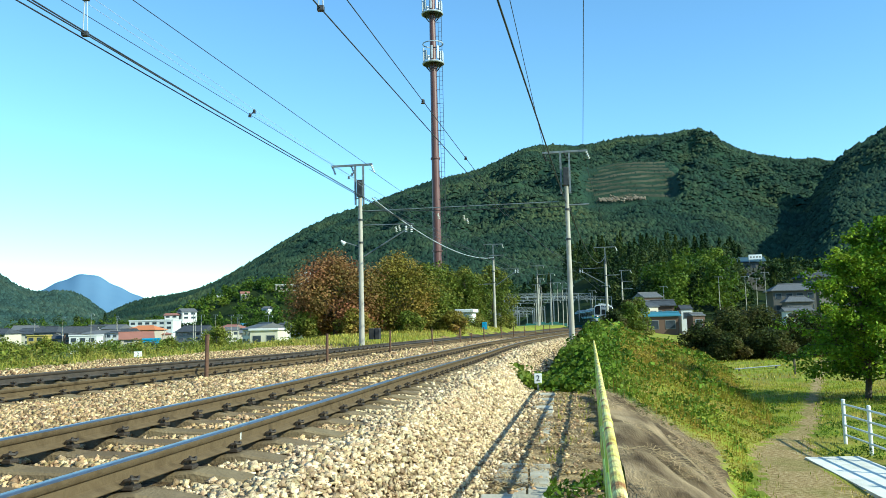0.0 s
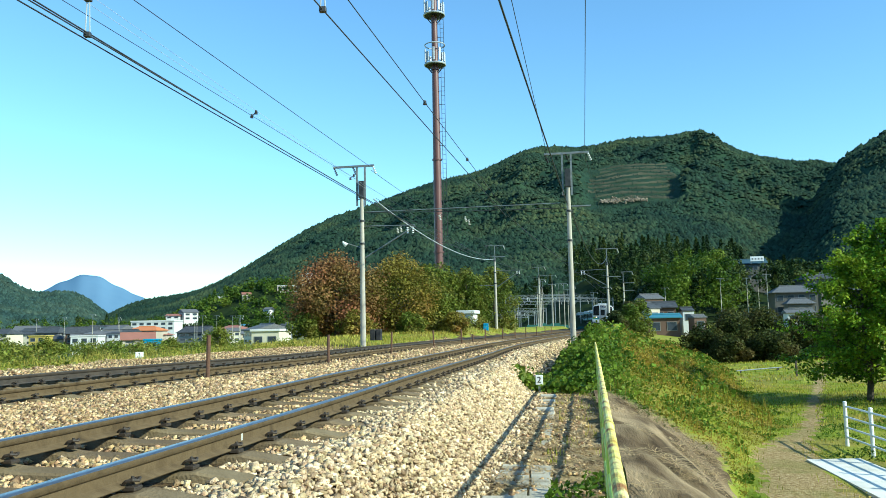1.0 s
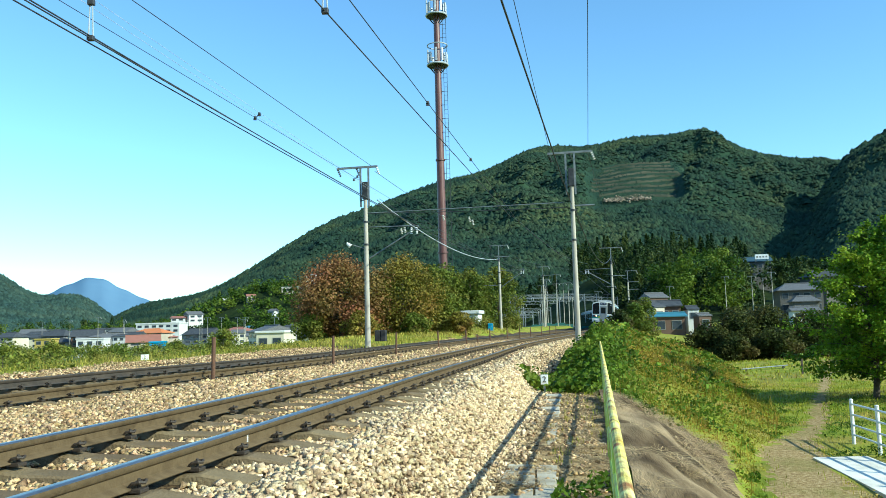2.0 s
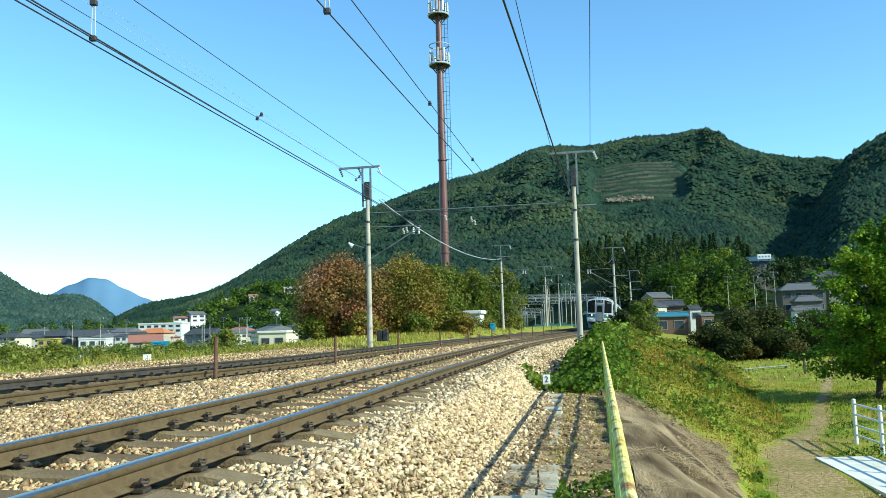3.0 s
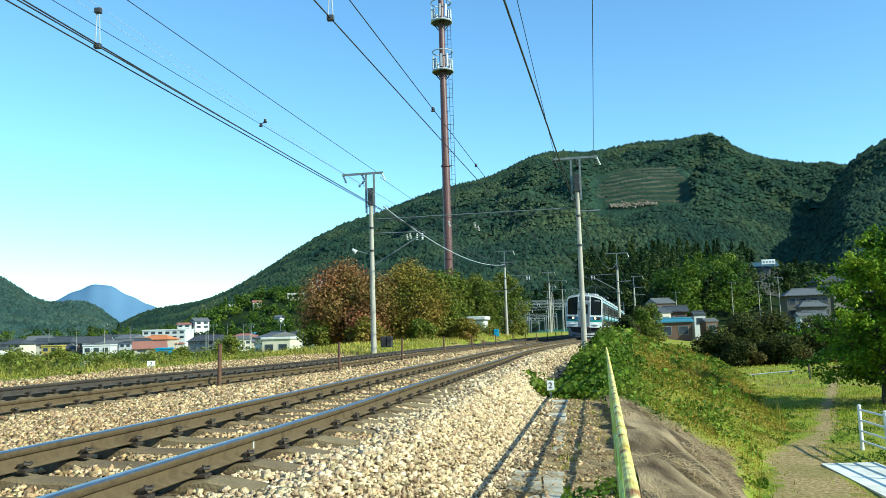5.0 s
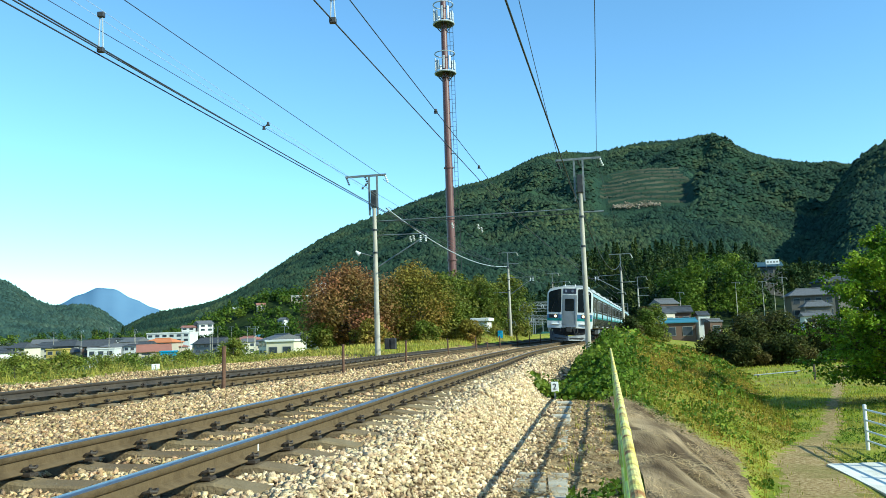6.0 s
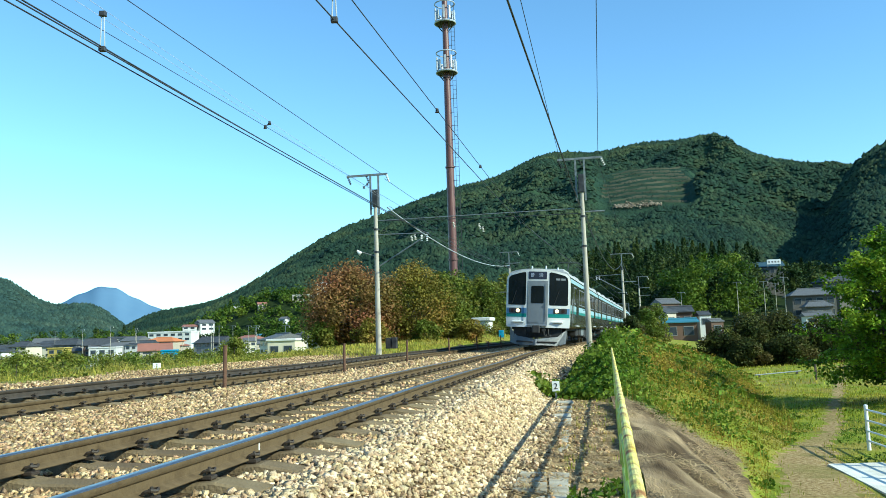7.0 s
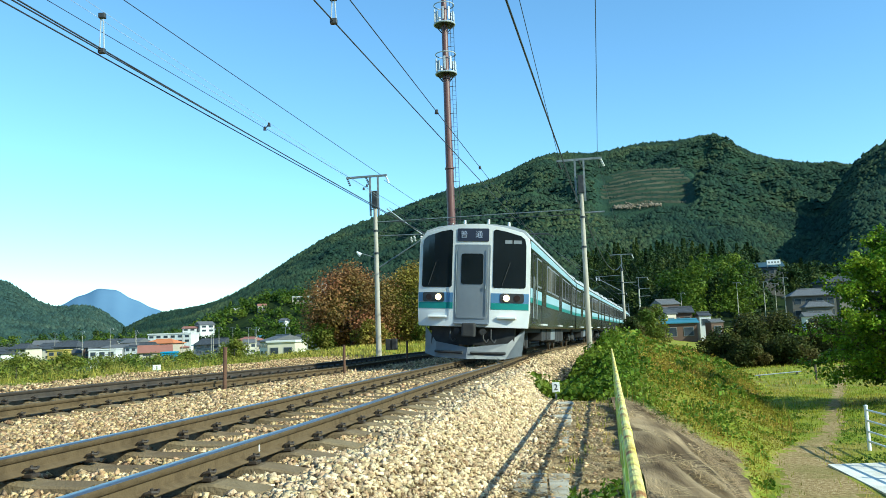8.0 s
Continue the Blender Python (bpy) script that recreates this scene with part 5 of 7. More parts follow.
def trough_lid(y, u, w, l, z, tilt):
    p = place(y, u, z)
    _, s = course(y)
    ob = new("trough_lid")
    ob.matrix_basis = pose(*p, tilt, rng.normal(0, 1.5), math.degrees(math.atan(-s)) + rng.normal(0, 2))
    tagged(ob, "cracked grey concrete cable trough lid sunk in weeds", "trough lid", "cable trough lids")
    bm = bmesh.new()
    if l > 0.6:
        # two halves with a crack between
        for sx in (-1, 1):
            b2 = bmesh.new()
            prism(b2, [(sx * 0.006, -0.05), (sx * w / 2, -0.05), (sx * w / 2, 0.0), (sx * 0.012, 0.0)], -l / 2, l / 2)
            for v in b2.verts:
                if abs(v.co.x) < 0.02:
                    v.co.x += 0.03 * math.sin(v.co.y * 9) + 0.05
            part("slab_half", b2, M_CONCRETE, ob)
        bm.free()
    else:
        box(bm, -w / 2, w / 2, -l / 2, l / 2, -0.05, 0.0, 0.008)
        part("slab", bm, M_CONCRETE, ob)


y = 5.2
for i in range(22):
    if y > 8 and rng.random() < 0.35:
        y += 0.52
        continue
    trough_lid(y, 2.26 + rng.normal(0, 0.012), 0.46 if y < 8 else 0.30, 0.96 if y < 7.9 else 0.48, (-0.705 if y < 8 else -0.735) + rng.normal(0, 0.008), rng.normal(0, 1.0))
    y += 0.98 if y < 7 else 0.52


# the white pipe fence and pale slab beside the field path
def pipe_fence():
    root = thing("pipe_fence", "white painted pipe fence beside the path", "fence")
    pts = [(10.0 - 0.115 * (20.3 - y), y) for y in (20.3, 18.75, 17.2, 15.65, 14.1, 12.55)]
    for x, y in pts:
        z = float(height(*lateral(x, y)))
        bm = bmesh.new()
        rod(bm, (x, y, z - 0.3), (x, y, -1.46), 0.045, n=12)
        part("post", bm, M_WHITE, root)
        bm = bmesh.new()
        bmesh.ops.create_uvsphere(bm, u_segments=12, v_segments=6, radius=0.05, matrix=Matrix.Translation((x, y, -1.46)) @ Matrix.Diagonal((1, 1, 0.6, 1)))
        part("post_cap", bm, M_WHITE, root)
    for (x0, y0), (x1, y1) in zip(pts, pts[1:]):
        for z in (-1.56, -1.82, -2.08, -2.32):
            bm = bmesh.new()
            rod(bm, (x0, y0, z), (x1, y1, z), 0.026, n=10)
            part("rail", bm, M_WHITE, root)


pipe_fence()


def pale_slab():
    root = thing("concrete_slab", "sunlit pale concrete slab beside the fence", "slab")
    for i in range(5):
        y1 = 18.2 - i * 1.55
        bm = bmesh.new()
        x0, x1 = 8.15 - 0.13 * (19.2 - y1), 9.35 - 0.115 * (19.2 - y1)
        zt = -2.49
        y0 = y1 - 1.53
        c = [(x0 - 0.13 * 1.53, y0), (x1 - 0.115 * 1.53, y0), (x1, y1), (x0, y1)]
        lo, hi = [bm.verts.new((*q, zt - 0.2)) for q in c], [bm.verts.new((*q, zt)) for q in c]
        bm.faces.new(lo[::-1])
        bm.faces.new(hi)
        for e in range(4):
            bm.faces.new((lo[e], lo[(e + 1) % 4], hi[(e + 1) % 4], hi[e]))
        part("slab_piece", bm, M_PALECONC, root)


M_PALECONC = material("pale_concrete", [(0.70, 0.66, 0.58), (0.82, 0.78, 0.70)], 3, 0.9, bump=0.5, bump_scale=40, second=((0.46, 0.42, 0.34), 1.2, 0.6), spec=0.1)
pale_slab()
stake = thing("wooden_stake", "short wooden stake in the field", "stake", at=pose(19.6, 45.0, float(height(*lateral(19.6, 45.0)))))
bm = bmesh.new()
box(bm, -0.05, 0.05, -0.05, 0.05, -0.2, 1.15, 0.01)
part("stake_body", bm, M_BARK, stake)
bm = bmesh.new()
box(bm, -0.06, 0.06, -0.06, 0.06, 0.95, 1.16, 0.01)
part("stake_head", bm, M_LIME, stake)


# a pale pipe lying on low rests before the thicket
pipe = thing("field_pipe", "long pale pipe on low rests beside the thicket", "pipe", at=pose(19.4, 50.0, float(height(*lateral(19.4, 50.0)))))
bm = bmesh.new()
rod(bm, (-1.5, -0.4, 0.12), (1.7, 0.5, 0.24), 0.035, n=10)
part("pipe_body", bm, M_STEEL, pipe, "pale steel pipe")
for x, y, h in ((-1.2, -0.32, 0.10), (1.4, 0.42, 0.20)):
    bm = bmesh.new()
    box(bm, x - 0.05, x + 0.05, y - 0.05, y + 0.05, -0.1, h)
    part("rest", bm, M_BARK, pipe)


# ---------------------------------------------------------------- houses
def paint(name, c, rough=0.7):
    return material(name, [tuple(v * 0.9 for v in c), c], 0.7, rough, second=(tuple(v * 0.75 for v in c), 0.25, 0.5))


TILE_GREY = material("roof_tile_grey", [(0.10, 0.10, 0.105), (0.16, 0.16, 0.165)], 1.5, 0.75, spec=0.15, bump=0.8, bump_scale=6, stretch=(3, 3, 3))
TILE_DARK = material("roof_tile_dark", [(0.045, 0.048, 0.055), (0.085, 0.088, 0.095)], 1.5, 0.7, spec=0.15, bump=0.8, bump_scale=6)
ROOF_BLUE = paint("roof_sheet_blue", (0.07, 0.19, 0.27), 0.5)
ROOF_BRIGHTBLUE = paint("blue_sheet", (0.03, 0.25, 0.45), 0.5)
ROOF_ORANGE = paint("roof_tile_orange", (0.55, 0.19, 0.06))
ROOF_RED = paint("roof_red_brown", (0.30, 0.13, 0.09))
W_WHITE, W_CREAM, W_BEIGE = paint("wall_white", (0.68, 0.67, 0.64)), paint("wall_cream", (0.66, 0.60, 0.45)), paint("wall_beige", (0.48, 0.42, 0.33))
W_BROWN, W_YELLOW, W_GREY = paint("wall_brown", (0.13, 0.075, 0.05)), paint("wall_yellow", (0.46, 0.35, 0.08)), paint("wall_grey", (0.24, 0.24, 0.23))
W_DIM = paint("wall_dim", (0.12, 0.11, 0.095))
ROOF_SLATE = paint("roof_blue_grey", (0.045, 0.085, 0.11), 0.5)
ROOF_LEAN = paint("roof_sheet_faded_blue", (0.06, 0.19, 0.26), 0.5)
M_WINDOW = material("house_window", [(0.03, 0.04, 0.05), (0.07, 0.08, 0.10)], 0.8, 0.1, spec=0.6)


def house(x, y, z, w, d, h, rh, wall, roof, label, turn=0, shape="gable", wins=3, storeys=2, name="house"):
    """A house: walls, windows with frames, an overhanging roof."""
    root = thing(name, label, "house", "houses of the town", at=pose(x, y, z, 0, 0, turn))
    bm = bmesh.new()
    box(bm, -w / 2, w / 2, -d / 2, d / 2, -5.0, h)
    part("wall", bm, wall, root)
    o = min(0.55, w * 0.07)
    bm = bmesh.new()
    if shape == "flat":
        box(bm, -w / 2 - 0.2, w / 2 + 0.2, -d / 2 - 0.2, d / 2 + 0.2, h, h + max(0.3, rh), 0.05)
    else:
        a = [bm.verts.new(c) for c in ((-w / 2 - o, -d / 2 - o, h), (w / 2 + o, -d / 2 - o, h), (w / 2 + o, d / 2 + o, h), (-w / 2 - o, d / 2 + o, h))]
        b = [bm.verts.new((v.co.x, v.co.y, v.co.z + 0.14)) for v in a]
        k = w * 0.28 if shape == "hip" else 0
        r = [bm.verts.new((-w / 2 - o + k, 0, h + 0.14 + rh)), bm.verts.new((w / 2 + o - k, 0, h + 0.14 + rh))]
        bm.faces.new(a[::-1])
        for i in range(4):
            bm.faces.new((a[i], a[(i + 1) % 4], b[(i + 1) % 4], b[i]))
        bm.faces.new((b[0], b[1], r[1], r[0]))
        bm.faces.new((b[2], b[3], r[0], r[1]))
        bm.faces.new((b[1], b[2], r[1]))
        bm.faces.new((b[3], b[0], r[0]))
        bmesh.ops.recalc_face_normals(bm, faces=bm.faces[:])
    rf = part("roof", bm, roof, root)
    if shape != "flat":
        bm = bmesh.new()
        k = w * 0.28 if shape == "hip" else 0
        rod(bm, (-w / 2 - o + k, 0, h + 0.16 + rh), (w / 2 + o - k, 0, h + 0.16 + rh), 0.13, n=8)
        part("ridge_cap", bm, roof, rf)
    sh = h / storeys
    for s in range(storeys):
        for i in range(wins):
            ww = w / wins * 0.55
            cx = -w / 2 + w * (i + 0.5) / wins
            z0 = s * sh + sh * 0.32
            bm = bmesh.new()
            box(bm, cx - ww / 2 - 0.06, cx + ww / 2 + 0.06, -d / 2 - 0.05, -d / 2 + 0.02, z0 - 0.06, z0 + sh * 0.45 + 0.06)
            win = part("window", bm, W_GREY, root)
            bm = bmesh.new()
            box(bm, cx - ww / 2, cx + ww / 2, -d / 2 - 0.06, -d / 2 - 0.02, z0, z0 + sh * 0.45)
            part("pane", bm, M_WINDOW, win)
    return root


def foothill(x, y):
    """The wooded knoll at the foot of the mountain, behind the town."""
    a = np.asarray(x, float) / y
    z = -4.5 + 33 * smoothstep(385, 505, y) * smoothstep(-0.43, -0.22, a) * smoothstep(0.16, -0.02, a) + 1.2 * cloud(x, y, 60, 331)
    return float(z) if z.ndim == 0 else z


def build_foothill():
    A, Yv = np.meshgrid(np.linspace(-0.46, 0.17, 70), np.linspace(380, 760, 40))
    P = np.stack([A * Yv, Yv, foothill(A * Yv, Yv)], -1)
    idx = np.arange(A.size).reshape(A.shape)
    F = np.stack([idx[:-1, :-1], idx[:-1, 1:], idx[1:, 1:], idx[1:, :-1]], -1).reshape(-1, 4)
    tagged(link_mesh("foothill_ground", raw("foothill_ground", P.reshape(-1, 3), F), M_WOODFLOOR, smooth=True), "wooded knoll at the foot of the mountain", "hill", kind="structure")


build_foothill()
# the town in the valley, across the second track
for spec in (
        (-30.2, 134.4, -1.76, 6.2, 6.0, 2.5, 0.95, W_CREAM, TILE_GREY, "white house with a grey tiled gable roof", -58, "gable", 3, 2),
        (-23.5, 105.6, -2.36, 3.7, 3.0, 2.94, 0.25, W_CREAM, W_WHITE, "low cream storage building with a flat roof", -6, "flat", 2, 1),
        (-119.2, 328.0, 1.57, 18.0, 9.0, 3.78, 0.56, W_WHITE, W_WHITE, "long white flat-roofed building", -3, "flat", 6, 2),
        (-119.2, 368.0, 6.20, 6.5, 8.0, 3.61, 1.43, W_WHITE, TILE_GREY, "white house with a steep pale roof", 35, "gable", 2, 2),
        (-124.8, 364.8, 5.49, 5.9, 8.0, 2.81, 0.82, W_WHITE, ROOF_RED, "white house with a reddish roof", 10, "gable", 2, 2),
        (-102.2, 272.0, -0.80, 10.7, 8.0, 2.34, 1.40, W_BEIGE, ROOF_ORANGE, "house with a bright orange tiled roof", -8, "hip", 3, 2),
        (-86.7, 224.0, -3.20, 8.3, 7.0, 2.10, 1.91, W_BEIGE, ROOF_RED, "house with a red-brown roof", 22, "gable", 2, 2),
        (-70.7, 192.0, -3.55, 3.5, 4.0, 2.49, 0.40, ROOF_BRIGHTBLUE, ROOF_BRIGHTBLUE, "small shed clad in bright blue sheet", 14, "flat", 1, 1),
        (-130.1, 264.0, -1.63, 7.9, 8.0, 3.05, 1.91, W_GREY, TILE_DARK, "grey house with a dark tiled hip roof", -8, "hip", 3, 2),
        (-116.8, 256.0, -2.16, 8.6, 8.0, 3.16, 2.04, W_BROWN, TILE_DARK, "dark house with a dark tiled gable roof", 12, "gable", 3, 2),
        (-101.8, 200.0, -2.96, 4.1, 4.0, 3.40, 0.25, W_YELLOW, W_YELLOW, "small yellow-painted building among the houses", 0, "flat", 2, 2),
        (-100.8, 224.0, -2.27, 7.3, 6.0, 2.42, 0.34, W_WHITE, W_WHITE, "low white building with a flat roof", 6, "flat", 3, 1),
        (-118.4, 288.0, -1.02, 6.9, 8.0, 3.24, 1.49, W_BEIGE, TILE_GREY, "beige house with a grey roof", -16, "gable", 3, 2),
        (-74.7, 240.0, -2.09, 8.7, 7.0, 2.70, 1.73, W_GREY, TILE_DARK, "grey house with a dark gable roof", -20, "gable", 3, 2),
        (-101.6, 240.0, -2.54, 6.3, 6.0, 3.03, 1.04, W_GREY, TILE_GREY, "grey house with a grey tiled roof", 20, "gable", 3, 2),
        (-94.6, 232.0, -2.56, 5.4, 6.0, 3.29, 0.36, W_WHITE, TILE_DARK, "white house with a low dark roof", -6, "gable", 3, 2),
        (-64.0, 240.0, -2.65, 3.8, 6.0, 3.37, 0.88, W_CREAM, TILE_GREY, "cream house with a grey roof", 15, "gable", 2, 2),
        (-148.8, 268.8, -1.53, 7.0, 8.0, 2.92, 1.62, W_CREAM, TILE_DARK, "cream house with a dark roof", -9, "hip", 3, 2),
        (-160.0, 304.0, -0.41, 7.7, 8.0, 3.08, 1.62, W_WHITE, TILE_GREY, "white house with a grey tiled roof", 14, "gable", 3, 2),
        (-83.5, 480, foothill(-83.5, 480), 5.5, 6, 9.0, 0.5, W_CREAM, W_WHITE, "cream block on the wooded slope", 0, "flat", 2, 3),
        (-95, 478, foothill(-95, 478), 12, 6, 2.8, 0.4, W_BEIGE, W_WHITE, "low beige building on the wooded slope", 5, "flat", 5, 1),
        (-74, 470, foothill(-74, 470), 6, 6, 3.4, 1.2, W_CREAM, TILE_GREY, "pale house above the autumn trees", 12, "gable", 2, 1),
        (-98, 440, foothill(-98, 440), 4, 5, 2.6, 1.2, W_WHITE, TILE_GREY, "small white house on the wooded slope", -20, "gable", 1, 1),
        (-157, 560, foothill(-157, 560), 9, 6, 2.6, 0.5, W_WHITE, W_WHITE, "white shed on a cleared shelf of the slope", 4, "flat", 3, 1),
        (-118, 470, foothill(-118, 470), 5, 5, 3.0, 1.1, W_BEIGE, ROOF_RED, "beige house among the slope's trees", 18, "gable", 2, 1),
        # the hamlet at the foot of the wooded hill
        (65.4, 150, 1.5, 7.4, 7, 4.2, 1.25, W_DIM, TILE_GREY, "grey two-storey house with a tiled hip roof", -12, "hip", 4, 2),
        (63.9, 144, 0.4, 4.4, 4, 3.1, 0.9, W_DIM, TILE_GREY, "house wing with a grey tiled roof", -12, "hip", 3, 1),
        (60.6, 137, -0.2, 4.2, 3, 2.0, 0.55, W_WHITE, TILE_GREY, "low white outbuilding with a grey roof", -10, "gable", 2, 1),
        (80, 166, 1.5, 8.0, 7, 5.0, 1.6, W_DIM, TILE_DARK, "grey-brown house with a dark roof", 8, "hip", 3, 2),
        (90, 192, 6.0, 8, 7, 4.2, 1.6, W_DIM, TILE_DARK, "grey-brown house with a dark roof on the slope", -5, "hip", 3, 2),
        (96.3, 250, 13.0, 8.5, 6, 5.4, 1.6, W_DIM, ROOF_SLATE, "building with a blue roof on the wooded slope", -10, "gable", 4, 2),
        (30.2, 113, 0.2, 4.2, 4, 2.5, 0.75, W_BROWN, TILE_DARK, "brown-walled house with a dark roof", -8, "gable", 3, 1),
        (33.5, 111, 0.4, 1.5, 3, 1.75, 0.40, W_WHITE, TILE_DARK, "small white annexe with a dark roof", -5, "gable", 1, 1),
        (27.6, 110, 0.2, 2.4, 3, 2.4, 0.70, W_BEIGE, TILE_DARK, "narrow house with a dark gable roof", 40, "gable", 1, 1),
        (28.7, 106, -1.1, 4.3, 2.5, 2.35, 0.38, W_BROWN, ROOF_LEAN, "low brown lean-to with a blue sheet roof", -5, "gable", 2, 1),
        (32.8, 104, -0.8, 1.6, 2.0, 2.0, 0.22, W_BROWN, TILE_GREY, "low shed with a pale grey roof", 5, "gable", 1, 1),
        (32.8, 128, 2.0, 2.9, 4, 2.4, 0.70, W_BROWN, TILE_GREY, "dark timber house under the trees", 10, "gable", 3, 1)):
    house(*spec)
kt = random.Random(17)
for i in range(40):
    a, yy = kt.uniform(-0.62, -0.16), kt.uniform(245, 420)
    wall, roof = kt.choice((W_WHITE, W_WHITE, W_CREAM, W_BEIGE, W_GREY)), kt.choice((TILE_GREY, TILE_DARK, TILE_DARK, ROOF_RED, ROOF_BLUE))
    house(a * yy, yy, -3.6 + 0.022 * (yy - 245), kt.uniform(6, 10), 7, kt.uniform(2.6, 4.6), kt.uniform(0.7, 1.4), wall, roof,
          "small tiled house in the crowded town", kt.uniform(-35, 35), kt.choice(("gable", "hip", "gable")), 2, 2)
sign = thing("hill_sign", "white sign board on a rooftop", "sign", at=pose(96.9, 245.5, 19.1, 0, 0, -10))
bm = bmesh.new()
box(bm, -2.0, 2.0, -0.15, 0.15, 0, 1.5, 0.05)
part("board", bm, M_WHITE, sign)
for x in (-1.6, -0.7, 0.2, 1.1):
    bm = bmesh.new()
    box(bm, x, x + 0.5, -0.18, -0.16, 0.5, 1.0)
    part("plain_bar", bm, W_GREY, sign)
for x in (-1.8, 1.8):
    bm = bmesh.new()
    box(bm, x - 0.1, x + 0.1, -0.1, 0.1, -0.9, 0.0)
    part("leg", bm, M_STEEL, sign)


# relay shed, cabinets and the station's frames
shed = house(1.95, 69.5, 0.2, 1.25, 1.8, 1.55, 0.18, W_WHITE, W_WHITE, "small white trackside shed half hidden by ivy", -14, "flat", 1, 1, name="trackside_shed")
shed["category"], shed["group"] = "shed", ""
cab = thing("blue_bin", "small bright blue container by the track", "container", at=pose(*at_line(66, -7.2, 0.2)))
bm = bmesh.new()
box(bm, -0.22, 0.22, -0.2, 0.2, 0, 0.7, 0.04)
part("bin_body", bm, ROOF_BRIGHTBLUE, cab)
cab = thing("relay_cabinet", "dark grey relay cabinet at the foot of a pole", "cabinet", at=pose(-3.2, 36.4, 0.1, 0, 0, -10))
for sx in (-0.14, 0.14):
    bm = bmesh.new()
    box(bm, sx - 0.11, sx + 0.11, -0.15, 0.15, 0, 0.50, 0.02)
    part("cabinet_door", bm, M_UNDER, cab)


def gantry(x, y, w, h, label):
    z = float(height(*lateral(x, y)))
    root = thing("station_gantry", label, "gantry", "lattice frames in the station", at=pose(x, y, z))
    for sx in (-w / 2, w / 2):
        bm = bmesh.new()
        box(bm, sx - 0.08, sx + 0.08, -0.08, 0.08, -0.4, h)
        part("leg", bm, M_STEEL, root)
    for zz in (h - 0.7, h - 0.1):
        bm = bmesh.new()
        box(bm, -w / 2, w / 2, -0.04, 0.04, zz - 0.04, zz + 0.04)
        part("chord", bm, M_STEEL, root)
    n = int(w / 0.9)
    for i in range(n):
        a, b = -w / 2 + w * i / n, -w / 2 + w * (i + 1) / n
        bm = bmesh.new()
        rod(bm, (a, 0, h - 0.7 if i % 2 else h - 0.1), (b, 0, h - 0.1 if i % 2 else h - 0.7), 0.03, n=4)
        part("lattice_bar", bm, M_STEEL, root)
    for i in range(int(w / 3)):
        bm = bmesh.new()
        insulator(bm, (-w / 2 + 1.5 + i * 3, 0, h - 0.75), (-w / 2 + 1.5 + i * 3, 0, h - 1.3), 0.09)
        part("insulator", bm, M_INSULATOR, root)


for x, y, w, h in ((19.5, 165, 14, 6.6), (22.5, 180, 16, 7.0), (31.0, 178, 13, 6.8), (26.0, 195, 20, 7.6), (14.5, 172, 10, 5.0), (29.0, 210, 22, 8.0), (12.6, 160, 8, 3.9), (15.5, 180, 9, 4.5), (17.2, 164, 7, 4.3), (13.4, 190, 9, 5.6), (22.5, 196, 9, 6.9), (19.0, 172, 8, 5.6)):
    gantry(x, y, w, h, "grey lattice gantry over the station tracks")
M_TEALFENCE = paint("teal_fence_paint", (0.025, 0.11, 0.10))
fence = thing("station_fence", "teal station fence panel", "fence")
for i in range(16):
    x, y = 13.5 + i * 1.0, 146 + i * 0.9
    z = float(height(*lateral(x, y)))
    bm = bmesh.new()
    box(bm, x - 0.47, x + 0.47, y - 0.04, y + 0.04, z - 0.1, z + (0.55 if i % 3 else 0.3))
    part("fence_panel", bm, M_TEALFENCE, fence)


# ---------------------------------------------------------------- vegetation
def scatter(k, n, u0, u1, y0, y1, keep=None):
    u, y = k.uniform(u0, u1, n), k.uniform(y0, y1, n)
    if keep is not None:
        m = keep(u, y)
        u, y = u[m], y[m]
    return u, y


def mat_edge(u):
    """How far along the line the weed mat reaches, by its distance from the rail."""
    return 15.4 + (u - 3.2) * 0.95 + 0.4 * np.sin(u * 2.1)


def mat_foot(y):
    """How far down the slope the weed mat reaches."""
    return np.interp(y, (4, 10, 14, 17.7), (4.2, 4.55, 5.25, 5.6))


def mound(u, y):
    """Height of the climbers over the ground: deep on the crest, thin at the foot."""
    crest = np.exp(-((u - 3.7) / 1.3) ** 2) * smoothstep(17.5, 25, y) * 0.55
    body = 0.34 + 0.22 * cloud(u, y, 2.6, 61) + 0.14 * cloud(u, y, 1.1, 62)
    return np.clip(crest + body * smoothstep(toe_at(y) + 0.6, toe_at(y) - 1.6, u), 0.03, 1.6)


k = np.random.default_rng(101)
# climbers and weeds on the embankment
def on_slope(u, y):
    P = place(y, u)
    path = np.abs(P[..., 0] - trail_x(P[..., 1])) < trail_half(P[..., 1]) + 0.12
    return ~path & (u < toe_at(y) + 0.25 + 0.4 * cloud(u, y, 2, 70)) & ((y > mat_edge(u) + 0.4 * cloud(u, y, 1.2, 71)) | (u > mat_foot(y) + 0.15)) & (u > 3.15)


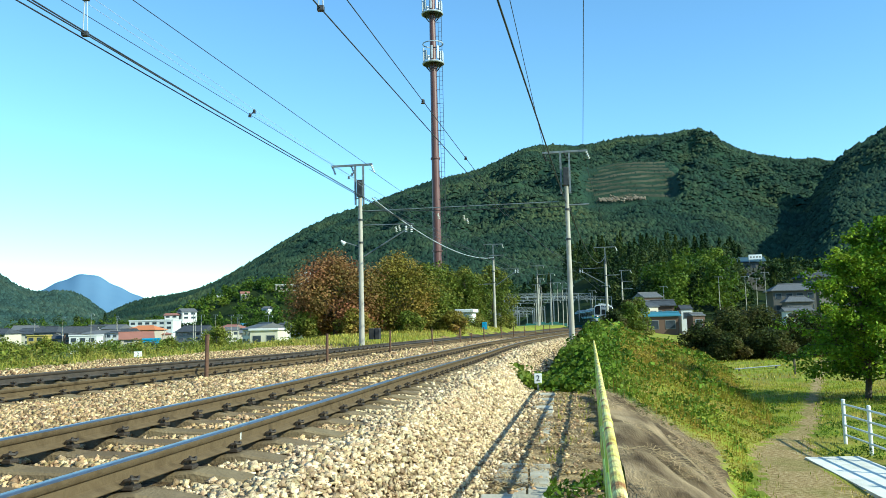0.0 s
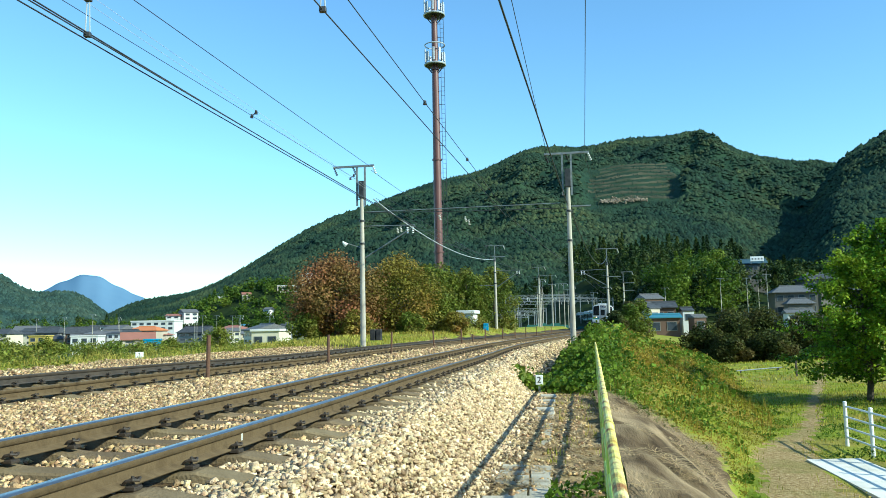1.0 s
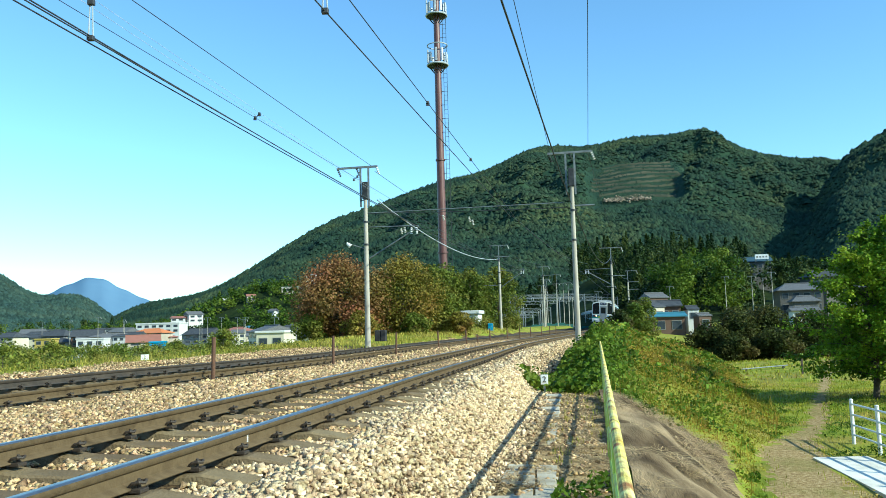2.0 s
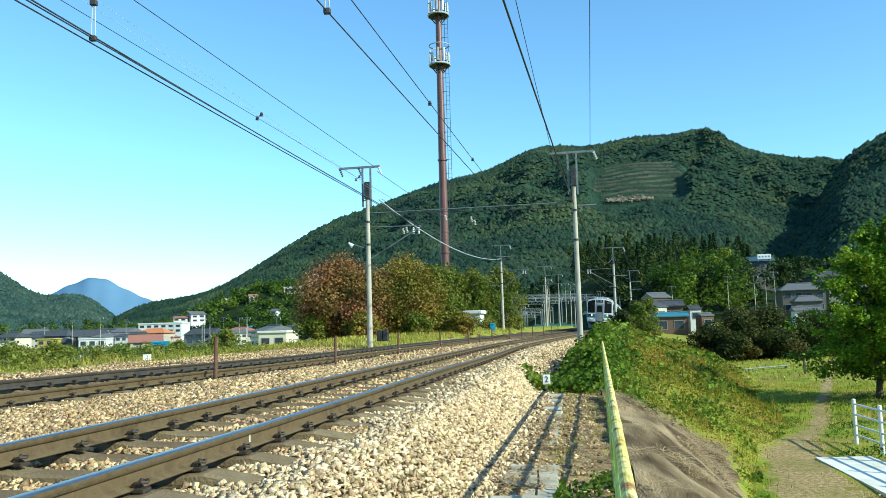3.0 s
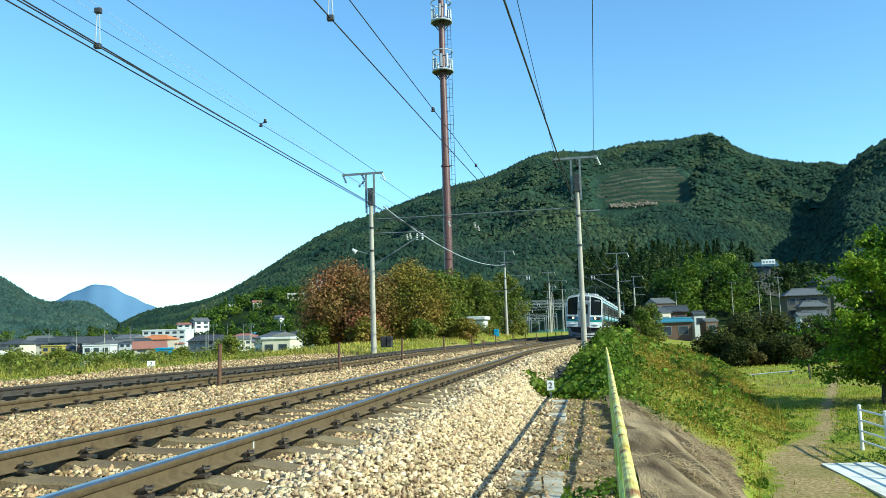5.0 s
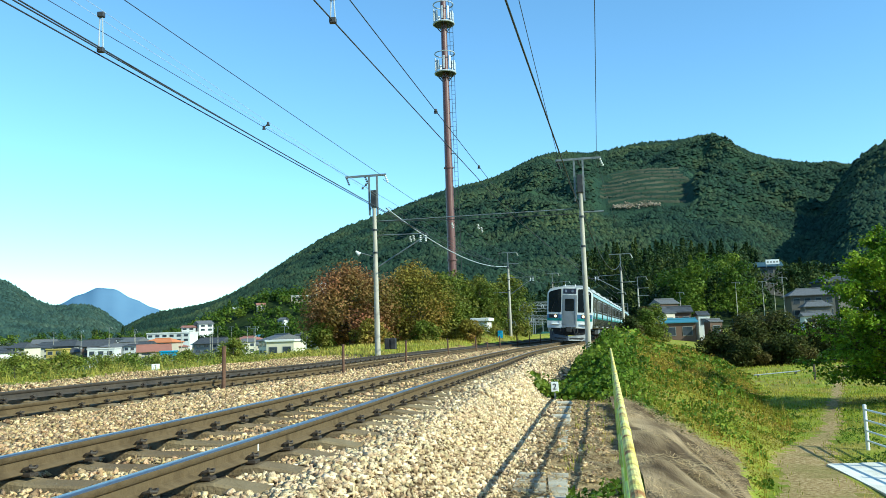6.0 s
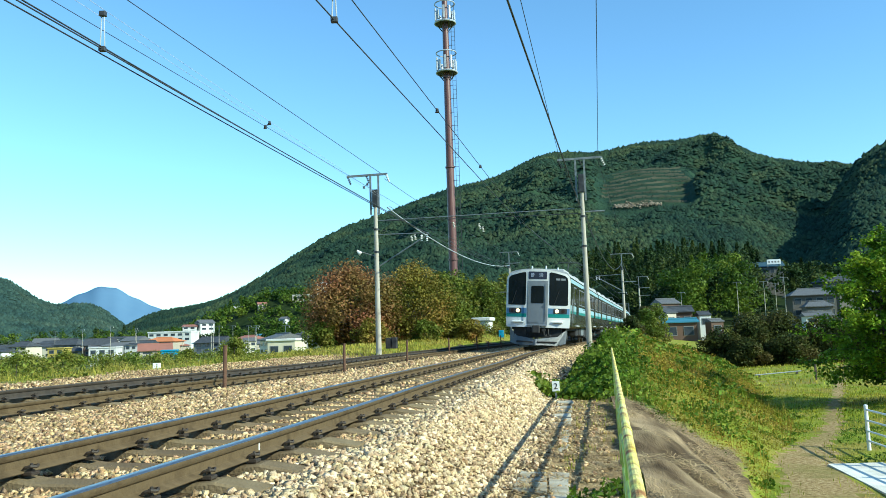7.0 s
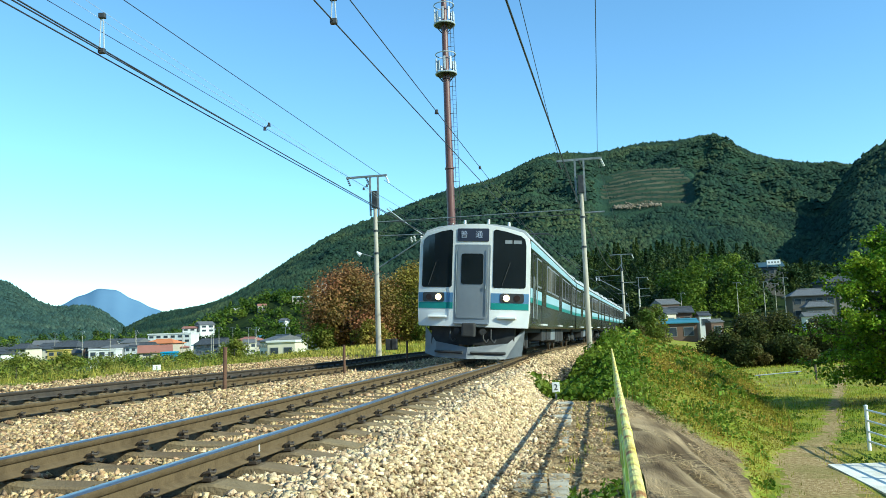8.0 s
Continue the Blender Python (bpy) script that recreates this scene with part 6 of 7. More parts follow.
for y0, y1, n, size in ((8, 26, 84000, 0.10), (26, 45, 44000, 0.18), (45, 75, 30000, 0.30)):
    u, y = scatter(k, n, 3.1, 18, y0, y1, on_slope)
    hgt = mound(u, y)
    lift = hgt * (0.35 + 0.75 * k.random(len(u)))
    P = place(y, u, height(u, y) + lift)
    pick = cloud(u, y, 3.2, 64) + 0.5 * cloud(u, y, 1.0, 65) + 0.5 - 1.4 * smoothstep(4.9, 3.6, u) - 0.35 * smoothstep(8, 13, u) + k.normal(0, 0.25, len(u))
    leaves("kudzu", P[pick < 0.05], size, L_KUDZU, k, "broad green climber leaves covering the embankment")
    leaves("weeds", P[pick >= 0.05], size * 0.55, L_WEED, k, "yellow-green and brown weeds on the embankment", aspect=0.4, up=0.15)
# stems standing out of the growth
u, y = scatter(k, 5000, 3.4, 14, 14, 55, on_slope)
blades("tall_weeds", place(y, u, height(u, y) + mound(u, y) * 0.6), 0.36, 0.006, L_WEED, k, "tall thin weed stems on the embankment")
# the heap over the end of the handrail, spilling on the walkway
n = 14000
u, y = k.normal(3.25, 0.42, n), k.uniform(18.5, 31, n)
top = (0.10 + 0.55 * smoothstep(18.5, 24, y)) * (0.8 + 0.4 * cloud(u, y, 1.3, 77))
z = height(u, y) + np.sqrt(np.clip(1 - ((u - 3.25) / 1.05) ** 2, 0, 1)) * (0.25 + top) * (0.55 + 0.5 * k.random(n))
leaves("kudzu_heap", place(y, u, z), 0.115, L_KUDZU, k, "heap of climber leaves over the handrail's end")
n = 2600
u, y = k.normal(2.55, 0.28, n), k.uniform(16.9, 22, n)
leaves("kudzu_runner", place(y, u, height(u, y) + 0.05 + 0.16 * k.random(n)), 0.12, L_KUDZU, k, "climber runners creeping over the walkway")
n = 700
u, y = k.normal(1.98, 0.18, n), k.normal(17.6, 0.5, n)
leaves("kudzu_runner", place(y, u, height(u, y) + 0.06 + 0.18 * k.random(n)), 0.13, L_KUDZU, k, "climber leaves round the number plate")
n = 1500
u, y = k.uniform(2.5, 3.08, n), k.uniform(5.2, 7.6, n)
m = cloud(u, y, 0.8, 83) > 0.1
leaves("low_weeds", place(y[m], u[m], height(u[m], y[m]) + 0.03 + 0.1 * k.random(m.sum())), 0.06, L_KUDZU, k, "small green weeds beside the trough lids", aspect=0.45)
# dry stalks and grass tufts on the walkway
n = 11000
u, y = k.uniform(1.95, 3.15, n), 4.4 + 15 * k.random(n) ** 1.3
P = place(y, u, height(u, y) + 0.012)
m = cloud(u, y, 1.1, 84) > -0.2


def straws(name, P, lmin, lmax, mat, label, rise=0.12):
    n = len(P)
    a = k.uniform(0, 6.283, n)
    L = k.uniform(lmin, lmax, n)
    d = np.stack([np.cos(a) * L, np.sin(a) * L, k.uniform(-0.02, rise, n) * L], -1)
    s = np.stack([-np.sin(a), np.cos(a), 0 * a], -1) * 0.0042
    bend = s * k.normal(0, 1, (n, 1)) * L[:, None] * 40
    V = np.stack([P - s, P + s, P + d * 0.5 + s + bend + [0, 0, 0.012], P + d * 0.5 - s + bend + [0, 0, 0.012], P + d + s * 0.4, P + d - s * 0.4], 1).reshape(-1, 3)
    i = np.arange(n)[:, None] * 6
    F = np.concatenate([i + np.array([[0, 1, 2, 3]]), i + np.array([[3, 2, 4, 5]])], 0)
    return tagged(link_mesh(name, raw(name, V, F), mat), label, "dry stalks", kind="stuff")


straws("dry_stalks", P[m], 0.06, 0.22, M_STRAW, "dry broken stalks lying on the walkway")
u, y = scatter(k, 3200, 2.3, 3.1, 8, 20, lambda u, y: cloud(u, y, 0.8, 86) > 0.55)
blades("walkway_grass", place(y, u, height(u, y)), 0.07, 0.004, L_GRASS, k, "sparse grass tufts on the walkway")


# the brown weed mat on the near slope
def build_mat():
    us, ys = np.arange(3.12, 8.2, 0.10), np.arange(-2.0, 22.0, 0.14)
    U, Y = np.meshgrid(us, ys)
    fold = np.sin((Y * 1.1 + 0.9 * U) * 2.3 + 2.4 * cloud(U, Y, 2.4, 92))
    Z = height(U, Y) + 0.11 + 0.03 * cloud(U, Y, 1.7, 91) + 0.075 * np.clip(fold, -0.2, 1) ** 2 + 0.03 * np.sin((Y * 0.4 - 1.7 * U) * 3.1 + 2 * cloud(U, Y, 1.9, 96)) + 0.006 * cloud(U, Y, 0.45, 93)
    P = place(Y, U, Z)
    n = len(us)
    idx = np.arange(U.size).reshape(U.shape)
    F = np.stack([idx[:-1, :-1], idx[:-1, 1:], idx[1:, 1:], idx[1:, :-1]], -1)
    uc, yc = U[:-1, :-1], Y[:-1, :-1]
    keep = (uc < mat_foot(yc) + 0.10 * cloud(uc, yc, 1.4, 94)) & (yc < mat_edge(uc) + 0.5)
    ob = link_mesh("weed_mat", raw("weed_mat", P.reshape(-1, 3), F[keep]), M_MAT, smooth=True)
    tagged(ob, "creased brown weed-control mat pegged over the slope", "ground mat", kind="structure")
    u, y = scatter(k, 62000, 3.2, 7.0, 4, 20, lambda u, y: (y < mat_edge(u) + 0.6) & (u < mat_foot(y)) & (cloud(u, y, 1.5, 95) + 0.8 * smoothstep(4, 0, mat_edge(u) - y) > 0.7))
    straws("dry_vines", place(y, u, height(u, y) + 0.15 + 0.05 * k.random(len(u))), 0.10, 0.34, M_STRAW, "dead vines strewn over the brown mat", 0.08)


build_mat()

# field and path edge on the low ground
u, y = scatter(k, 50000, 5.8, 22, 9, 44, lambda u, y: (u > toe_at(y) - 0.5) & (np.abs(place(y, u)[..., 0] - trail_x(place(y, u)[..., 1])) > trail_half(place(y, u)[..., 1]) * k.uniform(0.4, 1.3, len(u))))
near = y < 26
slab_clear = lambda P: ~((P[:, 0] > 8.05 - 0.13 * (19.2 - P[:, 1])) & (P[:, 0] < 9.5) & (P[:, 1] < 18.3))
P = place(y[near], u[near], height(u[near], y[near]))
P = P[slab_clear(P)]
blades("field_grass", P, 0.065, 0.006, L_GRASS, k, "bright green grass beside the field path")
blades("field_grass", place(y[~near], u[~near], height(u[~near], y[~near])), 0.08, 0.011, L_GRASS, k, "bright green meadow grass")
u, y = scatter(k, 9000, 8, 34, 44, 82, lambda u, y: u > toe_at(y))
blades("field_grass", place(y, u, height(u, y)), 0.14, 0.03, L_GRASS, k, "tufted meadow grass before the thicket", lean=0.7)
u, y = scatter(k, 5000, 6.2, 8.8, 12, 24, lambda u, y: cloud(u, y, 1.6, 98) > 0.0)
P = place(y, u, height(u, y) + 0.12 * k.random(len(u)))
P = P[slab_clear(P) & (np.abs(P[:, 0] - trail_x(P[:, 1])) > trail_half(P[:, 1]))]
leaves("foot_weeds", P, 0.06, L_GRASS, k, "leafy weeds at the foot of the slope", aspect=0.5)

u, y = scatter(k, 30000, 6.4, 17, 17, 34, lambda u, y: (u > toe_at(y)) & (cloud(u, y, 2.1, 99) > 0.15))
P = place(y, u, height(u, y) + 0.22 * k.random(len(u)) * np.clip(cloud(u, y, 2.1, 99), 0, 1) + 0.02)
P = P[slab_clear(P) & (np.abs(P[:, 0] - trail_x(P[:, 1])) > trail_half(P[:, 1]) * 1.5)]
leaves("meadow_weeds", P, 0.075, L_KUDZU, k, "clumps of leafy weeds in the meadow", aspect=0.5)

# verge and bank beyond the second track
u, y = scatter(k, 15000, -22, -9.4, 10, 36)
hh = 0.08 + 0.26 * smoothstep(-8, -12, u) * np.clip(0.3 + 1.0 * cloud(u, y, 2.2, 110), 0, 1.2)
blades("verge_weeds", place(y, u, height(u, y)), np.clip(hh, 0.05, 1), 0.006, L_YELLOWGRASS, k, "tangled yellow-green weeds on the verge", lean=1.0)
u, y = scatter(k, 38000, -20, -9.6, 14, 38, lambda u, y: (cloud(u, y, 2.2, 111) > 0.1) & ~((np.abs(place(y, u)[..., 0] + 9.3) < 0.7) & (np.abs(place(y, u)[..., 1] - 23.9) < 1.6)))
leaves("verge_kudzu", place(y, u, height(u, y) + (0.35 + 0.55 * smoothstep(22, 15, y)) * np.clip(cloud(u, y, 2.2, 111) * 1.3, 0, 1) * k.random(len(u))), 0.075, L_VERGE, k, "green climbers in the verge weeds")
u, y = scatter(k, 17000, -17, -6.6, 33, 74)
blades("bank_grass", place(y, u, height(u, y)), 0.15, 0.02, L_YELLOWGRASS, k, "yellowing long grass on the bank")

# trees on the bank: reddening cherries, then greener ones
tree("cherry_tree", "cherry tree with reddish-brown autumn leaves on the bank", (-7.3, 53, 0.1), 5.3, 4.5, L_RED, 0.16, 21000, 201, 0.16, 0.10, 60, puff=0.75, shell=0.25)
tree("cherry_tree", "spreading cherry tree turning red and green", (-3.3, 55, 0.1), 5.4, 3.5, L_OLIVE, 0.16, 16000, 202, 0.15, 0.10, 52, puff=0.75, shell=0.25)
tree("cherry_tree", "low leafy tree with brownish green leaves", (-8.6, 54, 0.0), 4.0, 2.3, L_OLIVE, 0.17, 9500, 203, 0.12, 0.08, 36, puff=0.65)
tree("bank_tree", "round green tree on the bank", (-1.3, 58, 0.2), 5.0, 2.6, L_GREEN, 0.18, 11000, 204, 0.14, 0.08, 40, puff=0.65)
tree("bank_tree", "green tree with a few yellow leaves", (2.0, 76, 0.2), 6.0, 3.4, L_GREEN, 0.19, 11000, 205, 0.14, 0.08, 40, puff=0.65)
tree("bank_tree", "low green tree at the end of the bank", (4.9, 80, 0.2), 6.4, 3.2, L_GREEN, 0.19, 10000, 206, 0.14, 0.08, 36, puff=0.65)
tree("bank_tree", "bushy green tree beside the mast", (-0.3, 74, 0.2), 5.8, 3.0, L_GREEN, 0.24, 8000, 207, 0.14, 0.08, 16)
for i, (x, y, h, s) in enumerate(((-5.6, 50, 1.6, 1.4), (-2.4, 52, 1.5, 1.3), (0.6, 56, 1.5, 1.2), (0.4, 62, 1.5, 1.2), (2.95, 68.6, 1.1, 0.6), (-9.0, 51, 1.5, 1.2))):
    tree("shrub", "dense low shrub at the edge of the bank", (x, y, 0.1), h, s, L_GREEN if i % 2 else L_OLIVE, 0.15, 2600, 220 + i, 0.05, 0.1, 10, category="shrub")
n = 2600
d = k.normal(0, 1, (n, 3))
P = np.array([1.75, 68.0, 0.75]) + d * np.array([0.75, 0.35, 0.42])
leaves("ivy", P[P[:, 2] > 0.1], 0.13, L_VERGE, k, "pale ivy climbing over the trackside shed", N=d[P[:, 2] > 0.1] * 0.3)
# the bright tree behind the pipe fence
def feathery_tree(at, h, spread, n, seed):
    """A tree with forked stems and rising limbs, its leaves in tufts along the twigs with gaps between."""
    k = np.random.default_rng(seed)
    root = thing("ginkgo_tree", "fresh green tree with ragged leafy boughs behind the fence", "tree", at=pose(*at))
    bm, tufts = bmesh.new(), []
    stems = [((0, 0), (0.15, 0.1)), ((-0.75, 0.2), (-0.9, 0.0)), ((0.5, -0.3), (0.9, -0.3))]
    for (bx, by), (tx, ty) in stems:
        top = h * (1.0 if bx == 0 else k.uniform(0.80, 0.9))
        line = [Vector((bx + (tx - bx) * f + 0.08 * math.sin(f * 9 + bx), by + (ty - by) * f, top * f)) for f in np.linspace(-0.04, 0.97, 9)]
        tube(bm, line, [0.12 * (1.02 - i / 8) + 0.012 for i in range(9)], 8)
        for j in range(46):
            f = 0.17 + 0.82 * (j + k.random()) / 46
            p = line[min(8, int(f * 8))].lerp(line[min(8, int(f * 8) + 1)], f * 8 % 1)
            a = j * 2.399 + k.uniform(-0.6, 0.6)
            reach = spread * (0.30 + 0.70 * math.sin(min(1.0, (1.05 - f) * 1.25) * math.pi / 2)) * k.uniform(0.45, 1.0) * (0.35 if f > 0.93 else 1)
            lift = reach * (0.15 + 0.9 * f) * k.uniform(0.5, 1.1)
            q = p + Vector((math.cos(a) * reach, math.sin(a) * reach, lift - 0.35 * reach * (1 - f)))
            mid = p.lerp(q, 0.5) + Vector((0, 0, 0.10 * reach))
            tube(bm, [p, mid, q], [0.03, 0.018, 0.006], 5)
            for g in np.linspace(0.30, 1.03, 7):
                c = p.lerp(mid, g * 2) if g < 0.5 else mid.lerp(q, g * 2 - 1)
                tufts.append((c.x + k.normal(0, 0.16), c.y + k.normal(0, 0.16), c.z + k.normal(0, 0.12), k.uniform(0.16, 0.34) * (1.15 - 0.4 * f)))
    part("trunk", bm, M_BARK, root)
    T = np.array(tufts)
    T = T[T[:, 2] < h + 0.15]
    pick = k.integers(0, len(T), n)
    d = k.normal(0, 1, (n, 3))
    P = T[pick, :3] + d * T[pick, 3:4] * np.array([0.62, 0.62, 0.45])
    leaves("crown", P, 0.125, L_BRIGHT, k, "", parent=root, up=0.45, N=d * 0.3)


feathery_tree((16.9, 30.5, -2.6), 7.0, 3.3, 56000, 240)
# dark shrubs at the end of the meadow
for i, (x, y, h, s) in enumerate(((21.3, 66, 2.7, 2.3), (23.9, 67, 3.7, 2.7), (27.0, 68, 4.0, 2.9), (30.0, 66, 3.5, 2.6), (22.6, 64, 2.0, 2.0), (26.0, 64, 2.3, 2.4), (33, 67, 3.4, 2.6))):
    tree("thicket_shrub", "dark green shrub in a dense thicket", (x, y, -2.6), h, s, L_DARK, 0.20, 7000, 250 + i, 0.08, 0.06, 16, category="shrub")
for i, (x, y, h, s) in enumerate(((-17.2, 30.5, 1.7, 1.3), (-15.9, 31.5, 1.3, 1.0), (-19.5, 34, 1.9, 1.5), (-16.2, 36, 1.1, 0.9), (-13.0, 37.5, 1.0, 0.9), (-10.6, 37, 1.1, 0.9), (-21, 40, 1.6, 1.4), (-12.2, 42, 1.5, 1.2))):
    tree("verge_bush", "loose green bush in the weeds of the verge", (x, y, float(height(*lateral(x, y)))), h, s, L_VERGE, 0.085, 2600, 290 + i, 0.03, 0.08, 12, category="shrub", puff=0.8, shell=0.2)
for i, (x, y, h, s) in enumerate(((14.0, 66, 3.2, 1.6), (17.0, 74, 4.0, 1.8), (19.2, 84, 4.6, 1.8), (22.5, 92, 5.0, 2.0))):
    tree("thicket_shrub", "climber-covered shrub beside the line", (x, y, -1.6), h, s, L_GREEN if i % 2 else L_DARK, 0.20, 4500, 270 + i, 0.08, 0.06, 12, category="shrub")


# ---------------------------------------------------------------- woods on the near hill
def woods(name, label, spots, mat, leaf, per, seed, conifer=0.4):
    """Far woods in one mesh: cones and rounded crowns of leaf clumps."""
    k = np.random.default_rng(seed)
    Ps, Ns = [], []
    for x, y, z, h, r in spots:
        if k.random() < conifer:
            f = k.random(per) ** 0.75
            rad = r * 0.75 * (1.02 - f) * (0.55 + 0.5 * np.abs(np.sin(f * 22 + k.uniform(0, 6)))) + 0.1
            a = k.uniform(0, 6.283, per)
            P = np.stack([np.cos(a) * rad, np.sin(a) * rad, h * (0.12 + 0.9 * f)], -1)
            N = np.stack([np.cos(a), np.sin(a), 0 * a], -1)
        else:
            bl = [(k.normal(0, r * 0.42), k.normal(0, r * 0.42), h * k.uniform(0.3, 0.9), r * k.uniform(0.35, 0.6), 0.8) for _ in range(7)]
            P, N = crown_points(k, per, bl)
        Ps.append(P + [x, y, z])
        Ns.append(N * 0.7)
    leaves(name, np.concatenate(Ps), leaf, mat, k, label, "trees", N=np.concatenate(Ns), up=0.35)


k2 = np.random.default_rng(303)


def hill_z(a, y):
    return 0.5 + 21 * smoothstep(150, 330, y) * smoothstep(0.07, 0.2, a) * (0.75 + 0.25 * smoothstep(0.55, 0.25, a))


spots, spots2, spots3 = [], [], []
for _ in range(230):
    a, y = k2.uniform(0.06, 0.375), k2.uniform(165, 330)
    if a < 0.205:
        y = 250 + (y - 165) * 0.5
    if abs(float(lateral(a * y, y)[0]) + 2) < 11 and y < 300:
        continue
    spots.append((a * y, y, float(hill_z(a, y)) - 1, k2.uniform(10, 16), k2.uniform(2.6, 4.4)))
for _ in range(150):
    a, y = k2.uniform(0.365, 0.62), k2.uniform(200, 380)
    spots2.append((a * y, y, float(hill_z(a, y)) - 2, k2.uniform(7, 11), k2.uniform(2.6, 4.2)))
for _ in range(60):
    a, y = k2.uniform(0.06, 0.26), k2.uniform(200, 262)
    u = float(lateral(a * y, y)[0])
    if u > 9 or u < -13:
        spots.append((a * y, y, 0.3, k2.uniform(8, 13), k2.uniform(2.4, 3.8)))
for _ in range(30):
    a, y = k2.uniform(0.275, 0.365), k2.uniform(150, 205)
    spots3.append((a * y, y, float(hill_z(a, y)), k2.uniform(10, 16), k2.uniform(2.8, 4.2)))
woods("hill_woods", "dark mixed woods of cedars and broadleaves on the near hill", spots, L_FOREST, 0.62, 580, 311, 0.5)
woods("hill_woods", "woods on the slope behind the hamlet", spots2, L_FOREST, 0.85, 330, 312, 0.35)
woods("hill_woods", "bright green bamboo and broadleaves at the wood's edge", spots3, L_MID, 0.55, 900, 313, 0.1)
spots4 = [(a * y, y, -3 + 0.04 * (y - 330), k2.uniform(5, 9), k2.uniform(2.5, 4)) for a, y in zip(k2.uniform(-0.64, 0.08, 190), k2.uniform(340, 560, 190))]

for _ in range(34):
    a, y = k2.uniform(-0.42, -0.17), k2.uniform(334, 362)
    spots4.append((a * y, y, 0.6, k2.uniform(3.5, 6.5), k2.uniform(2.2, 3.4)))
spots5 = []
for _ in range(260):
    a, y = k2.uniform(-0.62, -0.17), k2.uniform(120, 320)
    spots5.append((a * y, y, -5.0 + 0.004 * (y - 120), 4.6 - (y - 120) * 0.0185 * k2.uniform(0.6, 1.2), k2.uniform(1.6, 2.8)))
woods("valley_woods", "trees among and behind the houses of the town", spots4[::2], L_FOREST, 0.8, 260, 314, 0.2)
woods("valley_woods", "lighter broadleaved trees behind the town", spots4[1::2], L_MID, 0.8, 260, 316, 0.1)
spots6 = []
for a, y in zip(k2.uniform(-0.42, 0.08, 760), k2.uniform(385, 690, 760)):
    spots6.append((a * y, y, foothill(a * y, y) - 1.5, k2.uniform(5, 10), k2.uniform(3, 5)))
woods("slope_woods", "sunlit broadleaved woods on the foot of the mountain", spots6, L_MID, 1.35, 95, 317, 0.15)
woods("garden_shrubs", "hedges and garden trees between the houses", spots5, L_GREEN, 0.40, 230, 315, 0.0)


def build_hill():
    A, Yv = np.meshgrid(np.linspace(0.06, 0.75, 60), np.linspace(140, 420, 50))
    P = np.stack([A * Yv, Yv, hill_z(A, Yv) - 1.2 + 0.6 * cloud(A * Yv, Yv, 25, 321)], -1)
    idx = np.arange(A.size).reshape(A.shape)
    F = np.stack([idx[:-1, :-1], idx[:-1, 1:], idx[1:, 1:], idx[1:, :-1]], -1).reshape(-1, 4)
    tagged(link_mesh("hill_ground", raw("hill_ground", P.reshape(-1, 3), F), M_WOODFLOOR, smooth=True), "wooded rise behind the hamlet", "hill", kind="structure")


build_hill()


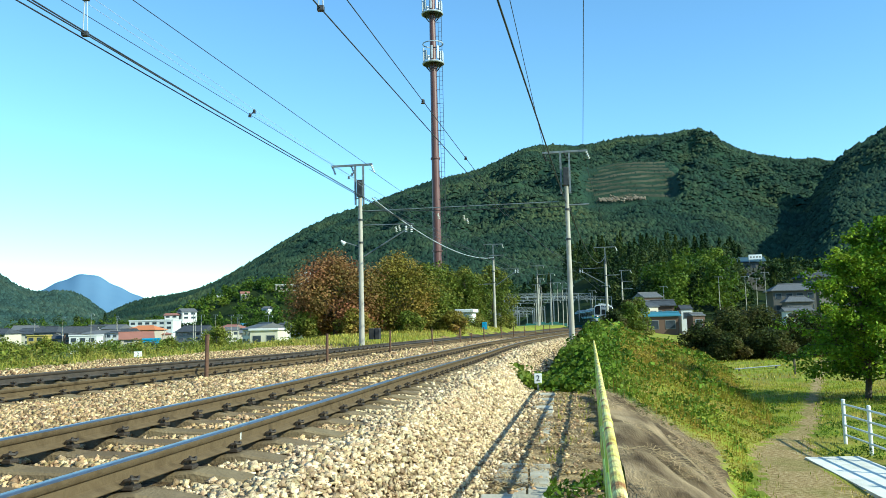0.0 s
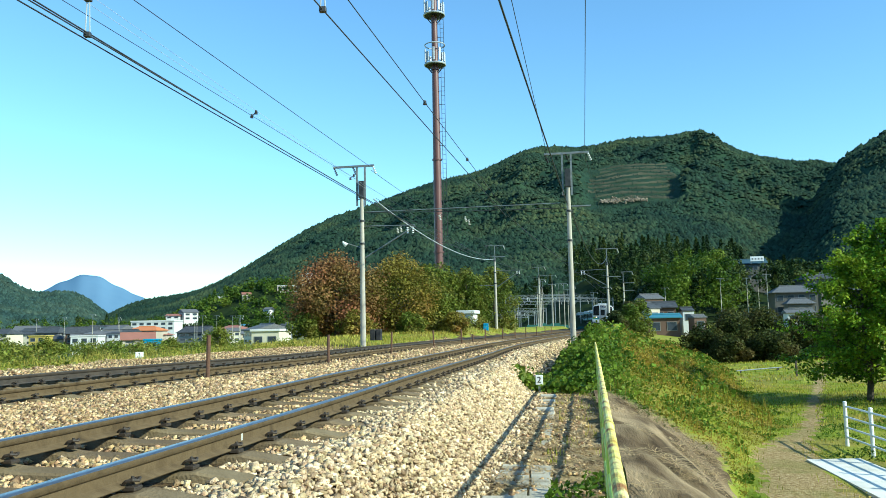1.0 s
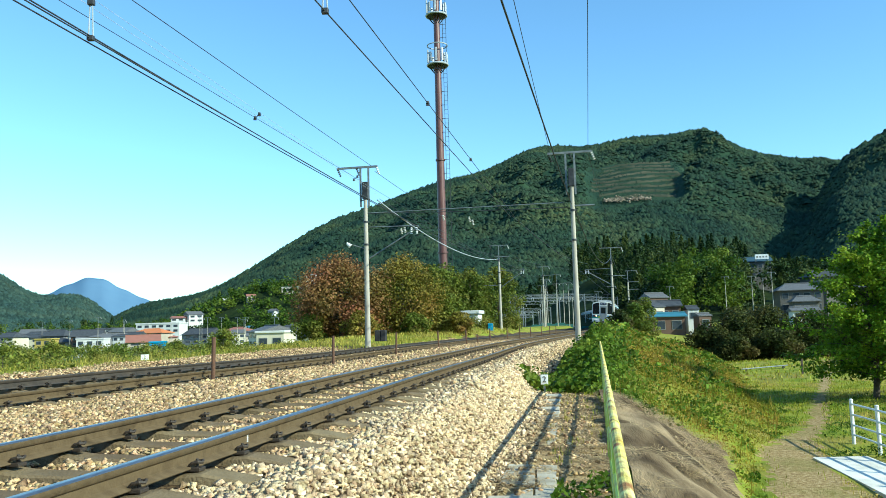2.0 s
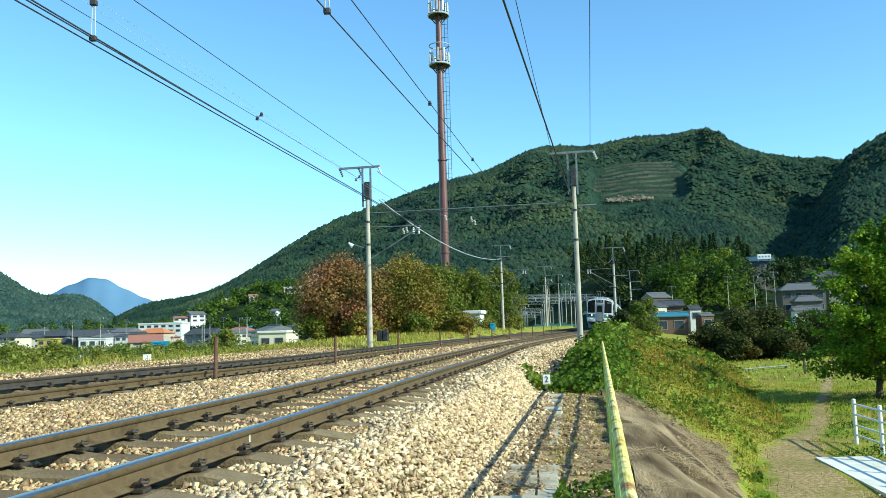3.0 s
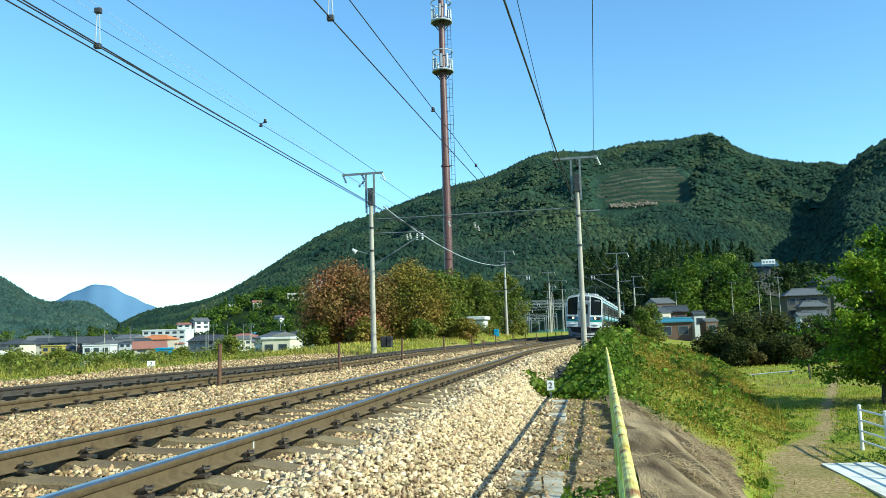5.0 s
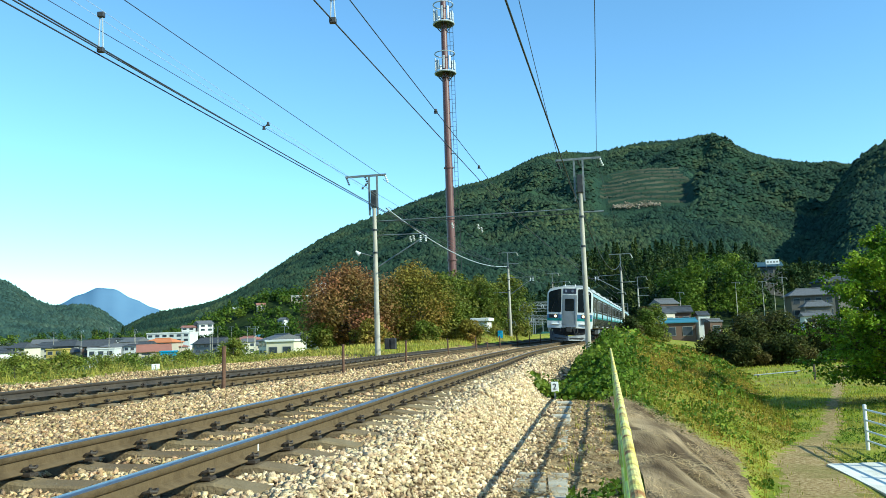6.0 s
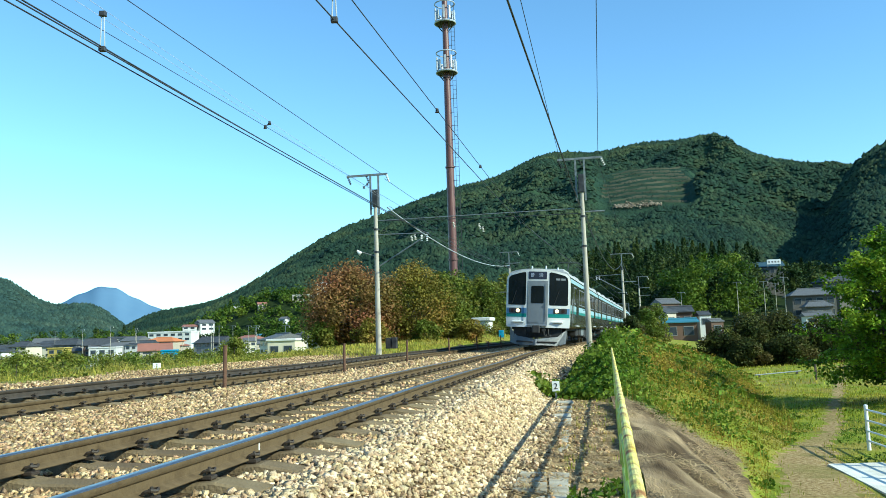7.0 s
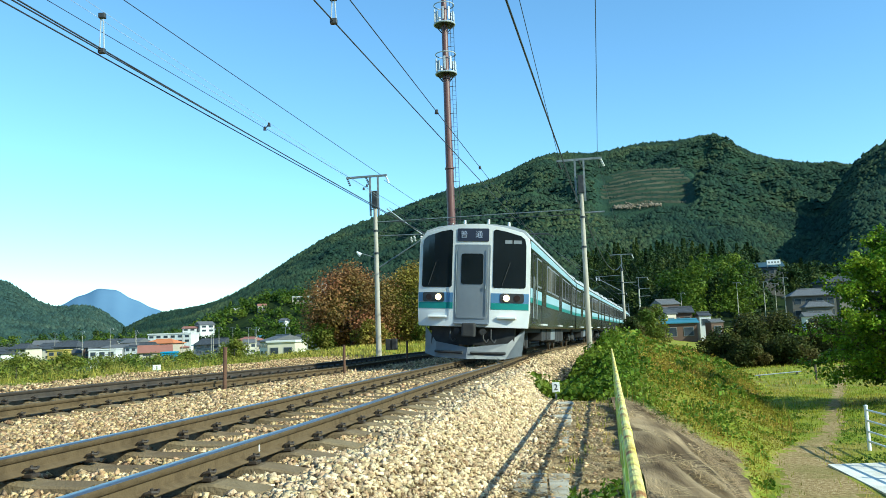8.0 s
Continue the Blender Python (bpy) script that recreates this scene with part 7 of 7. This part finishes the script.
# ---------------------------------------------------------------- ballast
def build_ballast():
    k = np.random.default_rng(404)

    def stones(name, y0, y1, cell, rmin, rmax, V0, F0, u0=-6.5, u1=2.25):
        us, ys = np.arange(u0, u1, cell), np.arange(y0, y1, cell)
        U, Y = np.meshgrid(us, ys)
        U = (U + k.uniform(-0.5, 0.5, U.shape) * cell).ravel()
        Y = (Y + k.uniform(-0.5, 0.5, Y.shape) * cell).ravel()
        P = place(Y, U, 0.0)
        m = np.abs(P[:, 0] / np.maximum(P[:, 1], 0.5) - 0.0) < 0.64
        for tr, ph in ((0.0, 1.26), (TRACK2, 1.3)):
            st = np.interp(Y, _Y, _A)
            s = np.abs((st - ph + 0.2865) % 0.573 - 0.2865)
            on = (np.abs(U - tr) < 1.02) & (s < 0.15)
            m &= ~on | (k.random(len(U)) < 0.015)
            for r in (-1, 1):
                m &= np.abs(U - tr - r * GAUGE / 2) > 0.10
        m &= ~((U > 2.0) & (Y < 8.1))
        m &= ~((U > 1.85) & (k.random(len(U)) < smoothstep(1.85, 2.25, U)))
        U, Y, P = U[m], Y[m], P[m]
        r = k.uniform(rmin, rmax, len(U))
        lift = np.where(np.abs(U) < 0.5, cant(Y) / 2, np.where(np.abs(U - TRACK2) < 0.5, 0.04, 0.0)) + np.where((U < -0.6) & (U > -1.3), cant(Y) * 0.8, 0)
        P[:, 2] = height(U, Y) + lift + r * k.uniform(-0.25, 0.75, len(U))
        fresh = U > 0.75 + 0.25 * cloud(U, Y, 1.3, 405)
        for pick, mat, label in ((~fresh, M_BALLAST, "angular rust-tan ballast stones between the tracks"), (fresh, M_BALLAST_PALE, "angular pale ballast stones on the track's shoulder")):
            if pick.any():
                blobs(name, P[pick], r[pick], mat, k, label, tall=0.95, rough=0.34, chop=2, V0=V0, F0=F0, category="gravel")

    stones("ballast", 2.4, 11.0, 0.028, 0.013, 0.0275, BLOCK_V, BLOCK_F)
    stones("ballast", 11.0, 20.0, 0.046, 0.021, 0.042, BLOCK_V, BLOCK_F)
    stones("ballast", 20.0, 50.0, 0.10, 0.038, 0.068, OCT_V, OCT_F)
    stones("ballast", 9.0, 34.0, 0.085, 0.026, 0.05, OCT_V, OCT_F, -9.9, -6.5)
    n = 900                                  # strays on the walkway
    U, Y = k.uniform(2.0, 2.9, n), k.uniform(4, 20, n)
    P = place(Y, U, height(U, Y) + 0.01)
    blobs("stray_stones", P, k.uniform(0.015, 0.035, n), M_BALLAST, k, "stray ballast stones on the walkway", tall=0.8, rough=0.4, V0=ICO_V, F0=ICO_F, category="gravel")


build_ballast()


# ---------------------------------------------------------------- motion
SPEED, EASE = 16.6, 0.33        # metres a second at the end, and how much slower before


def motions():
    t_rows = [i * 0.25 for i in range(33)]
    a_end = float(np.interp(20.4, _Y, _A))

    def spot(a):
        y = float(np.interp(a, _A, _Y))
        x, s = course(y)
        return float(x) + float(np.interp(y, (20, 23.5, 28.7, 36, 46, 75), (-0.17, -0.06, 0.12, 0.18, 0.10, 0.07))), y, float(cant(y))
    for car, nose in CARS:
        rows = []
        for t in t_rows:
            front = a_end + SPEED * (8.0 - t) - EASE * (8.0 - t) ** 2 + nose
            x0, y0, c0 = spot(front + 3.2)
            x1, y1, c1 = spot(front + 16.8)
            yaw = math.degrees(math.atan2(-(x1 - x0), y1 - y0))
            mid = spot(front + 10.0)
            f = 0.5
            px_, py_ = x0 + (x1 - x0) * f, y0 + (y1 - y0) * f
            rows.append((t, pose(px_, py_, (c0 + c1) / 4 + float(dip(mid[1])), 0, math.degrees(math.atan2((c0 + c1) / 2, GAUGE)), yaw)))
        walk(car, rows)


motions()
